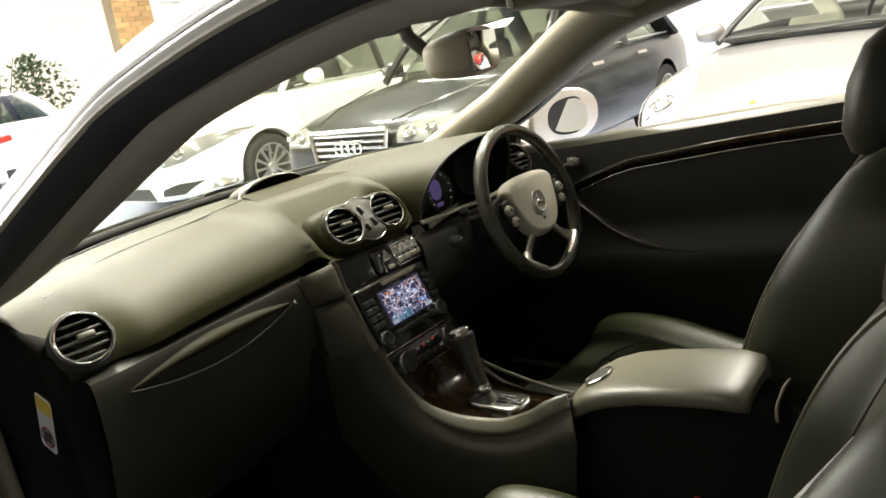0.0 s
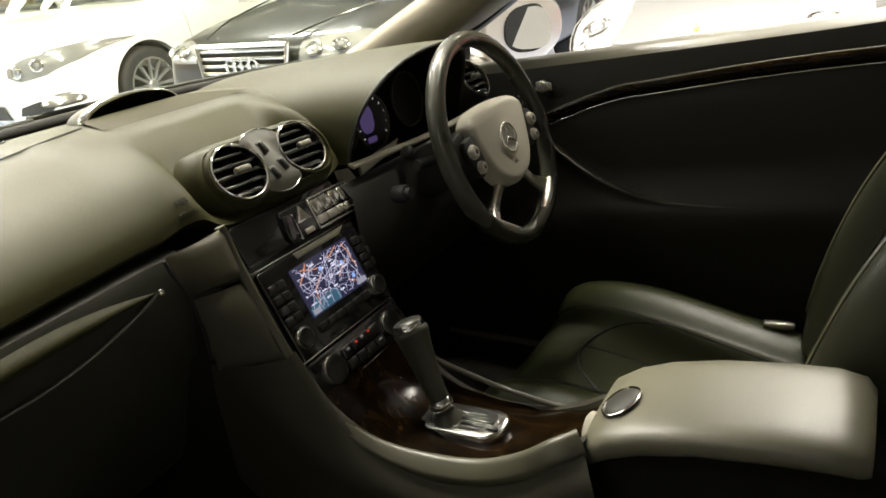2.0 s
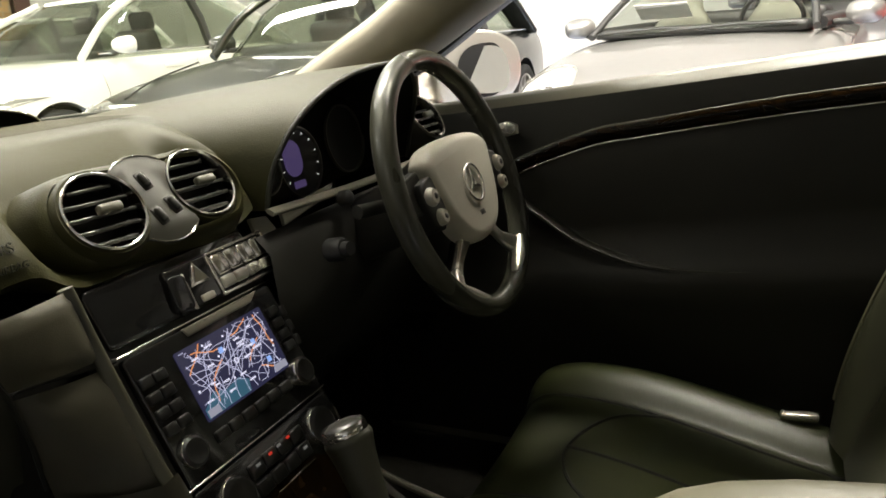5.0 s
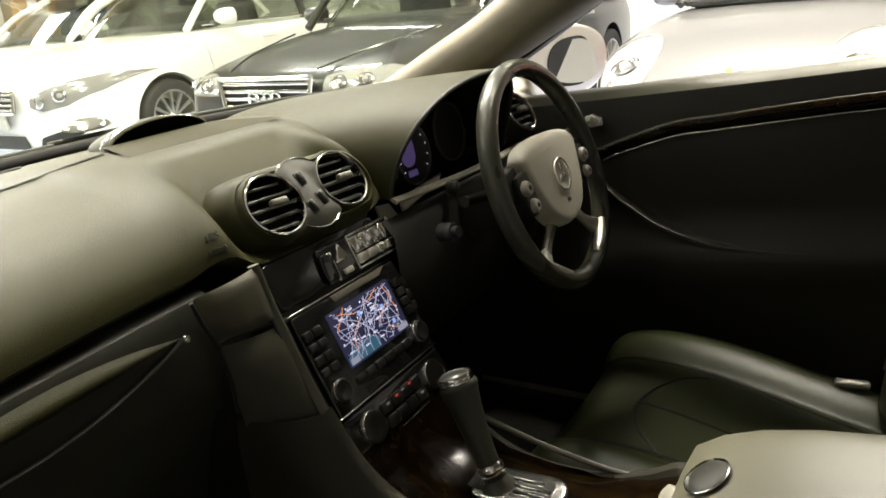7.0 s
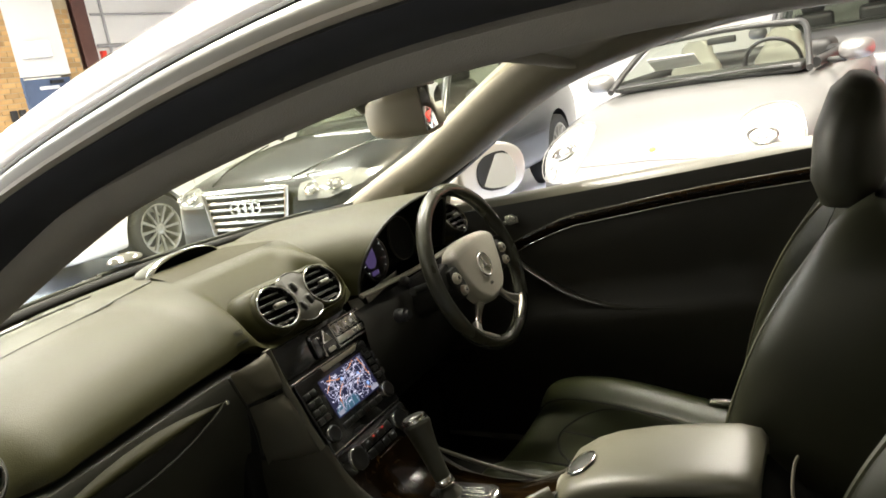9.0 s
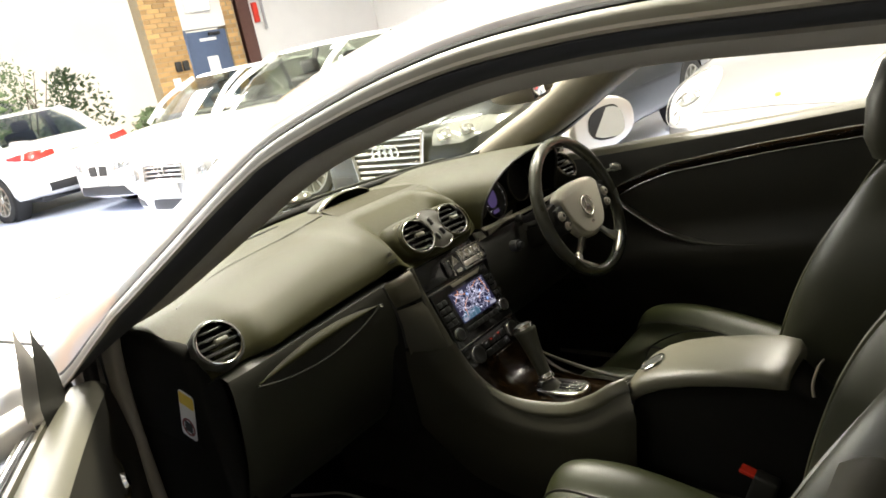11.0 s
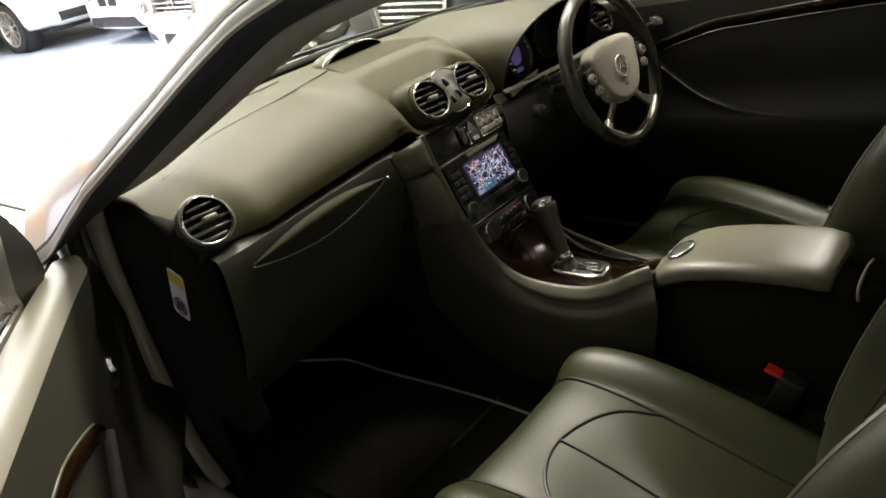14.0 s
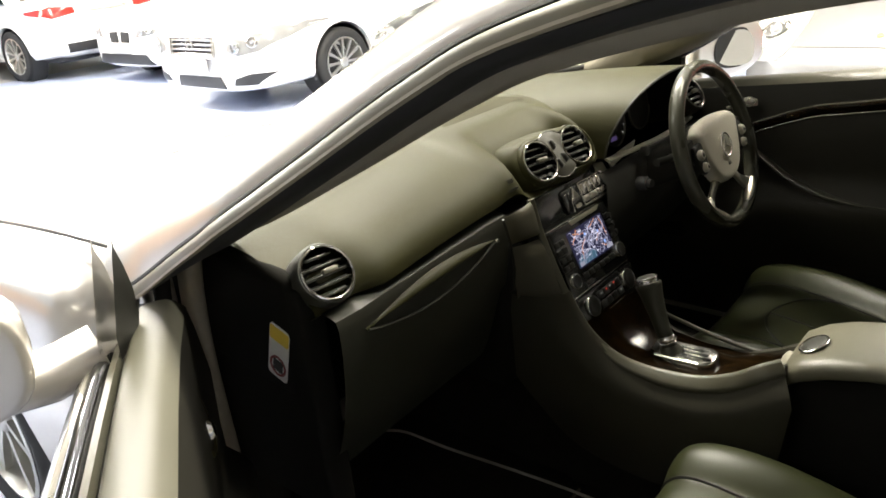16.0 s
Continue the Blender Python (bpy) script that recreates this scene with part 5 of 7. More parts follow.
def seat(cx, dy, back, hy, label):
    """back: y of the backrest's foot; hy: y of the headrest."""
    root = part("front_seat", pad([(cx, -0.31 + dy, 0.24), (cx, -0.33 + dy, 0.25), (cx, -0.55 + dy, 0.25), (cx, -0.84 + dy, 0.25), (cx, -0.86 + dy, 0.25)], [0.20, 0.235, 0.24, 0.24, 0.2], [0.05, 0.08, 0.08, 0.08, 0.05]), LEATHER, coupe, label)
    rows = [(-0.315, 0.20, 0.0, 0.86, 0), (-0.292, 0.27, 0.1, 0.90, 0), (-0.280, 0.325, 0.3, 0.93, 0.006), (-0.290, 0.362, 0.6, 0.95, 0.010), (-0.318, 0.386, 0.85, 0.97, 0.012), (-0.37, 0.396, 1.0, 0.985, 0.008), (-0.46, 0.394, 1.1, 1.0, 0), (-0.58, 0.370, 1.1, 1.0, 0), (-0.72, 0.334, 1.1, 1.0, 0), (-0.88, 0.305, 1.1, 0.97, 0)]
    cu = part("seat_cushion", cover([(y + dy, z, k, w, f) for y, z, k, w, f in rows])(cx, False), LEATHER_LT, root, "olive-black leather cushion with stitched panels", 80)
    subdivided(cu, 2)
    bmod = lambda pts: [(cx + x, y + dy, 0) for x, y in pts]
    for sx in (-1, 1):
        seam = drape(cu, bmod([(sx * 0.145, -0.285), (sx * 0.148, -0.33), (sx * 0.142, -0.42), (sx * 0.135, -0.56), (sx * 0.13, -0.78)]))
        part("seam", seam, BLACK, root)
    part("seam", drape(cu, bmod([(-0.142, -0.475), (-0.09, -0.425), (-0.02, -0.400), (0.05, -0.415), (0.105, -0.455), (0.138, -0.52)])), BLACK, root)
    part("seam", drape(cu, bmod([(-0.005, -0.402), (-0.012, -0.50), (-0.018, -0.62), (-0.02, -0.78)])), BLACK, root)
    T = lambda z: back - (z - 0.42) * 0.40
    zb = [(0.36, 0.4, 0.90), (0.42, 0.8, 0.96), (0.50, 1.1, 1.0), (0.60, 1.3, 1.02), (0.70, 1.3, 1.02), (0.79, 1.0, 0.98), (0.85, 0.7, 0.90), (0.895, 0.35, 0.76), (0.915, 0.1, 0.60)]
    bk = part("backrest", cover([(T(z) + 0.045 - (0.03 if i == len(zb) - 1 else 0), z, k, w, 0) for i, (z, k, w) in enumerate(zb)])(cx, True), LEATHER_MID, root, "black leather backrest with stitched bolsters", 80)
    subdivided(bk, 2)
    for sx in (-1, 1):
        part("seam", drape(bk, [(cx + sx * x, 0, z) for x, z in ((0.138, 0.44), (0.146, 0.56), (0.148, 0.70), (0.128, 0.84))], (0, 1, 0)), LEATHER, root)
    for sx in (-1, 1):
        part("piping", drape(bk, [(cx + sx * x, 0, z) for x, z in ((0.205, 0.42), (0.212, 0.52), (0.214, 0.62), (0.206, 0.72), (0.190, 0.79), (0.16, 0.85))], (0, 1, 0), 0.0045), PIPING_LIT, root)
    part("back_shell", pad([(cx, T(z) - 0.035, z) for z in (0.36, 0.40, 0.55, 0.75, 0.88, 0.91)], [0.18, 0.215, 0.225, 0.222, 0.18, 0.12], [0.05, 0.065, 0.075, 0.07, 0.05, 0.02]), BLACK, root)
    part("headrest", pad([(cx, hy + 0.0, 0.885), (cx, hy + 0.002, 0.895), (cx, hy + 0.004, 0.93), (cx, hy - 0.004, 1.0), (cx, hy - 0.018, 1.06), (cx, hy - 0.03, 1.085), (cx, hy - 0.034, 1.092)], [0.07, 0.105, 0.124, 0.130, 0.118, 0.09, 0.05], [0.02, 0.045, 0.056, 0.056, 0.045, 0.028, 0.01], 22, 0.6, 0.75), LEATHER, root, "black leather headrest")
    for sx in (-1, 1):
        part("headrest_post", tube(bm_new(), [Vector((cx + sx * 0.06, hy - 0.008, 0.84)), Vector((cx + sx * 0.06, hy - 0.008, 0.91))], 0.006, 8, (1, 0, 0)), CHROME, root)
    return root


seat(0.395, 0.085, -0.755, -0.90, "black leather driver seat with green-tinged sheen")
seat(-0.395, -0.06, -0.90, -1.06, "black leather passenger seat beside the console")
for cx, s, dy in ((0.37, -1, 0.0), (-0.335, 1, 0.05)):
    bk = part("belt_buckle", box(bm_new(), (0.03, 0.045, 0.10), pose(cx + s * 0.235, -0.74 + dy * 0.3, 0.365, 20), 0.006, 2), BLACK, coupe, "black belt buckle with red button")
    part("buckle_button", box(bm_new(), (0.022, 0.034, 0.008), pose(cx + s * 0.235, -0.725 + dy * 0.3, 0.416, 20), 0.002, 2), RED, bk, "red release button")
bm = bm_new()
sweep(bm, smooth_path([(-0.66, -1.10, 0.90), (-0.655, -1.09, 0.72), (-0.65, -1.08, 0.50), (-0.645, -1.06, 0.30)], 5), rrect(0.046, 0.003, 0.001, 1), (0, 1, 0))
part("seat_belt", bm, SOFT_DARK, coupe, "dark seat belt webbing")
part("rear_bench", pad([(0, -1.45, 0.40), (0, -1.46, 0.42), (0, -1.6, 0.42), (0, -1.9, 0.40)], [0.5, 0.6, 0.62, 0.6], [0.05, 0.1, 0.1, 0.08]), LEATHER, coupe, "black leather rear bench")
part("rear_backrest", pad([(0, -1.85, 0.45), (0, -1.88, 0.55), (0, -1.98, 0.80), (0, -2.0, 0.88)], [0.58, 0.6, 0.58, 0.5], [0.05, 0.08, 0.07, 0.04]), LEATHER, coupe)

part("belt_tongue", box(bm_new(), (0.016, 0.055, 0.013), pose(0.600, -0.625, 0.384, 0, 0, 8), 0.004, 2), SILVER, coupe, "bright seat belt tongue on the cushion")

part("seat_release", tube(bm_new(), smooth_path([(-0.078, -0.822, 0.575), (-0.062, -0.818, 0.592), (-0.020, -0.818, 0.602), (0.005, -0.822, 0.605)], 4), 0.0024, 8), LIP_M, coupe, "thin pale bar behind the armrest")

# floor and firewall
part("cabin_floor", box(bm_new(), (1.5, 2.5, 0.04), pose(0, -0.75, 0.16), 0.01), CARPET, coupe, "black carpeted cabin floor")
part("firewall", box(bm_new(), (1.46, 0.03, 0.66), pose(0, 0.50, 0.49, 18), 0.01), CARPET, coupe)
bm = bm_new()
tube(bm, smooth_path([(-0.52, 0.10, 0.185), (-0.50, -0.05, 0.187), (-0.45, -0.11, 0.187), (-0.30, -0.13, 0.187), (-0.17, -0.13, 0.19)], 6), 0.004, 6)
part("mat_edge", bm, PANEL, coupe, "pale bound edge of the floor mat")
mat_p = part("floor_mat", plate(bm_new(), rrect(0.44, 0.5, 0.06), 0.01, pose(-0.36, 0.12, 0.182), 0.004), CARPET, coupe)
part("mat_binding", tube(bm_new(), smooth_path([(-0.31, 0.41, 0.215), (-0.262, 0.365, 0.199), (-0.228, 0.31, 0.194), (-0.220, 0.19, 0.194), (-0.206, 0.07, 0.194), (-0.194, -0.04, 0.194), (-0.184, -0.15, 0.192), (-0.18, -0.24, 0.188)], 6), 0.0035, 6), mat("pale_mat_binding", (0.42, 0.40, 0.34), 0.7), mat_p, "pale bound edge of the floor mat")

# ---- doors ----
def belt(y, dz=0.0):
    return (0.866 - 0.064 * y if dz == 0.0 else 0.866 - 0.093 * y + 0.0146 * y * y) + dz


YD = [0.34, 0.30, 0.24, 0.16, 0.05, -0.1, -0.25, -0.4, -0.55, -0.7, -0.85, -1.0, -1.05]


def skin(section, dz, ys=YD):
    """Loft a door section of (x, offset below the belt or absolute z) along the car; left side."""
    def make():
        bm = bm_new()
        g = [[bm.verts.new((x + 0.012 * max(0, y) / 0.3, y, belt(y, dz) + z if z > -0.4 else z + 1.0)) for x, z in section] for y in ys]
        for a, b in zip(g, g[1:]):
            for i in range(len(section) - 1):
                bm.faces.new((a[i], a[i + 1], b[i + 1], b[i]))
        return bm
    return make


DOOR_SKIN = [(-0.786, -0.052), (-0.789, -0.036), (-0.797, -0.032), (-0.806, -0.040), (-0.822, -0.075), (-0.842, -0.14), (-0.857, -0.22), (-0.862, -0.30), (-0.862, -0.45), (-0.858, -0.52), (-0.850, -0.60), (-0.84, -0.66), (-0.835, -0.72)]
MOULD = [(-0.792, -0.050), (-0.791, -0.036), (-0.788, -0.027), (-0.782, -0.020), (-0.775, -0.0175), (-0.768, -0.020), (-0.764, -0.028), (-0.763, -0.05)]
MOULD_LIP = [(-0.7955, -0.034), (-0.7935, -0.029), (-0.788, -0.028), (-0.788, -0.036)]
SLOT = [(-0.760, -0.04), (-0.742, -0.04)]
SLOT_LIP = [(-0.764, -0.034), (-0.762, -0.020), (-0.754, -0.019), (-0.752, -0.034)]
SILL = [(-0.744, -0.045), (-0.743, -0.016), (-0.737, -0.010), (-0.720, -0.007), (-0.702, -0.008), (-0.690, -0.013), (-0.678, -0.026)]
INNER = [(-0.678, -0.026), (-0.672, -0.06), (-0.668, -0.10), (-0.664, -0.14), (-0.668, -0.24), (-0.668, -0.285), (-0.640, -0.315), (-0.630, -0.345), (-0.640, -0.39), (-0.665, -0.55), (-0.68, -0.62), (-0.70, -0.74), (-0.70, -0.80)]


def door(dz, m, label, top):
    root = None
    for name, sec, material, lab, ys in (
            ("door", DOOR_SKIN, PAINT_SILVER, label, YD),
            ("belt_moulding", MOULD, GLOSS, "gloss black belt moulding", YD),
            ("moulding_lip", MOULD_LIP, SILVER, "", YD),
            ("window_slot", SLOT, BLACK, "", YD), ("slot_lip", SLOT_LIP, PANEL, "", YD),
            ("door_sill", SILL, top, "vinyl door top, paler in colour where light falls", YD[2:]),
            ("door_panel", INNER, DOOR_VINYL, "dark vinyl inner door panel", YD[2:])):
        bm = skin(sec, dz, ys)()
        bmesh.ops.solidify(bm, geom=bm.faces[:], thickness=0.002) if name == "door" else None
        if m:
            bmesh.ops.transform(bm, matrix=m, verts=bm.verts[:])
        ob = part(name, bm, material, root or coupe, lab)
        root = root or ob
    for nm, prof, mt in (("tweeter", [(0, 0.004), (0.03, 0.006), (0.036, 0.010), (0.040, 0.004)], BLACK), ("tweeter_ring", [(0.036, 0.008), (0.040, 0.013), (0.046, 0.010), (0.048, 0.0)], SOFT), ("release_handle", [(0, 0.022), (0.012, 0.02), (0.016, 0.012), (0.017, 0)], CHROME)):
        off = (0.006, 0.004) if nm == "release_handle" else (0, 0)
        bm = lathe(bm_new(), prof, frame_axes((-0.676, 0.030 + off[0], 0.737 + off[1] * -3 + dz), (1, -0.05, 0.15)) @ Matrix.Diagonal((0.85, 0.95, 1, 1)), 28)
        if m:
            bmesh.ops.transform(bm, matrix=m, verts=bm.verts[:])
        part(nm, bm, mt, root)
    # wood strip with bright lines, highlight drawn along the pull, and lock pin
    def strip(pts, r, sx=1.0, sy=1.0, x0=-0.664):
        bm = bm_new()
        sweep(bm, smooth_path([(-0.664 + (x0 + 0.664) * min(1.0, k / 2), y, z + dz) for k, (y, z) in enumerate(pts)], 6), circle(r, 10, sx, sy), (1, 0, 0))
        if m:
            bmesh.ops.transform(bm, matrix=m, verts=bm.verts[:])
        return bm
    up = 0.008 if m else 0.0
    W = [(y, z + up) for y, z in [(-0.13, 0.722), (-0.17, 0.749), (-0.29, 0.793), (-0.38, 0.809), (-0.58, 0.840), (-0.775, 0.862), (-1.02, 0.884)]]
    part("wood_strip", strip(W, 0.012, 1.0, 0.4), WOOD, root, "dark walnut door strip")
    part("strip_line", strip([(y, z - 0.0135) for y, z in W], 0.0022), CHROME, root, "bright line under the wood strip")
    part("strip_line", strip([(y, z + 0.0125) for y, z in W], 0.0016), PANEL, root)
    PX = -0.664 if m is None else -0.650
    # Lighter flattened tube paints the soft highlight on the pull's edge.
    part("pull_highlight", strip([(-0.13, 0.722), (-0.20, 0.672), (-0.29, 0.620), (-0.42, 0.590), (-0.65, 0.600), (-1.00, 0.62)], 0.009, 0.6, 1.6, PX), PULL_M, root)
    if m:
        bm = bm_new()
        tube(bm, smooth_path([(-0.672, -0.088, 0.796 + dz), (-0.662, -0.115, 0.805 + dz), (-0.654, -0.140, 0.814 + dz)], 4), 0.0042, 8)
        lever_head = [(-0.016, -0.008), (0.004, -0.013), (0.016, -0.010), (0.018, 0.008), (0.004, 0.012), (-0.014, 0.006)]
        plate(bm, lever_head, 0.010, frame_axes((-0.656, -0.152, 0.819 + dz), (1, 0.1, 0.1)) @ pose(0, 0, -0.004), 0.003, 2)
        bmesh.ops.transform(bm, matrix=m, verts=bm.verts[:])
        part("lock_lever", bm, SILVER, root, "small silver door release lever")
    # mirror: shell, face, glass, foot
    mz, my = 0.888 + dz, 0.03
    mm = pose(-0.945, my, mz) if m is None else pose(-0.945, my - 0.02, mz + 0.012, 0, 0, 20) @ Matrix.Diagonal((1.26, 1.0, 1.06, 1))
    shell = []
    for yy, w, h, ox in ((0.125, 0.02, 0.015, 0.02), (0.12, 0.055, 0.04, 0.012), (0.095, 0.088, 0.062, 0.006), (0.05, 0.105, 0.074, 0.0), (0.01, 0.111, 0.079, 0.0), (0.0, 0.108, 0.076, 0), (-0.002, 0.100, 0.069, 0)):
        shell.append([mm @ Vector((ox + w * math.copysign(abs(math.cos(a)) ** 0.72, math.cos(a)), yy, h * math.copysign(abs(math.sin(a)) ** 0.8, math.sin(a)) * (1 + 0.12 * math.cos(a)))) for a in [2 * math.pi * k / 28 for k in range(28)]])
    def flipped(bm):
        if m:
            bmesh.ops.transform(bm, matrix=m, verts=bm.verts[:])
        return bm
    part("mirror_shell", flipped(rings(bm_new(), shell, True, True)), PAINT_SILVER, root, "silver door mirror shell", 60)
    gl = [(0.068 * math.copysign(abs(math.cos(a)) ** 0.7, math.cos(a)), 0.050 * math.copysign(abs(math.sin(a)) ** 0.8, math.sin(a)) * (1 + 0.14 * math.cos(a))) for a in [2 * math.pi * k / 28 for k in range(28)]]
    fm = frame_axes(mm @ Vector((0, -0.0035, 0)), mm.to_3x3() @ Vector((0.0, -1, 0.0)))
    part("mirror_surround", flipped(plate(bm_new(), [(-x * 1.07, y * 1.10) for x, y in gl][::-1], 0.002, fm)), RUBBER, root)
    fm2 = frame_axes(mm @ Vector((0, -0.0060, 0)), mm.to_3x3() @ Vector((0.20, -1, 0.18)))
    part("mirror_glass", flipped(plate(bm_new(), [(-x * 0.97, y * 0.97) for x, y in gl][::-1], 0.002, fm2 @ pose(0, 0, 0.004))), MIRROR, root, "mirror glass")
    part("mirror_foot", flipped(sweep(bm_new(), [Vector((-0.90, my + 0.05, mz - 0.055)), Vector((-0.84, my + 0.07, mz - 0.062)), Vector((-0.775, my + 0.09, mz - 0.05))], rrect(0.09, 0.05, 0.018, 3), (0, 0, 1))), PAINT_SILVER, root)
    # sail panel in the window corner: painted outside, black cap inside
    corner = [(-0.718, 0.060, 0.986), (-0.722, 0.085, 0.962), (-0.722, 0.125, 0.925), (-0.722, 0.160, 0.880), (-0.724, 0.172, 0.835), (-0.728, 0.150, 0.812), (-0.748, 0.085, 0.812), (-0.745, 0.070, 0.850)]
    for nm, dx, dy, k, mt, lab in (("sail_panel", -0.022, 0.0, 1.05, PAINT_SILVER, "triangular mirror base panel"), ("sail_trim", 0.0, 0.0, 1.0, BLACK, "black inner cap of the mirror base")):
        bm = bm_new()
        c = sum((Vector(p) for p in corner), Vector()) / len(corner)
        f = bm.faces.new([bm.verts.new(c + (Vector(p) - c) * k + Vector((dx, dy, dz + 0.02))) for p in corner])
        bmesh.ops.solidify(bm, geom=[f], thickness=0.016)
        bmesh.ops.bevel(bm, geom=bm.edges[:], offset=0.003, segments=2, profile=0.5, affect="EDGES")
        part(nm, flipped(bm), mt, root, lab, 40)
    return root


# Door tops far paler than DOOR_VINYL: the light on them is put into colour.
DOOR_TOP_LIT = mat("door_top_lit_vinyl", (0.095, 0.091, 0.066), 0.45, vary=0.08, scale=12, bump=0.2, bump_scale=900)
HINGE = Vector((-0.80, 0.37, 0))
open_door = door(-0.02, None, "open silver passenger door with its window down", DOOR_TOP_LIT)
open_door.matrix_local = Matrix.Translation(HINGE) @ Matrix.Rotation(radians(-31), 4, "Z") @ Matrix.Translation(-HINGE)
DRIVER_TOP_LIT = mat("driver_door_top_lit_vinyl", (0.080, 0.076, 0.056), 0.30, vary=0.1, scale=10, bump=0.08, bump_scale=900, spec=0.6)
door(0.006, FLIP, "closed silver driver door with its window down", DRIVER_TOP_LIT)
# rear quarters: paint, shut face, seal and the vinyl cap with the belt feed
for mq in (None, FLIP):
    def side(bm):
        if mq:
            bmesh.ops.transform(bm, matrix=mq, verts=bm.verts[:])
        return bm
    part("quarter_panel", side(skin(DOOR_SKIN, 0.0, [-1.062, -1.15, -1.3, -1.5, -1.7])()), PAINT_SILVER, coupe, "silver rear quarter panel")
    part("shut_face", side(box(bm_new(), (0.125, 0.02, 0.60), pose(-0.775, -1.068, 0.545), 0.006, 2)), PAINT_SILVER, coupe, "silver shut face behind the door")
    part("shut_seal", side(tube(bm_new(), smooth_path([(-0.715, -1.052, 0.88), (-0.712, -1.050, 0.70), (-0.715, -1.045, 0.45), (-0.73, -1.00, 0.26)], 5), 0.014, 8, (0, 1, 0))), RUBBER, coupe)
    part("striker", side(box(bm_new(), (0.05, 0.02, 0.06), pose(-0.785, -1.052, 0.62), 0.008, 2)), SILVER, coupe)
    cap = part("quarter_cap", side(sweep(bm_new(), smooth_path([(-0.735, -1.000, 0.858), (-0.735, -1.02, 0.868), (-0.735, -1.04, 0.862), (-0.73, -1.06, 0.864), (-0.725, -1.085, 0.890), (-0.715, -1.15, 0.915), (-0.70, -1.30, 0.94), (-0.69, -1.55, 0.955)], 5), rrect(0.085, 0.028, 0.012, 4), (0, 0.0, 1))), PULL_M, coupe, "olive vinyl cap with the belt feed behind the door")
    part("feed_slot", side(box(bm_new(), (0.08, 0.10, 0.022), pose(-0.735, -1.045, 0.838), 0.005, 2)), BLACK, cap)
    part("feed_step", side(box(bm_new(), (0.09, 0.12, 0.022), pose(-0.738, -1.05, 0.816), 0.006, 2)), SOFT_DARK, cap)
# jambs, kick panels and sills that close the cabin's sides
for sx in (-1, 1):
    part("door_jamb", box(bm_new(), (0.05, 0.10, 0.62), pose(sx * 0.735, 0.335, 0.53), 0.012, 2), PAINT_SILVER, coupe, "silver door jamb")
    part("jamb_trim", sweep(bm_new(), smooth_path([(sx * 0.712, 0.20, 0.93), (sx * 0.708, 0.245, 0.80), (sx * 0.705, 0.262, 0.62), (sx * 0.705, 0.24, 0.36), (sx * 0.71, 0.16, 0.25)], 5), rrect(0.05, 0.022, 0.008, 2), (1, 0, 0)), TRIM_GREY, coupe, "beige trim along the door opening")
    part("jamb_seal", sweep(bm_new(), smooth_path([(sx * 0.742, 0.225, 0.90), (sx * 0.742, 0.275, 0.80), (sx * 0.742, 0.29, 0.62), (sx * 0.742, 0.265, 0.36), (sx * 0.745, 0.16, 0.24), (sx * 0.748, -0.9, 0.235)], 5), circle(0.014, 8), (1, 0, 0)), RUBBER, coupe, "black rubber seal round the door opening")
    part("kick_panel", box(bm_new(), (0.02, 0.50, 0.60), pose(sx * 0.676, 0.40, 0.45), 0.004, 1), CARPET, coupe)
    part("rear_side_panel", box(bm_new(), (0.03, 1.1, 0.64), pose(sx * 0.70, -1.60, 0.55), 0.01, 2), SOFT_DARK, coupe, "dark rear side panel")
for sx in (-1, 1):
    part("dash_cheek", box(bm_new(), (0.034, 0.34, 0.21), pose(sx * 0.673, 0.200, 0.765, 6), 0.016, 4), MATT, coupe, "black cheek closing the dashboard's end")
part("dash_bulkhead", box(bm_new(), (1.36, 0.02, 0.40), pose(0, 0.22, 0.64, 8), 0.004, 1), BLACK, coupe)
# warning sticker on the dashboard's end
STK_Y = mat("yellow_label", (0.75, 0.55, 0.05), 0.5)
em = frame_axes((-0.6915, 0.066, 0.724), (-1, 0, 0)) @ pose(0, 0, 0, 0, 0, -18)
st = part("warning_label", plate(bm_new(), rrect(0.044, 0.100, 0.008), 0.0006, em), WHITE_PLASTIC, coupe, "white warning label with yellow head and red ring")
part("label_head", plate(bm_new(), rrect(0.042, 0.026, 0.004), 0.0004, em @ pose(0, 0.033, 0.0006)), STK_Y, st)
part("label_ring", lathe(bm_new(), [(0.0185, 0), (0.0185, 0.0006), (0.0140, 0.0006), (0.0140, 0)], em @ pose(0, -0.026, 0.0005), 24), mat("dull_red_print", (0.22, 0.035, 0.025), 0.5), st)
part("label_print", box(bm_new(), (0.022, 0.022, 0.0004), em @ pose(0, -0.026, 0.0007)), BLACK, st)

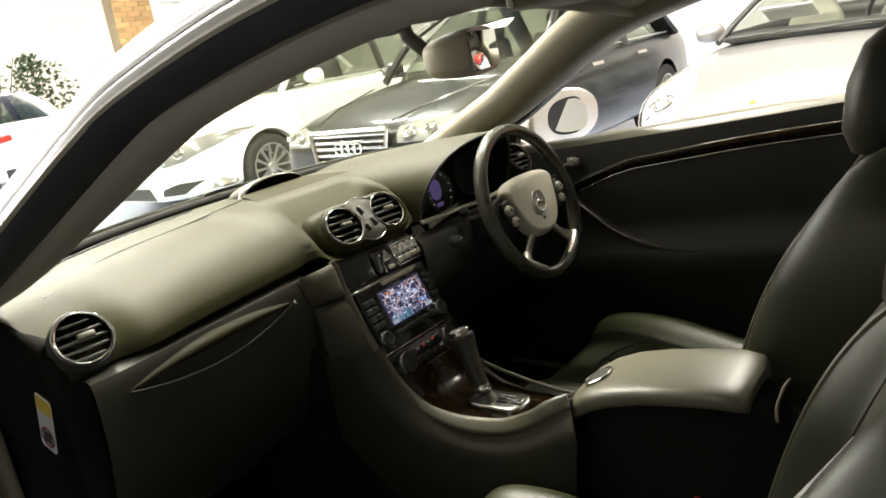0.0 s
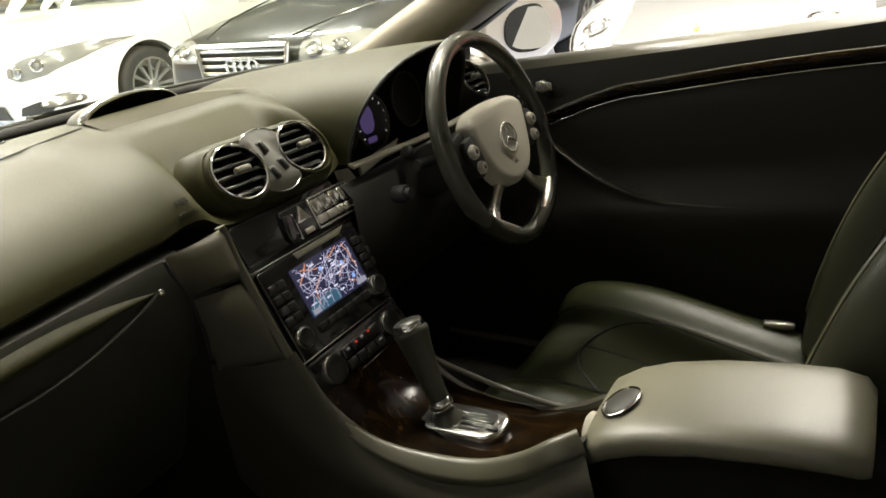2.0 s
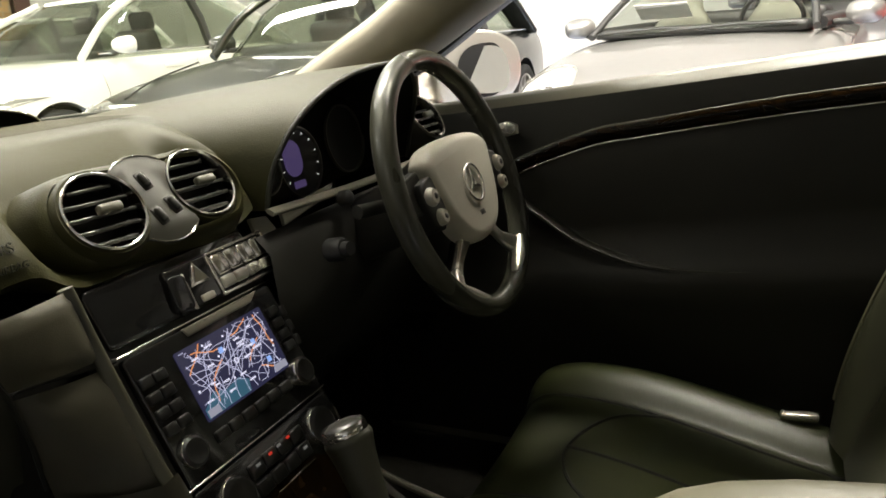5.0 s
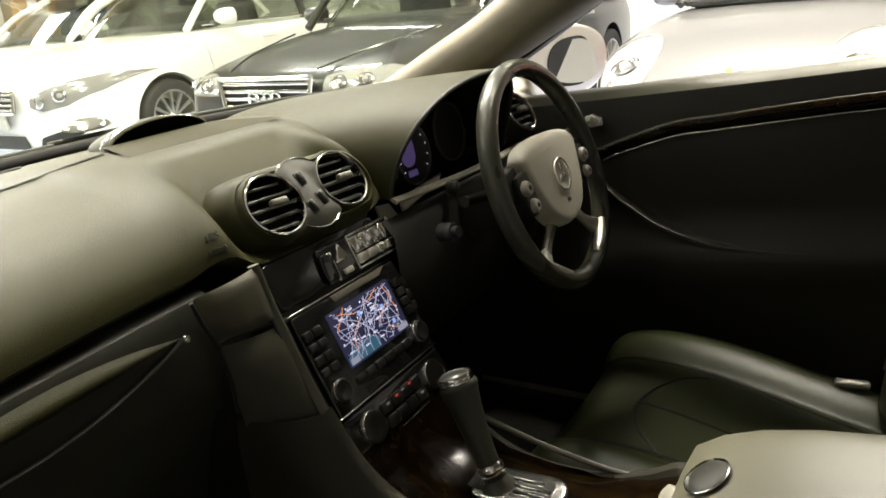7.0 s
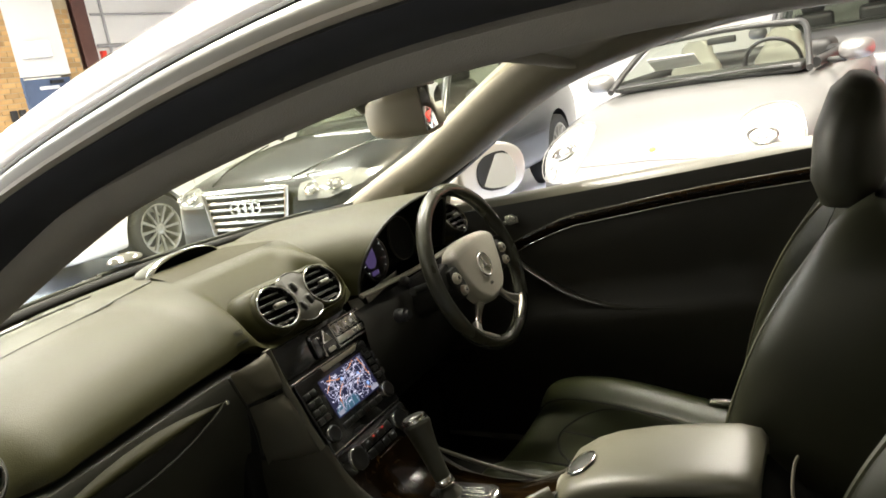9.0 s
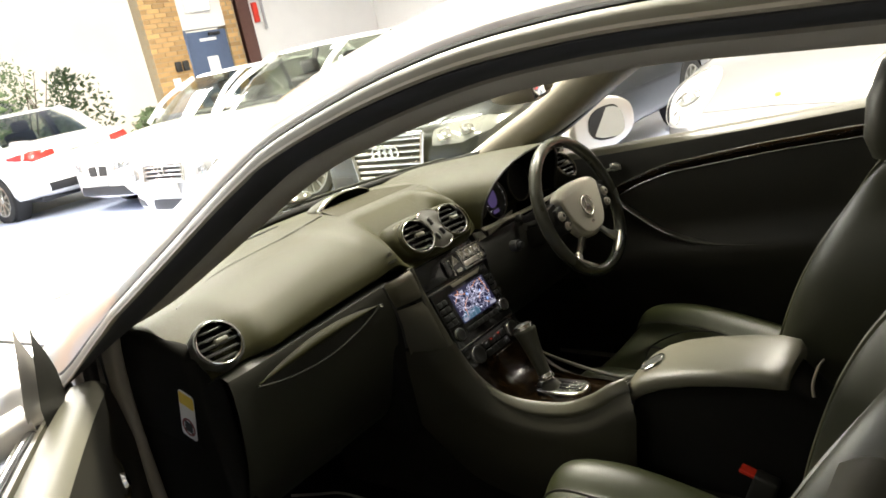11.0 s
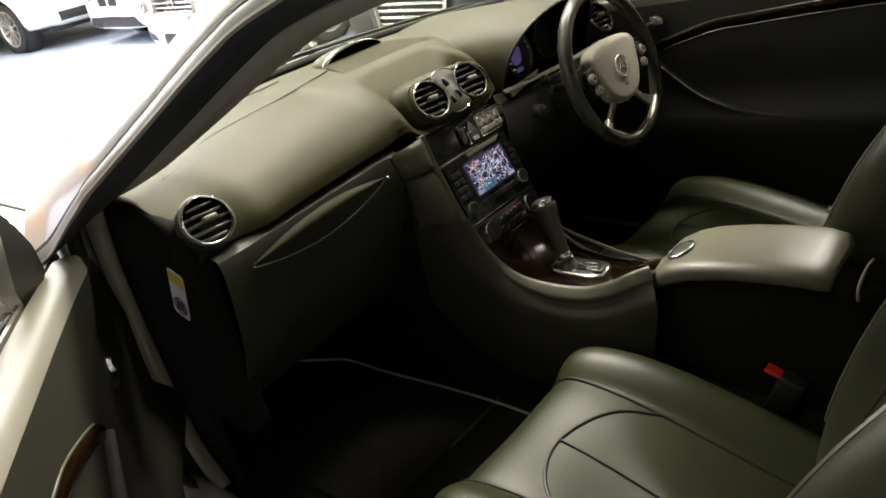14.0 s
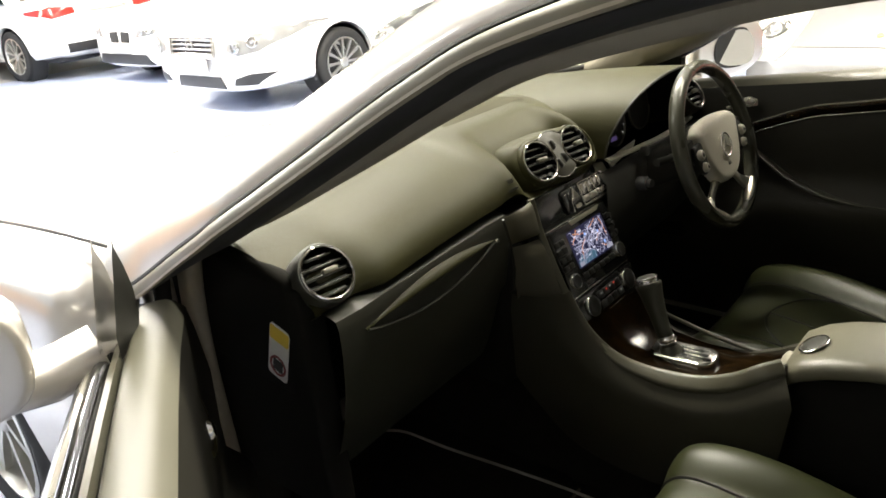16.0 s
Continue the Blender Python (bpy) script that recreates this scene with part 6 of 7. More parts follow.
# ---- outer body ----
def wheel(m, r=0.325, w=0.22, spokes=10, rim=0.74, parent=None, name="wheel"):
    """Local x is the axle, outward is -x."""
    R = m @ Matrix.Rotation(radians(-90), 4, "Y")
    root = part(name, lathe(bm_new(), [(r * rim, -w * 0.45), (r * 0.90, -w * 0.5), (r * 0.985, -w * 0.42), (r, -w * 0.25), (r, w * 0.25), (r * 0.985, w * 0.42), (r * 0.90, w * 0.5), (r * rim, w * 0.45), (r * rim, -w * 0.45)], R, 40), TYRE, parent, "black tyre on an alloy rim")
    part("rim", lathe(bm_new(), [(r * rim + 0.002, w * 0.46), (r * rim - 0.012, w * 0.47), (r * rim - 0.02, w * 0.36), (r * rim - 0.03, -w * 0.3), (0.05, -w * 0.3)], R, 36), ALLOY, root)
    for k in range(spokes):
        a = 2 * math.pi * k / spokes
        bm = bm_new()
        rot = R @ Matrix.Rotation(a, 4, "Z")
        rings(bm, [[rot @ Vector((x, sy * hw, z)) for sy, z in ((-1, z0), (1, z0), (1, z0 - 0.02), (-1, z0 - 0.02))] for x, hw, z0 in ((0.03, 0.011, w * 0.36), (r * 0.4, 0.010, w * 0.40), (r * rim - 0.015, 0.014, w * 0.42))])
        part("spoke", bm, ALLOY, root)
    part("hub_cap", lathe(bm_new(), [(0, w * 0.42), (0.03, w * 0.41), (0.045, w * 0.37), (0.048, w * 0.3)], R, 20), ALLOY, root)
    part("brake_disc", lathe(bm_new(), [(0, -w * 0.12), (r * 0.5, -w * 0.12), (r * 0.5, -w * 0.18), (0, -w * 0.18)], R, 28), STEEL_DARK, root)
    return root


def arch_cutter(y, z, r, x=0.0, span=3.0):
    c = part("cutter", lathe(bm_new(), [(0, -span / 2), (r, -span / 2), (r, span / 2), (0, span / 2)], pose(x, y, z) @ Matrix.Rotation(radians(90), 4, "Y"), 40), BLACK)
    return c


def nose_section(y, w, zt, zs, zb):
    h = [(0, zt), (w * 0.45, zt - 0.004), (w * 0.78, zt - 0.02), (w * 0.91, zt - 0.05), (w * 0.97, zs), (w, zs - 0.14), (w * 1.0, zs - 0.30), (w * 0.975, zb + 0.06), (w * 0.93, zb)]
    return [Vector((x, y, z)) for x, z in h] + [Vector((-x, y, z)) for x, z in h[:0:-1]]


bm = bm_new()
rings(bm, [nose_section(*s) for s in ((0.345, 0.862, 0.850, 0.765, 0.20), (0.50, 0.866, 0.846, 0.760, 0.20), (0.75, 0.868, 0.822, 0.742, 0.20), (1.05, 0.868, 0.782, 0.715, 0.20), (1.40, 0.855, 0.728, 0.675, 0.19), (1.65, 0.81, 0.672, 0.63, 0.19), (1.80, 0.72, 0.615, 0.57, 0.20), (1.87, 0.60, 0.54, 0.50, 0.24))])
nose = part("front_body", bm, PAINT_SILVER, coupe, "silver bonnet and front wings")
cut = arch_cutter(1.06, 0.315, 0.355)
subdivided(nose, 2, (cut,))
bpy.data.objects.remove(cut)
part("bonnet_gap", tube(bm_new(), smooth_path([(-0.735, 0.36, 0.845), (-0.72, 0.75, 0.812), (-0.70, 1.2, 0.755), (-0.66, 1.6, 0.676)], 6), 0.004, 6), BLACK, coupe)
bm = bm_new()
rings(bm, [nose_section(*s) for s in ((-1.052, 0.862, 0.70, 0.66, 0.2), (-1.3, 0.868, 0.72, 0.68, 0.2), (-1.6, 0.872, 0.86, 0.80, 0.2), (-1.9, 0.87, 0.94, 0.84, 0.2), (-2.3, 0.84, 0.95, 0.82, 0.22), (-2.6, 0.76, 0.90, 0.78, 0.26), (-2.72, 0.6, 0.78, 0.70, 0.34))])
tail = part("rear_body", bm, PAINT_SILVER, coupe, "silver rear wings and boot")
cut = arch_cutter(-1.66, 0.315, 0.355)
subdivided(tail, 1, (cut,))
bpy.data.objects.remove(cut)
for sx in (-1, 1):
    part("side_sill", box(bm_new(), (0.14, 1.42, 0.12), pose(sx * 0.775, -0.36, 0.20), 0.03, 3), PAINT_SILVER, coupe)
    part("wheel_arch_liner", lathe(bm_new(), [(0.352, -0.12), (0.352, 0.12), (0.12, 0.12)], pose(sx * 0.72, 1.06, 0.315) @ Matrix.Rotation(radians(-90 * sx), 4, "Y"), 32), BLACK, coupe)
    for y in (1.06, -1.66):
        wheel(pose(sx * 0.755, y, 0.318, 0, 0, 0 if sx < 0 else 180), 0.318, 0.21, 7, 0.70, coupe)
part("rear_screen", loft_grid(lambda u, v: Vector((u * (0.60 + 0.02 * v), -1.62 - 0.22 * v, 1.20 - 0.135 * v - 0.06 * u * u)), [-1 + 2 * i / 12 for i in range(13)], [0, 0.5, 1, 1.5, 2]), GLASS_CAR, coupe, "tinted rear screen")

# ---- the other cars in the hall ----
LENS_M = mat("clear_lamp_lens", (0.34, 0.34, 0.33), 0.14, metal=0.35, vary=0.1, coat=1.0)
LAMP_RED = mat("red_lamp_lens", (0.55, 0.03, 0.02), 0.15, coat=1.0)
DARK_TRIM = mat("dark_car_trim", (0.02, 0.02, 0.02), 0.5)
PLATE_M = mat("plain_number_plate", (0.55, 0.55, 0.50), 0.5)


def car_section(y, w, zt, zs, zb):
    h = [(0, zt), (w * 0.45, zt - 0.006), (w * 0.76, zt - 0.024), (w * 0.90, zt - 0.055), (w * 0.965, zs), (w, zs - 0.13), (w * 1.0, zs - 0.30), (w * 0.985, zb + 0.10), (w * 0.93, zb)]
    return [Vector((x, y, z)) for x, z in h] + [Vector((-x, y, z)) for x, z in h[:0:-1]]


def on_body(body, x, z, side=None):
    """Where a line from ahead (or from one side) meets the body skin, in car coordinates."""
    if side is None:
        ok, p, n, _ = body.ray_cast(Vector((x, 5, z)), Vector((0, -1, 0)))
    elif side == "rear":
        ok, p, n, _ = body.ray_cast(Vector((x, -12, z)), Vector((0, 1, 0)))
    else:
        ok, p, n, _ = body.ray_cast(Vector((side * 5, x, z)), Vector((-side, 0, 0)))
    return (p, n) if ok else (None, None)


def decal(body, name, outline, material, off=0.004, thick=0.012, side=None, parent=None, label="", cuts=(1.0, 0.85, 0.68, 0.48, 0.25)):
    """A panel that follows the skin: outline in (x, z) from ahead or (y, z) from a side."""
    cx, cz = sum(p[0] for p in outline) / len(outline), sum(p[1] for p in outline) / len(outline)
    outline = [(a[0] + (b[0] - a[0]) * k / 4, a[1] + (b[1] - a[1]) * k / 4) for a, b in zip(outline, list(outline[1:]) + [outline[0]]) for k in range(4)]
    bm = bm_new()
    loops = []
    for s in cuts:
        loop = []
        for a, b in outline:
            p, n = on_body(body, cx + (a - cx) * s, cz + (b - cz) * s, side)
            if p is None:
                p, n = on_body(body, cx, cz, side)
                if p is None:
                    bm.free()
                    return None
            loop.append(bm.verts.new(p + n * off))
        loops.append(loop)
    p, n = on_body(body, cx, cz, side)
    c = bm.verts.new((p if p is not None else loops[-1][0].co) + (n * off if n is not None else Vector()))
    m = len(outline)
    for a, b in zip(loops, loops[1:]):
        for i in range(m):
            bm.faces.new((a[i], a[(i + 1) % m], b[(i + 1) % m], b[i]))
    for i in range(m):
        bm.faces.new((loops[-1][i], loops[-1][(i + 1) % m], c))
    if thick:
        bmesh.ops.recalc_face_normals(bm, faces=bm.faces[:])
        bmesh.ops.solidify(bm, geom=bm.faces[:], thickness=thick)
    return part(name, bm, material, parent, label)


def ring_plan(yf, yr, w, z, n=36, pw=0.45):
    out = []
    for i in range(n):
        a = 2 * math.pi * i / n
        c, s = math.cos(a), math.sin(a)
        out.append(Vector((w * math.copysign(abs(c) ** pw, c), (yf + yr) / 2 + (yf - yr) / 2 * math.copysign(abs(s) ** pw, s), z)))
    return out


def make_car(name, label, category, paint, m, stations, house, axles, wheel_r, spokes, glass=None, mirrors=True, level=2, roofless=False):
    """stations: (y, half width, top, shoulder, bottom) from the nose at y = 0 backwards.
    house: belt front, belt rear, roof front, roof rear, belt half width, roof half width, belt z, roof z."""
    root = thing(name, label, category, "", m)
    bm = bm_new()
    rings(bm, [car_section(*s) for s in stations])
    body = part("body", bm, paint, root)
    hw = max(s[1] for s in stations)
    cuts = [arch_cutter(y, wheel_r + 0.01, wheel_r * 1.13) for y in axles]
    for c in cuts:
        c.parent = root
    subdivided(body, level, cuts)
    for c in cuts:
        bpy.data.objects.remove(c)
    part("underbody", box(bm_new(), (hw * 1.5, abs(stations[-1][0]) * 0.9, 0.25), pose(0, stations[-1][0] / 2, 0.33), 0.05), DARK_TRIM, root)
    for y in axles:
        for sx in (-1, 1):
            wheel(pose(sx * (hw - 0.115), y, wheel_r, 0, 0, 0 if sx < 0 else 180), wheel_r, 0.215, spokes, 0.72, root)
            part("arch_liner", lathe(bm_new(), [(wheel_r * 1.115, -0.11), (wheel_r * 1.115, 0.10), (0.1, 0.10)], pose(sx * (hw - 0.15), y, wheel_r) @ Matrix.Rotation(radians(-90 * sx), 4, "Y"), 24), DARK_TRIM, root)
    bf, br, rf, rr, wb, wr, zb, zr = house
    if not roofless:
        zm = zb + (zr - zb) * 0.5
        gl = bm_new()
        rings(gl, [ring_plan(bf, br, wb, zb - 0.04), ring_plan(bf - (bf - rf) * 0.06, br + (rr - br) * 0.05, wb, zb), ring_plan((bf + rf) / 2 + 0.02, (br + rr) / 2 - 0.02, (wb + wr) / 2 + 0.012, zm), ring_plan(rf, rr, wr, zr - 0.045)], True, False)
        gp = part("window_glass", gl, glass or GLASS_CAR, root, "dark tinted car glass", 60)
        gp.visible_shadow = False
        rb = bm_new()
        rings(rb, [ring_plan(rf + 0.01, rr - 0.01, wr + 0.008, zr - 0.052), ring_plan(rf, rr, wr + 0.004, zr - 0.025), ring_plan(rf - 0.10, rr + 0.10, wr - 0.06, zr - 0.006), ring_plan(rf - 0.4, rr + 0.4, wr * 0.5, zr)], True, True)
        part("roof", rb, paint, root, "", 60)
        for sx in (-1, 1):
            P = lambda f, z, y: Vector((sx * f, y, z))
            part("front_pillar", sweep(bm_new(), smooth_path([P(wb - 0.03, zb - 0.03, bf - 0.10), P((wb + wr) / 2 + 0.005, zm, (bf + rf) / 2 - 0.03), P(wr - 0.01, zr - 0.04, rf - 0.08)], 4), rrect(0.06, 0.05, 0.02, 2), (1, 0, 0)), paint, root)
            part("rear_pillar", sweep(bm_new(), smooth_path([P(wb - 0.02, zb - 0.03, br + 0.22), P((wb + wr) / 2 + 0.008, zm, (br + rr) / 2 + 0.18), P(wr - 0.005, zr - 0.04, rr + 0.14)], 4), rrect(0.05, 0.20, 0.02, 2), (1, 0, 0)), paint, root)
            yb = (bf + br) / 2 - 0.05
            part("middle_pillar", sweep(bm_new(), [P(wb + 0.004, zb - 0.03, yb), P((wb + wr) / 2 + 0.018, zm, yb - 0.02), P(wr + 0.002, zr - 0.04, yb - 0.04)], rrect(0.02, 0.09, 0.006, 2), (1, 0, 0)), DARK_TRIM, root)
            part("window_line", tube(bm_new(), [P(wb + 0.006, zb + 0.002, bf - 0.25 + (br - bf + 0.5) * i / 8) for i in range(9)], 0.007, 6), CHROME if paint is not None else paint, root)
        # dim cabin inside
        part("cabin_floor", box(bm_new(), (wb * 1.7, abs(bf - br) * 0.8, 0.06), pose(0, (bf + br) / 2, zb - 0.10), 0.01), DARK_TRIM, root)
        for sx in (-1, 1):
            sy = bf - 1.15
            part("seat_back", box(bm_new(), (0.46, 0.14, 0.34), pose(sx * 0.36, sy, zb + 0.02, -14), 0.06, 3), DARK_TRIM, root)
            part("head_restraint", box(bm_new(), (0.26, 0.10, 0.17), pose(sx * 0.36, sy - 0.07, zb + 0.26, -10), 0.045, 3), DARK_TRIM, root)
        part("dash_top", box(bm_new(), (wb * 1.6, 0.4, 0.10), pose(0, bf - 0.42, zb - 0.02), 0.04, 3), DARK_TRIM, root)
    if mirrors:
        for sx in (-1, 1):
            mz, my, mx = zb + 0.06, bf - 0.42, sx * (wb + 0.13)
            mk = part("door_mirror", rings(bm_new(), [[Vector((mx + w * math.copysign(abs(math.cos(a)) ** 0.7, math.cos(a)), my + yy, mz + h * math.copysign(abs(math.sin(a)) ** 0.8, math.sin(a)))) for a in [2 * math.pi * k / 18 for k in range(18)]] for yy, w, h in ((0.10, 0.03, 0.02), (0.08, 0.07, 0.045), (0.03, 0.10, 0.065), (-0.02, 0.105, 0.07), (-0.025, 0.09, 0.06))]), paint, root, "painted door mirror")
            part("mirror_foot", box(bm_new(), (0.12, 0.06, 0.04), pose(sx * (wb + 0.02), my + 0.01, mz - 0.05), 0.015, 2), DARK_TRIM, mk)
    return root, body


def lamp_pod(root, body, pts, label, bowls=(), lens=None, thick=0.014):
    """A headlamp: clear cover over bright bowls."""
    hl = decal(body, "headlamp", pts, lens or LENS_M, 0.006, thick, None, root, label)
    for x, z, r in bowls:
        p, n = on_body(body, x, z)
        if p is None:
            continue
        part("lamp_bowl", lathe(bm_new(), [(r, 0.012), (r * 0.85, 0.018), (r * 0.8, 0.006), (0, 0.002)], frame_axes(p + n * 0.006, n), 20), CHROME, hl)
        part("lamp_bulb", lathe(bm_new(), [(r * 0.42, 0.004), (r * 0.36, 0.016), (0, 0.02)], frame_axes(p + n * 0.006, n), 14), GLASS_BULB, hl)


GLASS_BULB = mat("lamp_projector", (0.25, 0.25, 0.26), 0.05, coat=1.0)


def mirror_pts(pts):
    return [(-x, z) for x, z in pts][::-1]


def slat_grille(root, pts_w, z0, z1, y, n, material=CHROME, frame=0.014, tilt=0.0, lean=0.0, back=True, label="chrome slatted grille", half_bottom=None):
    """A radiator grille: dark back, frame and bars."""
    hb = half_bottom or pts_w
    M = lambda z: y - lean * (z - z0)
    g = None
    bm = bm_new()
    f = bm.faces.new([bm.verts.new((x, M(z) - 0.012, z)) for x, z in ((-hb, z0), (hb, z0), (pts_w, z1), (-pts_w, z1))])
    bmesh.ops.solidify(bm, geom=[f], thickness=0.02)
    g = part("grille", bm, DARK_TRIM, root, label, 0)
    loop = [Vector((x, M(z) + 0.006, z)) for x, z in ((-hb, z0), (hb, z0), (pts_w, z1), (-pts_w, z1))]
    for a, b in zip(loop, loop[1:] + loop[:1]):
        part("grille_frame", tube(bm_new(), [a, a.lerp(b, 0.5), b], frame, 8, (0.1, 0.2, 1) if abs(a.z - b.z) < 0.1 else (1, 0, 0)), CHROME, g)
    for k in range(n):
        t = (k + 0.7) / (n + 0.4)
        z = z0 + (z1 - z0) * t
        w = hb + (pts_w - hb) * t - 0.008
        part("grille_bar", box(bm_new(), (2 * w, 0.016, (z1 - z0) / n * 0.42), pose(0, M(z) + 0.002, z), 0.003, 2), material, g)
    return g


# dark saloon
PAINT_DARK = car_paint("dark_green_black_paint", (0.010, 0.0115, 0.010), 0.0, 0.3, 0.8)
saloon, sb = make_car("dark_saloon", "glossy black saloon with chrome framed grille, parked nose out", "car", PAINT_DARK, pose(2.53, 2.465, 0, 0, 0, 90),
    [(0.0, 0.58, 0.66, 0.60, 0.24), (-0.06, 0.72, 0.715, 0.635, 0.20), (-0.25, 0.83, 0.775, 0.68, 0.19), (-0.7, 0.88, 0.845, 0.745, 0.19), (-1.2, 0.885, 0.905, 0.80, 0.2), (-1.6, 0.885, 0.94, 0.84, 0.2), (-2.6, 0.885, 0.95, 0.86, 0.2), (-3.5, 0.88, 0.97, 0.88, 0.2), (-4.2, 0.84, 0.99, 0.86, 0.22), (-4.5, 0.74, 0.95, 0.80, 0.28), (-4.58, 0.6, 0.86, 0.72, 0.36)],
    (-1.25, -4.1, -2.0, -3.35, 0.80, 0.60, 0.93, 1.425), (-0.88, -3.52), 0.32, 10)
slat_grille(saloon, 0.35, 0.30, 0.70, 0.035, 9, CHROME, 0.016, lean=0.07, half_bottom=0.27)
for k in range(4):
    part("badge_ring", sweep(bm_new(), [Vector((-0.085 + 0.057 * k + 0.036 * math.cos(a), 0.030, 0.585 + 0.036 * math.sin(a))) for a in [2 * math.pi * i / 20 for i in range(20)]], circle(0.007, 6), (0, 1, 0), True), CHROME, saloon, "plain chrome ring")
hl = [(0.40, 0.60), (0.62, 0.60), (0.76, 0.645), (0.80, 0.70), (0.70, 0.725), (0.52, 0.715), (0.40, 0.695)]
for pts in (hl, mirror_pts(hl)):
    s = 1 if pts is hl else -1
    lamp_pod(saloon, sb, pts, "clear twin headlamp", ((s * 0.50, 0.655, 0.05), (s * 0.64, 0.665, 0.05)))
for s in (-1, 1):
    decal(sb, "air_intake", [(s * 0.40, 0.28), (s * 0.68, 0.30), (s * 0.68, 0.42), (s * 0.42, 0.42)][::s], DARK_TRIM, 0.004, 0.008, None, saloon)
for s in (-1, 1):
    decal(sb, "side_strip", [(-1.3, 0.53), (-3.1, 0.53), (-3.1, 0.56), (-1.3, 0.56)], DARK_TRIM, 0.004, 0.008, s, saloon)
    for y in (-1.95, -2.85):
        decal(sb, "door_handle", [(y, 0.80), (y - 0.2, 0.80), (y - 0.2, 0.825), (y, 0.825)], CHROME, 0.012, 0.02, s, saloon)
part("bonnet_line", tube(bm_new(), smooth_path([(0.33, -0.07, 0.735), (0.45, -0.4, 0.805), (0.60, -1.0, 0.885)], 5), 0.006, 6), PAINT_DARK, saloon)
part("bonnet_line", tube(bm_new(), smooth_path([(-0.33, -0.07, 0.735), (-0.45, -0.4, 0.805), (-0.60, -1.0, 0.885)], 5), 0.006, 6), PAINT_DARK, saloon)

# white saloon
PAINT_WHITE = car_paint("white_paint", (0.80, 0.79, 0.76), 0.0, 0.3)
white, wb_ = make_car("white_saloon", "white saloon with slatted grille, parked nose out", "car", PAINT_WHITE, pose(2.52, 5.28, 0, 0, 0, 90),
    [(0.0, 0.55, 0.62, 0.56, 0.20), (-0.06, 0.74, 0.72, 0.62, 0.17), (-0.25, 0.86, 0.80, 0.69, 0.17), (-0.7, 0.925, 0.89, 0.77, 0.18), (-1.2, 0.93, 0.95, 0.83, 0.18), (-1.6, 0.93, 0.98, 0.87, 0.18), (-2.6, 0.93, 1.0, 0.90, 0.18), (-3.5, 0.925, 1.03, 0.92, 0.2), (-4.2, 0.88, 1.05, 0.92, 0.24), (-4.5, 0.78, 1.0, 0.86, 0.3), (-4.62, 0.6, 0.9, 0.76, 0.4)],
    (-1.2, -4.25, -2.05, -3.35, 0.82, 0.60, 0.98, 1.48), (-0.93, -3.75), 0.305, 12)
slat_grille(white, 0.32, 0.49, 0.66, 0.03, 4, CHROME, 0.012, lean=0.15)
part("grille_badge", lathe(bm_new(), [(0.05, 0), (0.05, 0.012), (0.038, 0.012), (0.036, 0)], frame_axes((0, 0.03, 0.595), (0, 1, 0)), 24), CHROME, white, "plain round chrome badge")
hl = [(0.47, 0.53), (0.60, 0.50), (0.76, 0.53), (0.86, 0.61), (0.910, 0.705), (0.86, 0.725), (0.74, 0.695), (0.58, 0.64), (0.47, 0.59)]
for pts in (hl, mirror_pts(hl)):
    s = 1 if pts is hl else -1
    lamp_pod(white, wb_, pts, "clear swept headlamp", ((s * 0.58, 0.570, 0.050), (s * 0.72, 0.605, 0.048)))
for s in (-1, 1):
    decal(wb_, "fog_recess", [(s * 0.48, 0.25), (s * 0.72, 0.26), (s * 0.83, 0.35), (s * 0.70, 0.355), (s * 0.52, 0.31)][::s], DARK_TRIM, 0.004, 0.008, None, white)
    for y in (-2.05, -2.95):
        decal(wb_, "door_handle", [(y, 0.83), (y - 0.2, 0.83), (y - 0.2, 0.86), (y, 0.86)], PAINT_WHITE, 0.012, 0.02, s, white)
decal(wb_, "lower_grille", [(-0.36, 0.22), (0.36, 0.22), (0.32, 0.32), (-0.32, 0.32)], DARK_TRIM, 0.004, 0.008, None, white)
part("number_plate", box(bm_new(), (0.40, 0.012, 0.12), pose(0, 0.03, 0.42), 0.003, 1), PLATE_M, white, "plain blank number plate")
for s in (-1, 1):
    decal(wb_, "door_gap", [(-1.42, 0.30), (-1.425, 0.30), (-1.385, 0.90), (-1.38, 0.90)], DARK_TRIM, 0.002, 0.003, s, white)
    decal(wb_, "door_gap", [(-2.48, 0.30), (-2.485, 0.30), (-2.485, 0.92), (-2.48, 0.92)], DARK_TRIM, 0.002, 0.003, s, white)

# silver sports car
PAINT_SPORT = car_paint("silver_sports_paint", (0.28, 0.275, 0.27), 0.5, 0.34)
sport, pb_ = make_car("silver_sports_car", "silver open-topped sports car with rounded headlamps", "car", PAINT_SPORT, pose(3.06, 0.09, 0, 0, 0, 84),
    [(0.0, 0.389, 0.46, 0.40, 0.22), (-0.07, 0.604, 0.56, 0.47, 0.17), (-0.25, 0.759, 0.655, 0.56, 0.16), (-0.5, 0.832, 0.725, 0.64, 0.16), (-0.85, 0.857, 0.79, 0.71, 0.17), (-1.3, 0.861, 0.86, 0.76, 0.18), (-1.9, 0.861, 0.88, 0.78, 0.18), (-2.8, 0.861, 0.88, 0.80, 0.18), (-3.5, 0.866, 0.87, 0.78, 0.2), (-4.1, 0.798, 0.80, 0.70, 0.24), (-4.3, 0.643, 0.70, 0.6, 0.3)],
    (-1.25, -3.2, -1.9, -2.6, 0.74, 0.60, 0.86, 1.28), (-0.85, -3.2), 0.315, 5, roofless=True)
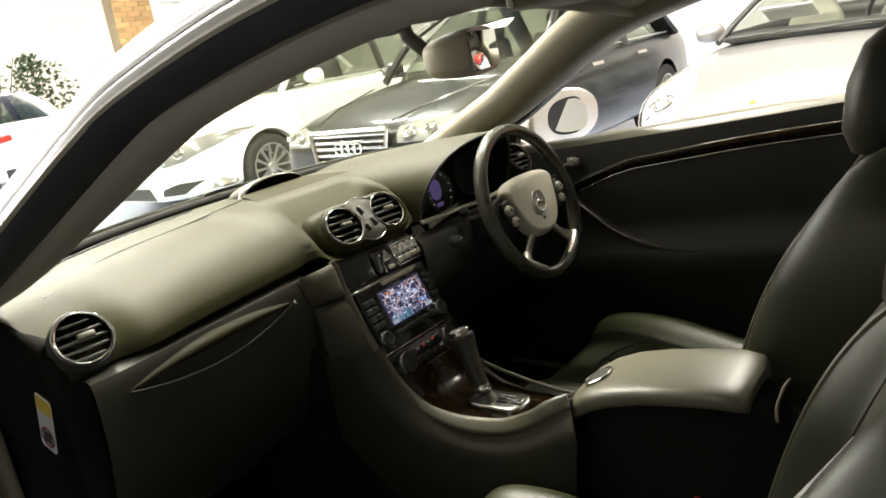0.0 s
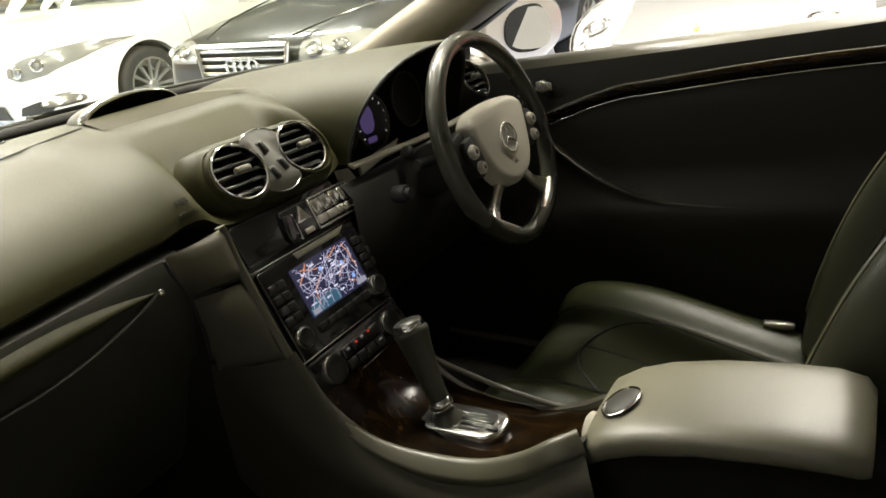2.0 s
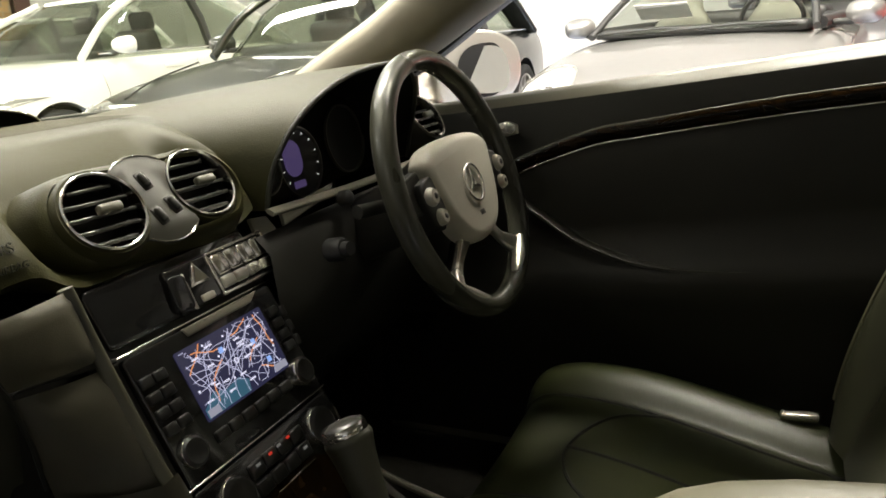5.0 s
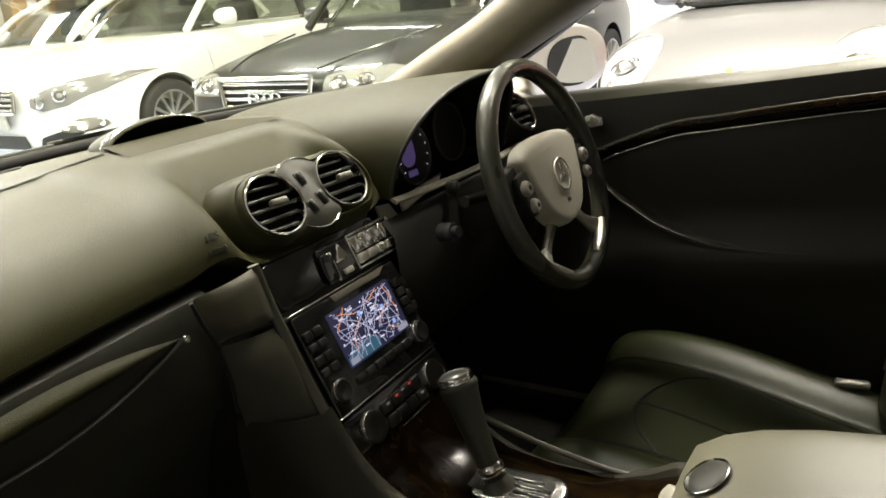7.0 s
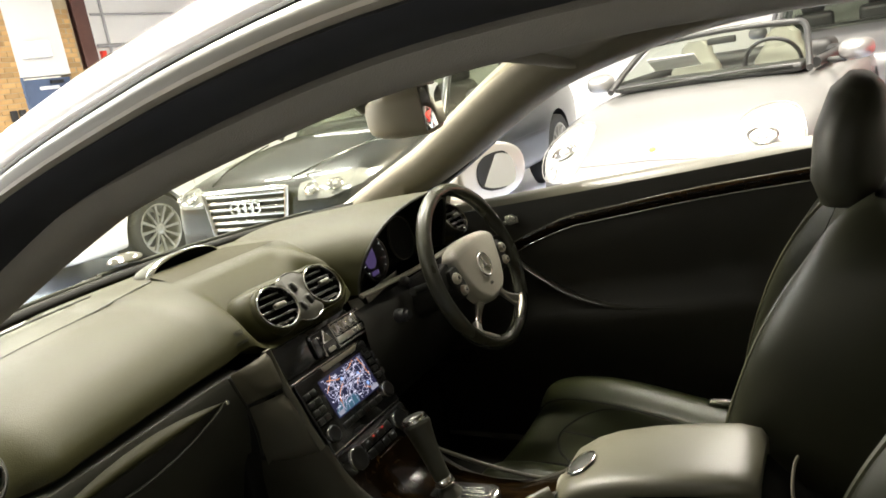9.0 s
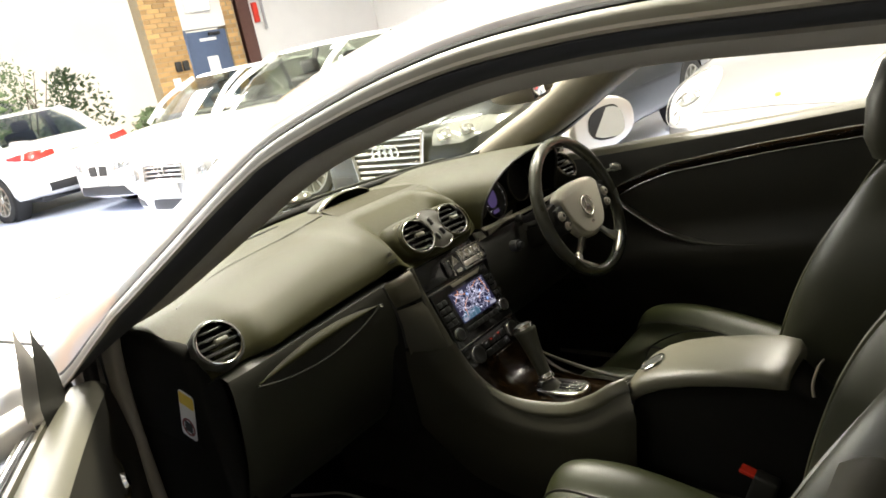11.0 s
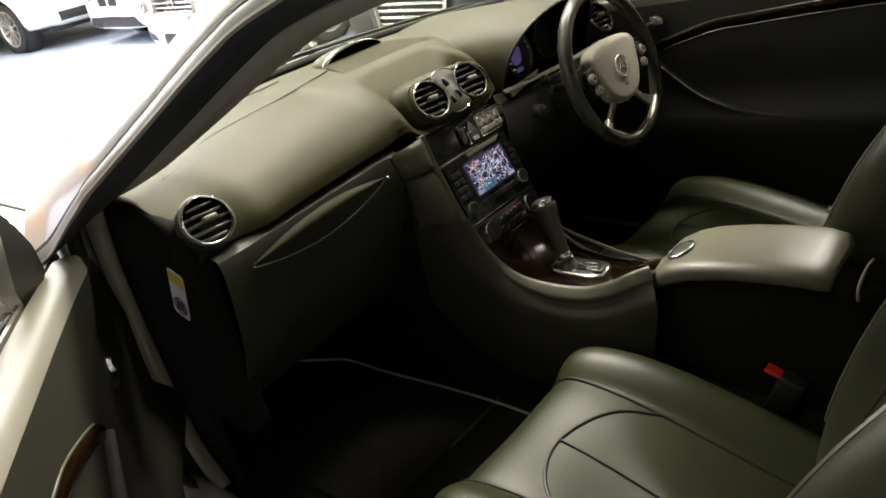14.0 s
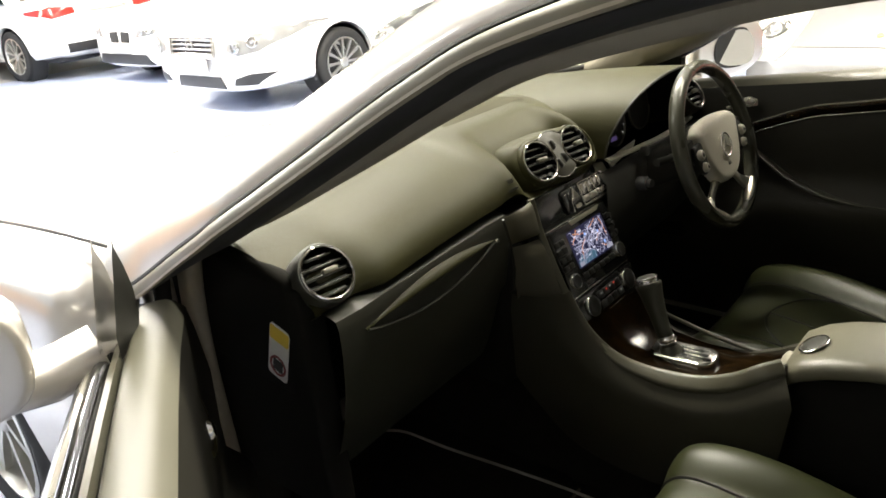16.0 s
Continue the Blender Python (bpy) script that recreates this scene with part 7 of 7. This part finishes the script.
hl = [(0.578 + 0.165 * math.copysign(abs(math.cos(a)) ** 0.8, math.cos(a)) - 0.02 * math.sin(a), 0.590 + 0.135 * math.copysign(abs(math.sin(a)) ** 0.8, math.sin(a))) for a in [2 * math.pi * k / 20 for k in range(20)]]
LENS_PALE = mat("pale_lamp_lens", (0.50, 0.50, 0.47), 0.15, metal=0.1, vary=0.15, scale=30, coat=1.0)
for pts in (hl, mirror_pts(hl)):
    s = 1 if pts is hl else -1
    lamp_pod(sport, pb_, pts, "clear teardrop headlamp", ((s * 0.565, 0.605, 0.080), (s * 0.60, 0.52, 0.03)), LENS_PALE, 0.02)
    rim = [on_body(pb_, x, z) for x, z in pts]
    part("lamp_rim", tube(bm_new(), [p + n * 0.020 for p, n in rim if p is not None], 0.0028, 6, (0, 0.3, 1), True), ALLOY, sport, "grey seam round the headlamp")
    p, n = on_body(pb_, s * 0.60, 0.50)
    part("turn_lamp", lathe(bm_new(), [(0.03, 0.008), (0.024, 0.018), (0, 0.02)], frame_axes(p + n * 0.008, n), 14), LENS_PALE, sport, "clear turn lamp")
p, n = on_body(pb_, 0, 0.60)
part("nose_badge", lathe(bm_new(), [(0.018, 0), (0.017, 0.005), (0, 0.006)], frame_axes(p, n), 16), mat("gold_badge", (0.6, 0.42, 0.10), 0.3, metal=0.8), sport, "plain gold badge on the nose")
part("bonnet_gap", tube(bm_new(), [on_body(pb_, x, 0.552 - 0.03 * abs(x))[0] + Vector((0, 0.0005, 0)) for x in [-0.42 + 0.06 * i for i in range(15)]], 0.0022, 6), DARK_TRIM, sport)
# screen frame, glass, seats, wheel
SF = [(-0.65, -1.28, 0.865), (-0.61, -1.55, 0.995), (-0.55, -1.85, 1.125), (-0.43, -1.92, 1.150), (0, -1.95, 1.165), (0.43, -1.92, 1.150), (0.55, -1.85, 1.125), (0.61, -1.55, 0.995), (0.65, -1.28, 0.865)]
part("screen_frame", tube(bm_new(), smooth_path(SF, 5), 0.022, 8, (0.05, 1, 0.1)), STEEL_DARK, sport, "dark windscreen frame")
g = part("screen_glass", loft_grid(lambda u, v: Vector((u * (0.64 - 0.11 * v), -1.20 - 0.72 * v - 0.10 * u * u * (1 - v), 0.870 + 0.285 * v - 0.03 * u * u * v)), [-1 + 2 * i / 12 for i in range(13)], [0, 0.25, 0.5, 0.75, 1]), GLASS_CAR, sport, "sports car windscreen")
g.visible_shadow = False
part("cockpit_rim", tube(bm_new(), smooth_path([(-0.66, -1.45, 0.880), (-0.68, -2.1, 0.885), (-0.65, -2.75, 0.89), (-0.3, -2.85, 0.90), (0.3, -2.85, 0.90), (0.65, -2.75, 0.89), (0.68, -2.1, 0.885), (0.66, -1.45, 0.880)], 5), 0.035, 8), DARK_TRIM, sport)
part("dash_top", box(bm_new(), (1.22, 0.40, 0.06), pose(0, -1.50, 0.875), 0.035, 3), DARK_TRIM, sport)
part("folded_hood", box(bm_new(), (1.20, 0.42, 0.13), pose(0, -3.0, 0.91), 0.06, 4), DARK_TRIM, sport, "folded black soft top")
SEAT_TAN = mat("grey_sports_leather", (0.16, 0.155, 0.13), 0.5)
for sx in (-1, 1):
    part("seat_back", rings(bm_new(), [[Vector((sx * 0.32 + w * math.copysign(abs(math.cos(a)) ** 0.6, math.cos(a)), y + 0.06 * math.sin(a), z)) for a in [2 * math.pi * k / 16 for k in range(16)]] for z, w, y in ((0.80, 0.20, -2.28), (0.90, 0.20, -2.31), (0.96, 0.16, -2.34), (1.01, 0.13, -2.36), (1.07, 0.12, -2.38), (1.115, 0.07, -2.39))]), SEAT_TAN, sport, "grey high-backed sports seat")
part("steering_wheel", sweep(bm_new(), [frame_axes((-0.36, -1.72, 0.90), (0, -0.9, 0.4)) @ Vector((0.18 * math.cos(a), 0.18 * math.sin(a), 0)) for a in [2 * math.pi * i / 28 for i in range(28)]], circle(0.014, 8), (0, -0.9, 0.4), True), DARK_TRIM, sport)
part("price_card", box(bm_new(), (0.34, 0.004, 0.20), pose(0.30, -1.68, 1.00, -62), 0.0), PAPER_M, sport, "white card behind the windscreen")
part("inner_mirror", box(bm_new(), (0.20, 0.03, 0.05), pose(0, -1.86, 1.10), 0.012, 2), DARK_TRIM, sport)
for x in (-0.25, 0.2):
    part("wiper", tube(bm_new(), [Vector((x + 0.4, -1.24, 0.885)), Vector((x, -1.27, 0.90)), Vector((x - 0.3, -1.29, 0.89))], 0.008, 6), DARK_TRIM, sport)

# further cars
comp, cb_ = make_car("white_compact_car", "white compact car with twin nostril grille", "car", PAINT_WHITE, pose(3.2, 7.86, 0, 0, 0, 90),
    [(0.0, 0.55, 0.60, 0.54, 0.2), (-0.06, 0.72, 0.68, 0.60, 0.17), (-0.25, 0.82, 0.76, 0.66, 0.17), (-0.7, 0.87, 0.86, 0.75, 0.18), (-1.2, 0.875, 0.92, 0.82, 0.18), (-2.6, 0.875, 0.98, 0.88, 0.18), (-3.6, 0.86, 1.0, 0.9, 0.22), (-4.1, 0.78, 1.0, 0.84, 0.3), (-4.24, 0.6, 0.9, 0.76, 0.4)],
    (-1.2, -4.0, -2.0, -3.4, 0.79, 0.60, 0.94, 1.43), (-0.85, -3.5), 0.32, 10, level=1)
for s in (-1, 1):
    decal(cb_, "grille", [(s * 0.03, 0.47), (s * 0.20, 0.47), (s * 0.22, 0.58), (s * 0.04, 0.59)][::s], DARK_TRIM, 0.008, 0.012, None, comp, "dark kidney shaped grille")
    pts = [(s * 0.36, 0.52), (s * 0.66, 0.56), (s * 0.72, 0.65), (s * 0.40, 0.63)][::s]
    lamp_pod(comp, cb_, pts, "clear headlamp", ((s * 0.48, 0.585, 0.045), (s * 0.60, 0.60, 0.045)))
decal(cb_, "air_intake", [(-0.6, 0.23), (0.6, 0.23), (0.5, 0.34), (-0.5, 0.34)], DARK_TRIM, 0.004, 0.01, None, comp)
part("number_plate", box(bm_new(), (0.40, 0.012, 0.11), pose(0, 0.02, 0.41), 0.003, 1), PLATE_M, comp, "plain blank number plate")

rear_saloon, ub_ = make_car("white_saloon", "white saloon seen from behind with wraparound red tail lamps", "car", PAINT_WHITE, pose(3.36, 13.58, 0, 0, 0, 5),
    [(0.0, 0.5, 0.60, 0.52, 0.22), (-0.08, 0.74, 0.70, 0.60, 0.18), (-0.5, 0.85, 0.82, 0.70, 0.18), (-1.2, 0.875, 0.92, 0.82, 0.18), (-2.6, 0.88, 0.97, 0.88, 0.18), (-3.6, 0.88, 1.01, 0.92, 0.19), (-4.1, 0.86, 1.02, 0.92, 0.22), (-4.36, 0.82, 1.00, 0.88, 0.26), (-4.46, 0.76, 0.95, 0.84, 0.30), (-4.50, 0.66, 0.86, 0.78, 0.34)],
    (-1.2, -4.0, -1.9, -3.25, 0.79, 0.60, 0.95, 1.42), (-0.9, -3.6), 0.32, 10, level=1)
for s in (-1, 1):
    decal(ub_, "tail_lamp", [(s * 0.42, 0.80), (s * 0.72, 0.76), (s * 0.80, 0.80), (s * 0.80, 0.86), (s * 0.70, 0.90), (s * 0.42, 0.87)][::-s], LAMP_RED, 0.006, 0.012, "rear", rear_saloon, "red tail lamp")
    decal(ub_, "tail_lamp", [(-4.34, 0.79), (-4.10, 0.82), (-4.06, 0.85), (-4.34, 0.88)][::s], LAMP_RED, 0.006, 0.012, s, rear_saloon, "red tail lamp turning the corner")
part("number_plate", box(bm_new(), (0.45, 0.012, 0.12), pose(0, -4.515, 0.73), 0.003, 1), PLATE_M, rear_saloon, "plain blank number plate")
part("plate_light", box(bm_new(), (0.60, 0.02, 0.025), pose(0, -4.515, 0.825), 0.006, 2), CHROME, rear_saloon, "bright strip over the number plate")
decal(ub_, "rear_bumper", [(-0.60, 0.34), (0.60, 0.34), (0.62, 0.45), (-0.62, 0.45)][::-1], DARK_TRIM, 0.008, 0.02, "rear", rear_saloon, "dark lower bumper insert")

PAINT_RED = car_paint("red_paint", (0.50, 0.035, 0.02), 0.0, 0.3)
red, rb_ = make_car("red_hatchback", "red hatchback parked beside the sports car", "car", PAINT_RED, pose(3.87, -2.47, 0, 0, 0, 90),
    [(0.0, 0.55, 0.66, 0.6, 0.2), (-0.08, 0.74, 0.76, 0.66, 0.18), (-0.3, 0.83, 0.85, 0.73, 0.18), (-0.8, 0.86, 0.96, 0.82, 0.18), (-1.3, 0.86, 1.0, 0.88, 0.18), (-2.8, 0.86, 1.02, 0.9, 0.2), (-3.5, 0.82, 1.0, 0.9, 0.28), (-3.8, 0.66, 0.9, 0.8, 0.4)],
    (-1.0, -3.7, -1.7, -3.4, 0.78, 0.60, 0.97, 1.48), (-0.8, -3.2), 0.30, 7, level=1)
hl = [(0.42, 0.58), (0.66, 0.60), (0.74, 0.72), (0.60, 0.74), (0.45, 0.68)]
for pts in (hl, mirror_pts(hl)):
    s = 1 if pts is hl else -1
    lamp_pod(red, rb_, pts, "clear headlamp", ((s * 0.58, 0.66, 0.05),))
decal(rb_, "air_intake", [(-0.5, 0.28), (0.5, 0.28), (0.5, 0.44), (-0.5, 0.44)], DARK_TRIM, 0.004, 0.01, None, red)

PAINT_GREY = car_paint("grey_paint", (0.20, 0.20, 0.21), 0.4, 0.3)
back, bb_ = make_car("grey_hatchback", "grey hatchback standing behind the sports car", "car", PAINT_GREY, pose(7.6, -0.9, 0, 0, 0, 90),
    [(0.0, 0.55, 0.66, 0.6, 0.2), (-0.08, 0.74, 0.76, 0.66, 0.18), (-0.3, 0.83, 0.85, 0.73, 0.18), (-0.8, 0.86, 0.96, 0.82, 0.18), (-1.3, 0.86, 1.02, 0.9, 0.18), (-2.6, 0.86, 1.04, 0.92, 0.2), (-3.2, 0.80, 1.0, 0.9, 0.3)],
    (-0.9, -3.1, -1.6, -2.9, 0.80, 0.62, 0.98, 1.52), (-0.75, -2.7), 0.30, 7, level=1)

# ---- bricks of the pier, last ----
def brick_mesh(w):
    bm = bm_new()
    box(bm, (w, 0.10, 0.065), Matrix(), 0.004, 1)
    me = bpy.data.meshes.new("brick")
    bm.to_mesh(me)
    bm.free()
    me.materials.append(BRICK_M)
    return me


FULL, HALF = brick_mesh(0.215), brick_mesh(0.102)
for wall, x0, x1 in ((pier, 5.67, 6.33), (pier2, 7.19, 7.45)):
    for row in range(38):
        z = 0.035 + row * 0.075 + 0.3
        x = x0 - (0.1125 if row % 2 else 0.0)
        while x < x1 - 0.05:
            a, b = max(x, x0), min(x + 0.215, x1)
            if b - a > 0.16:
                ob = new("brick", FULL)
                ob.location = ((a + b) / 2, YN + 0.05, z)
                ob.parent = wall
            elif b - a > 0.06:
                ob = new("brick", HALF)
                ob.location = ((a + b) / 2, YN + 0.05, z)
                ob.parent = wall
            x += 0.225
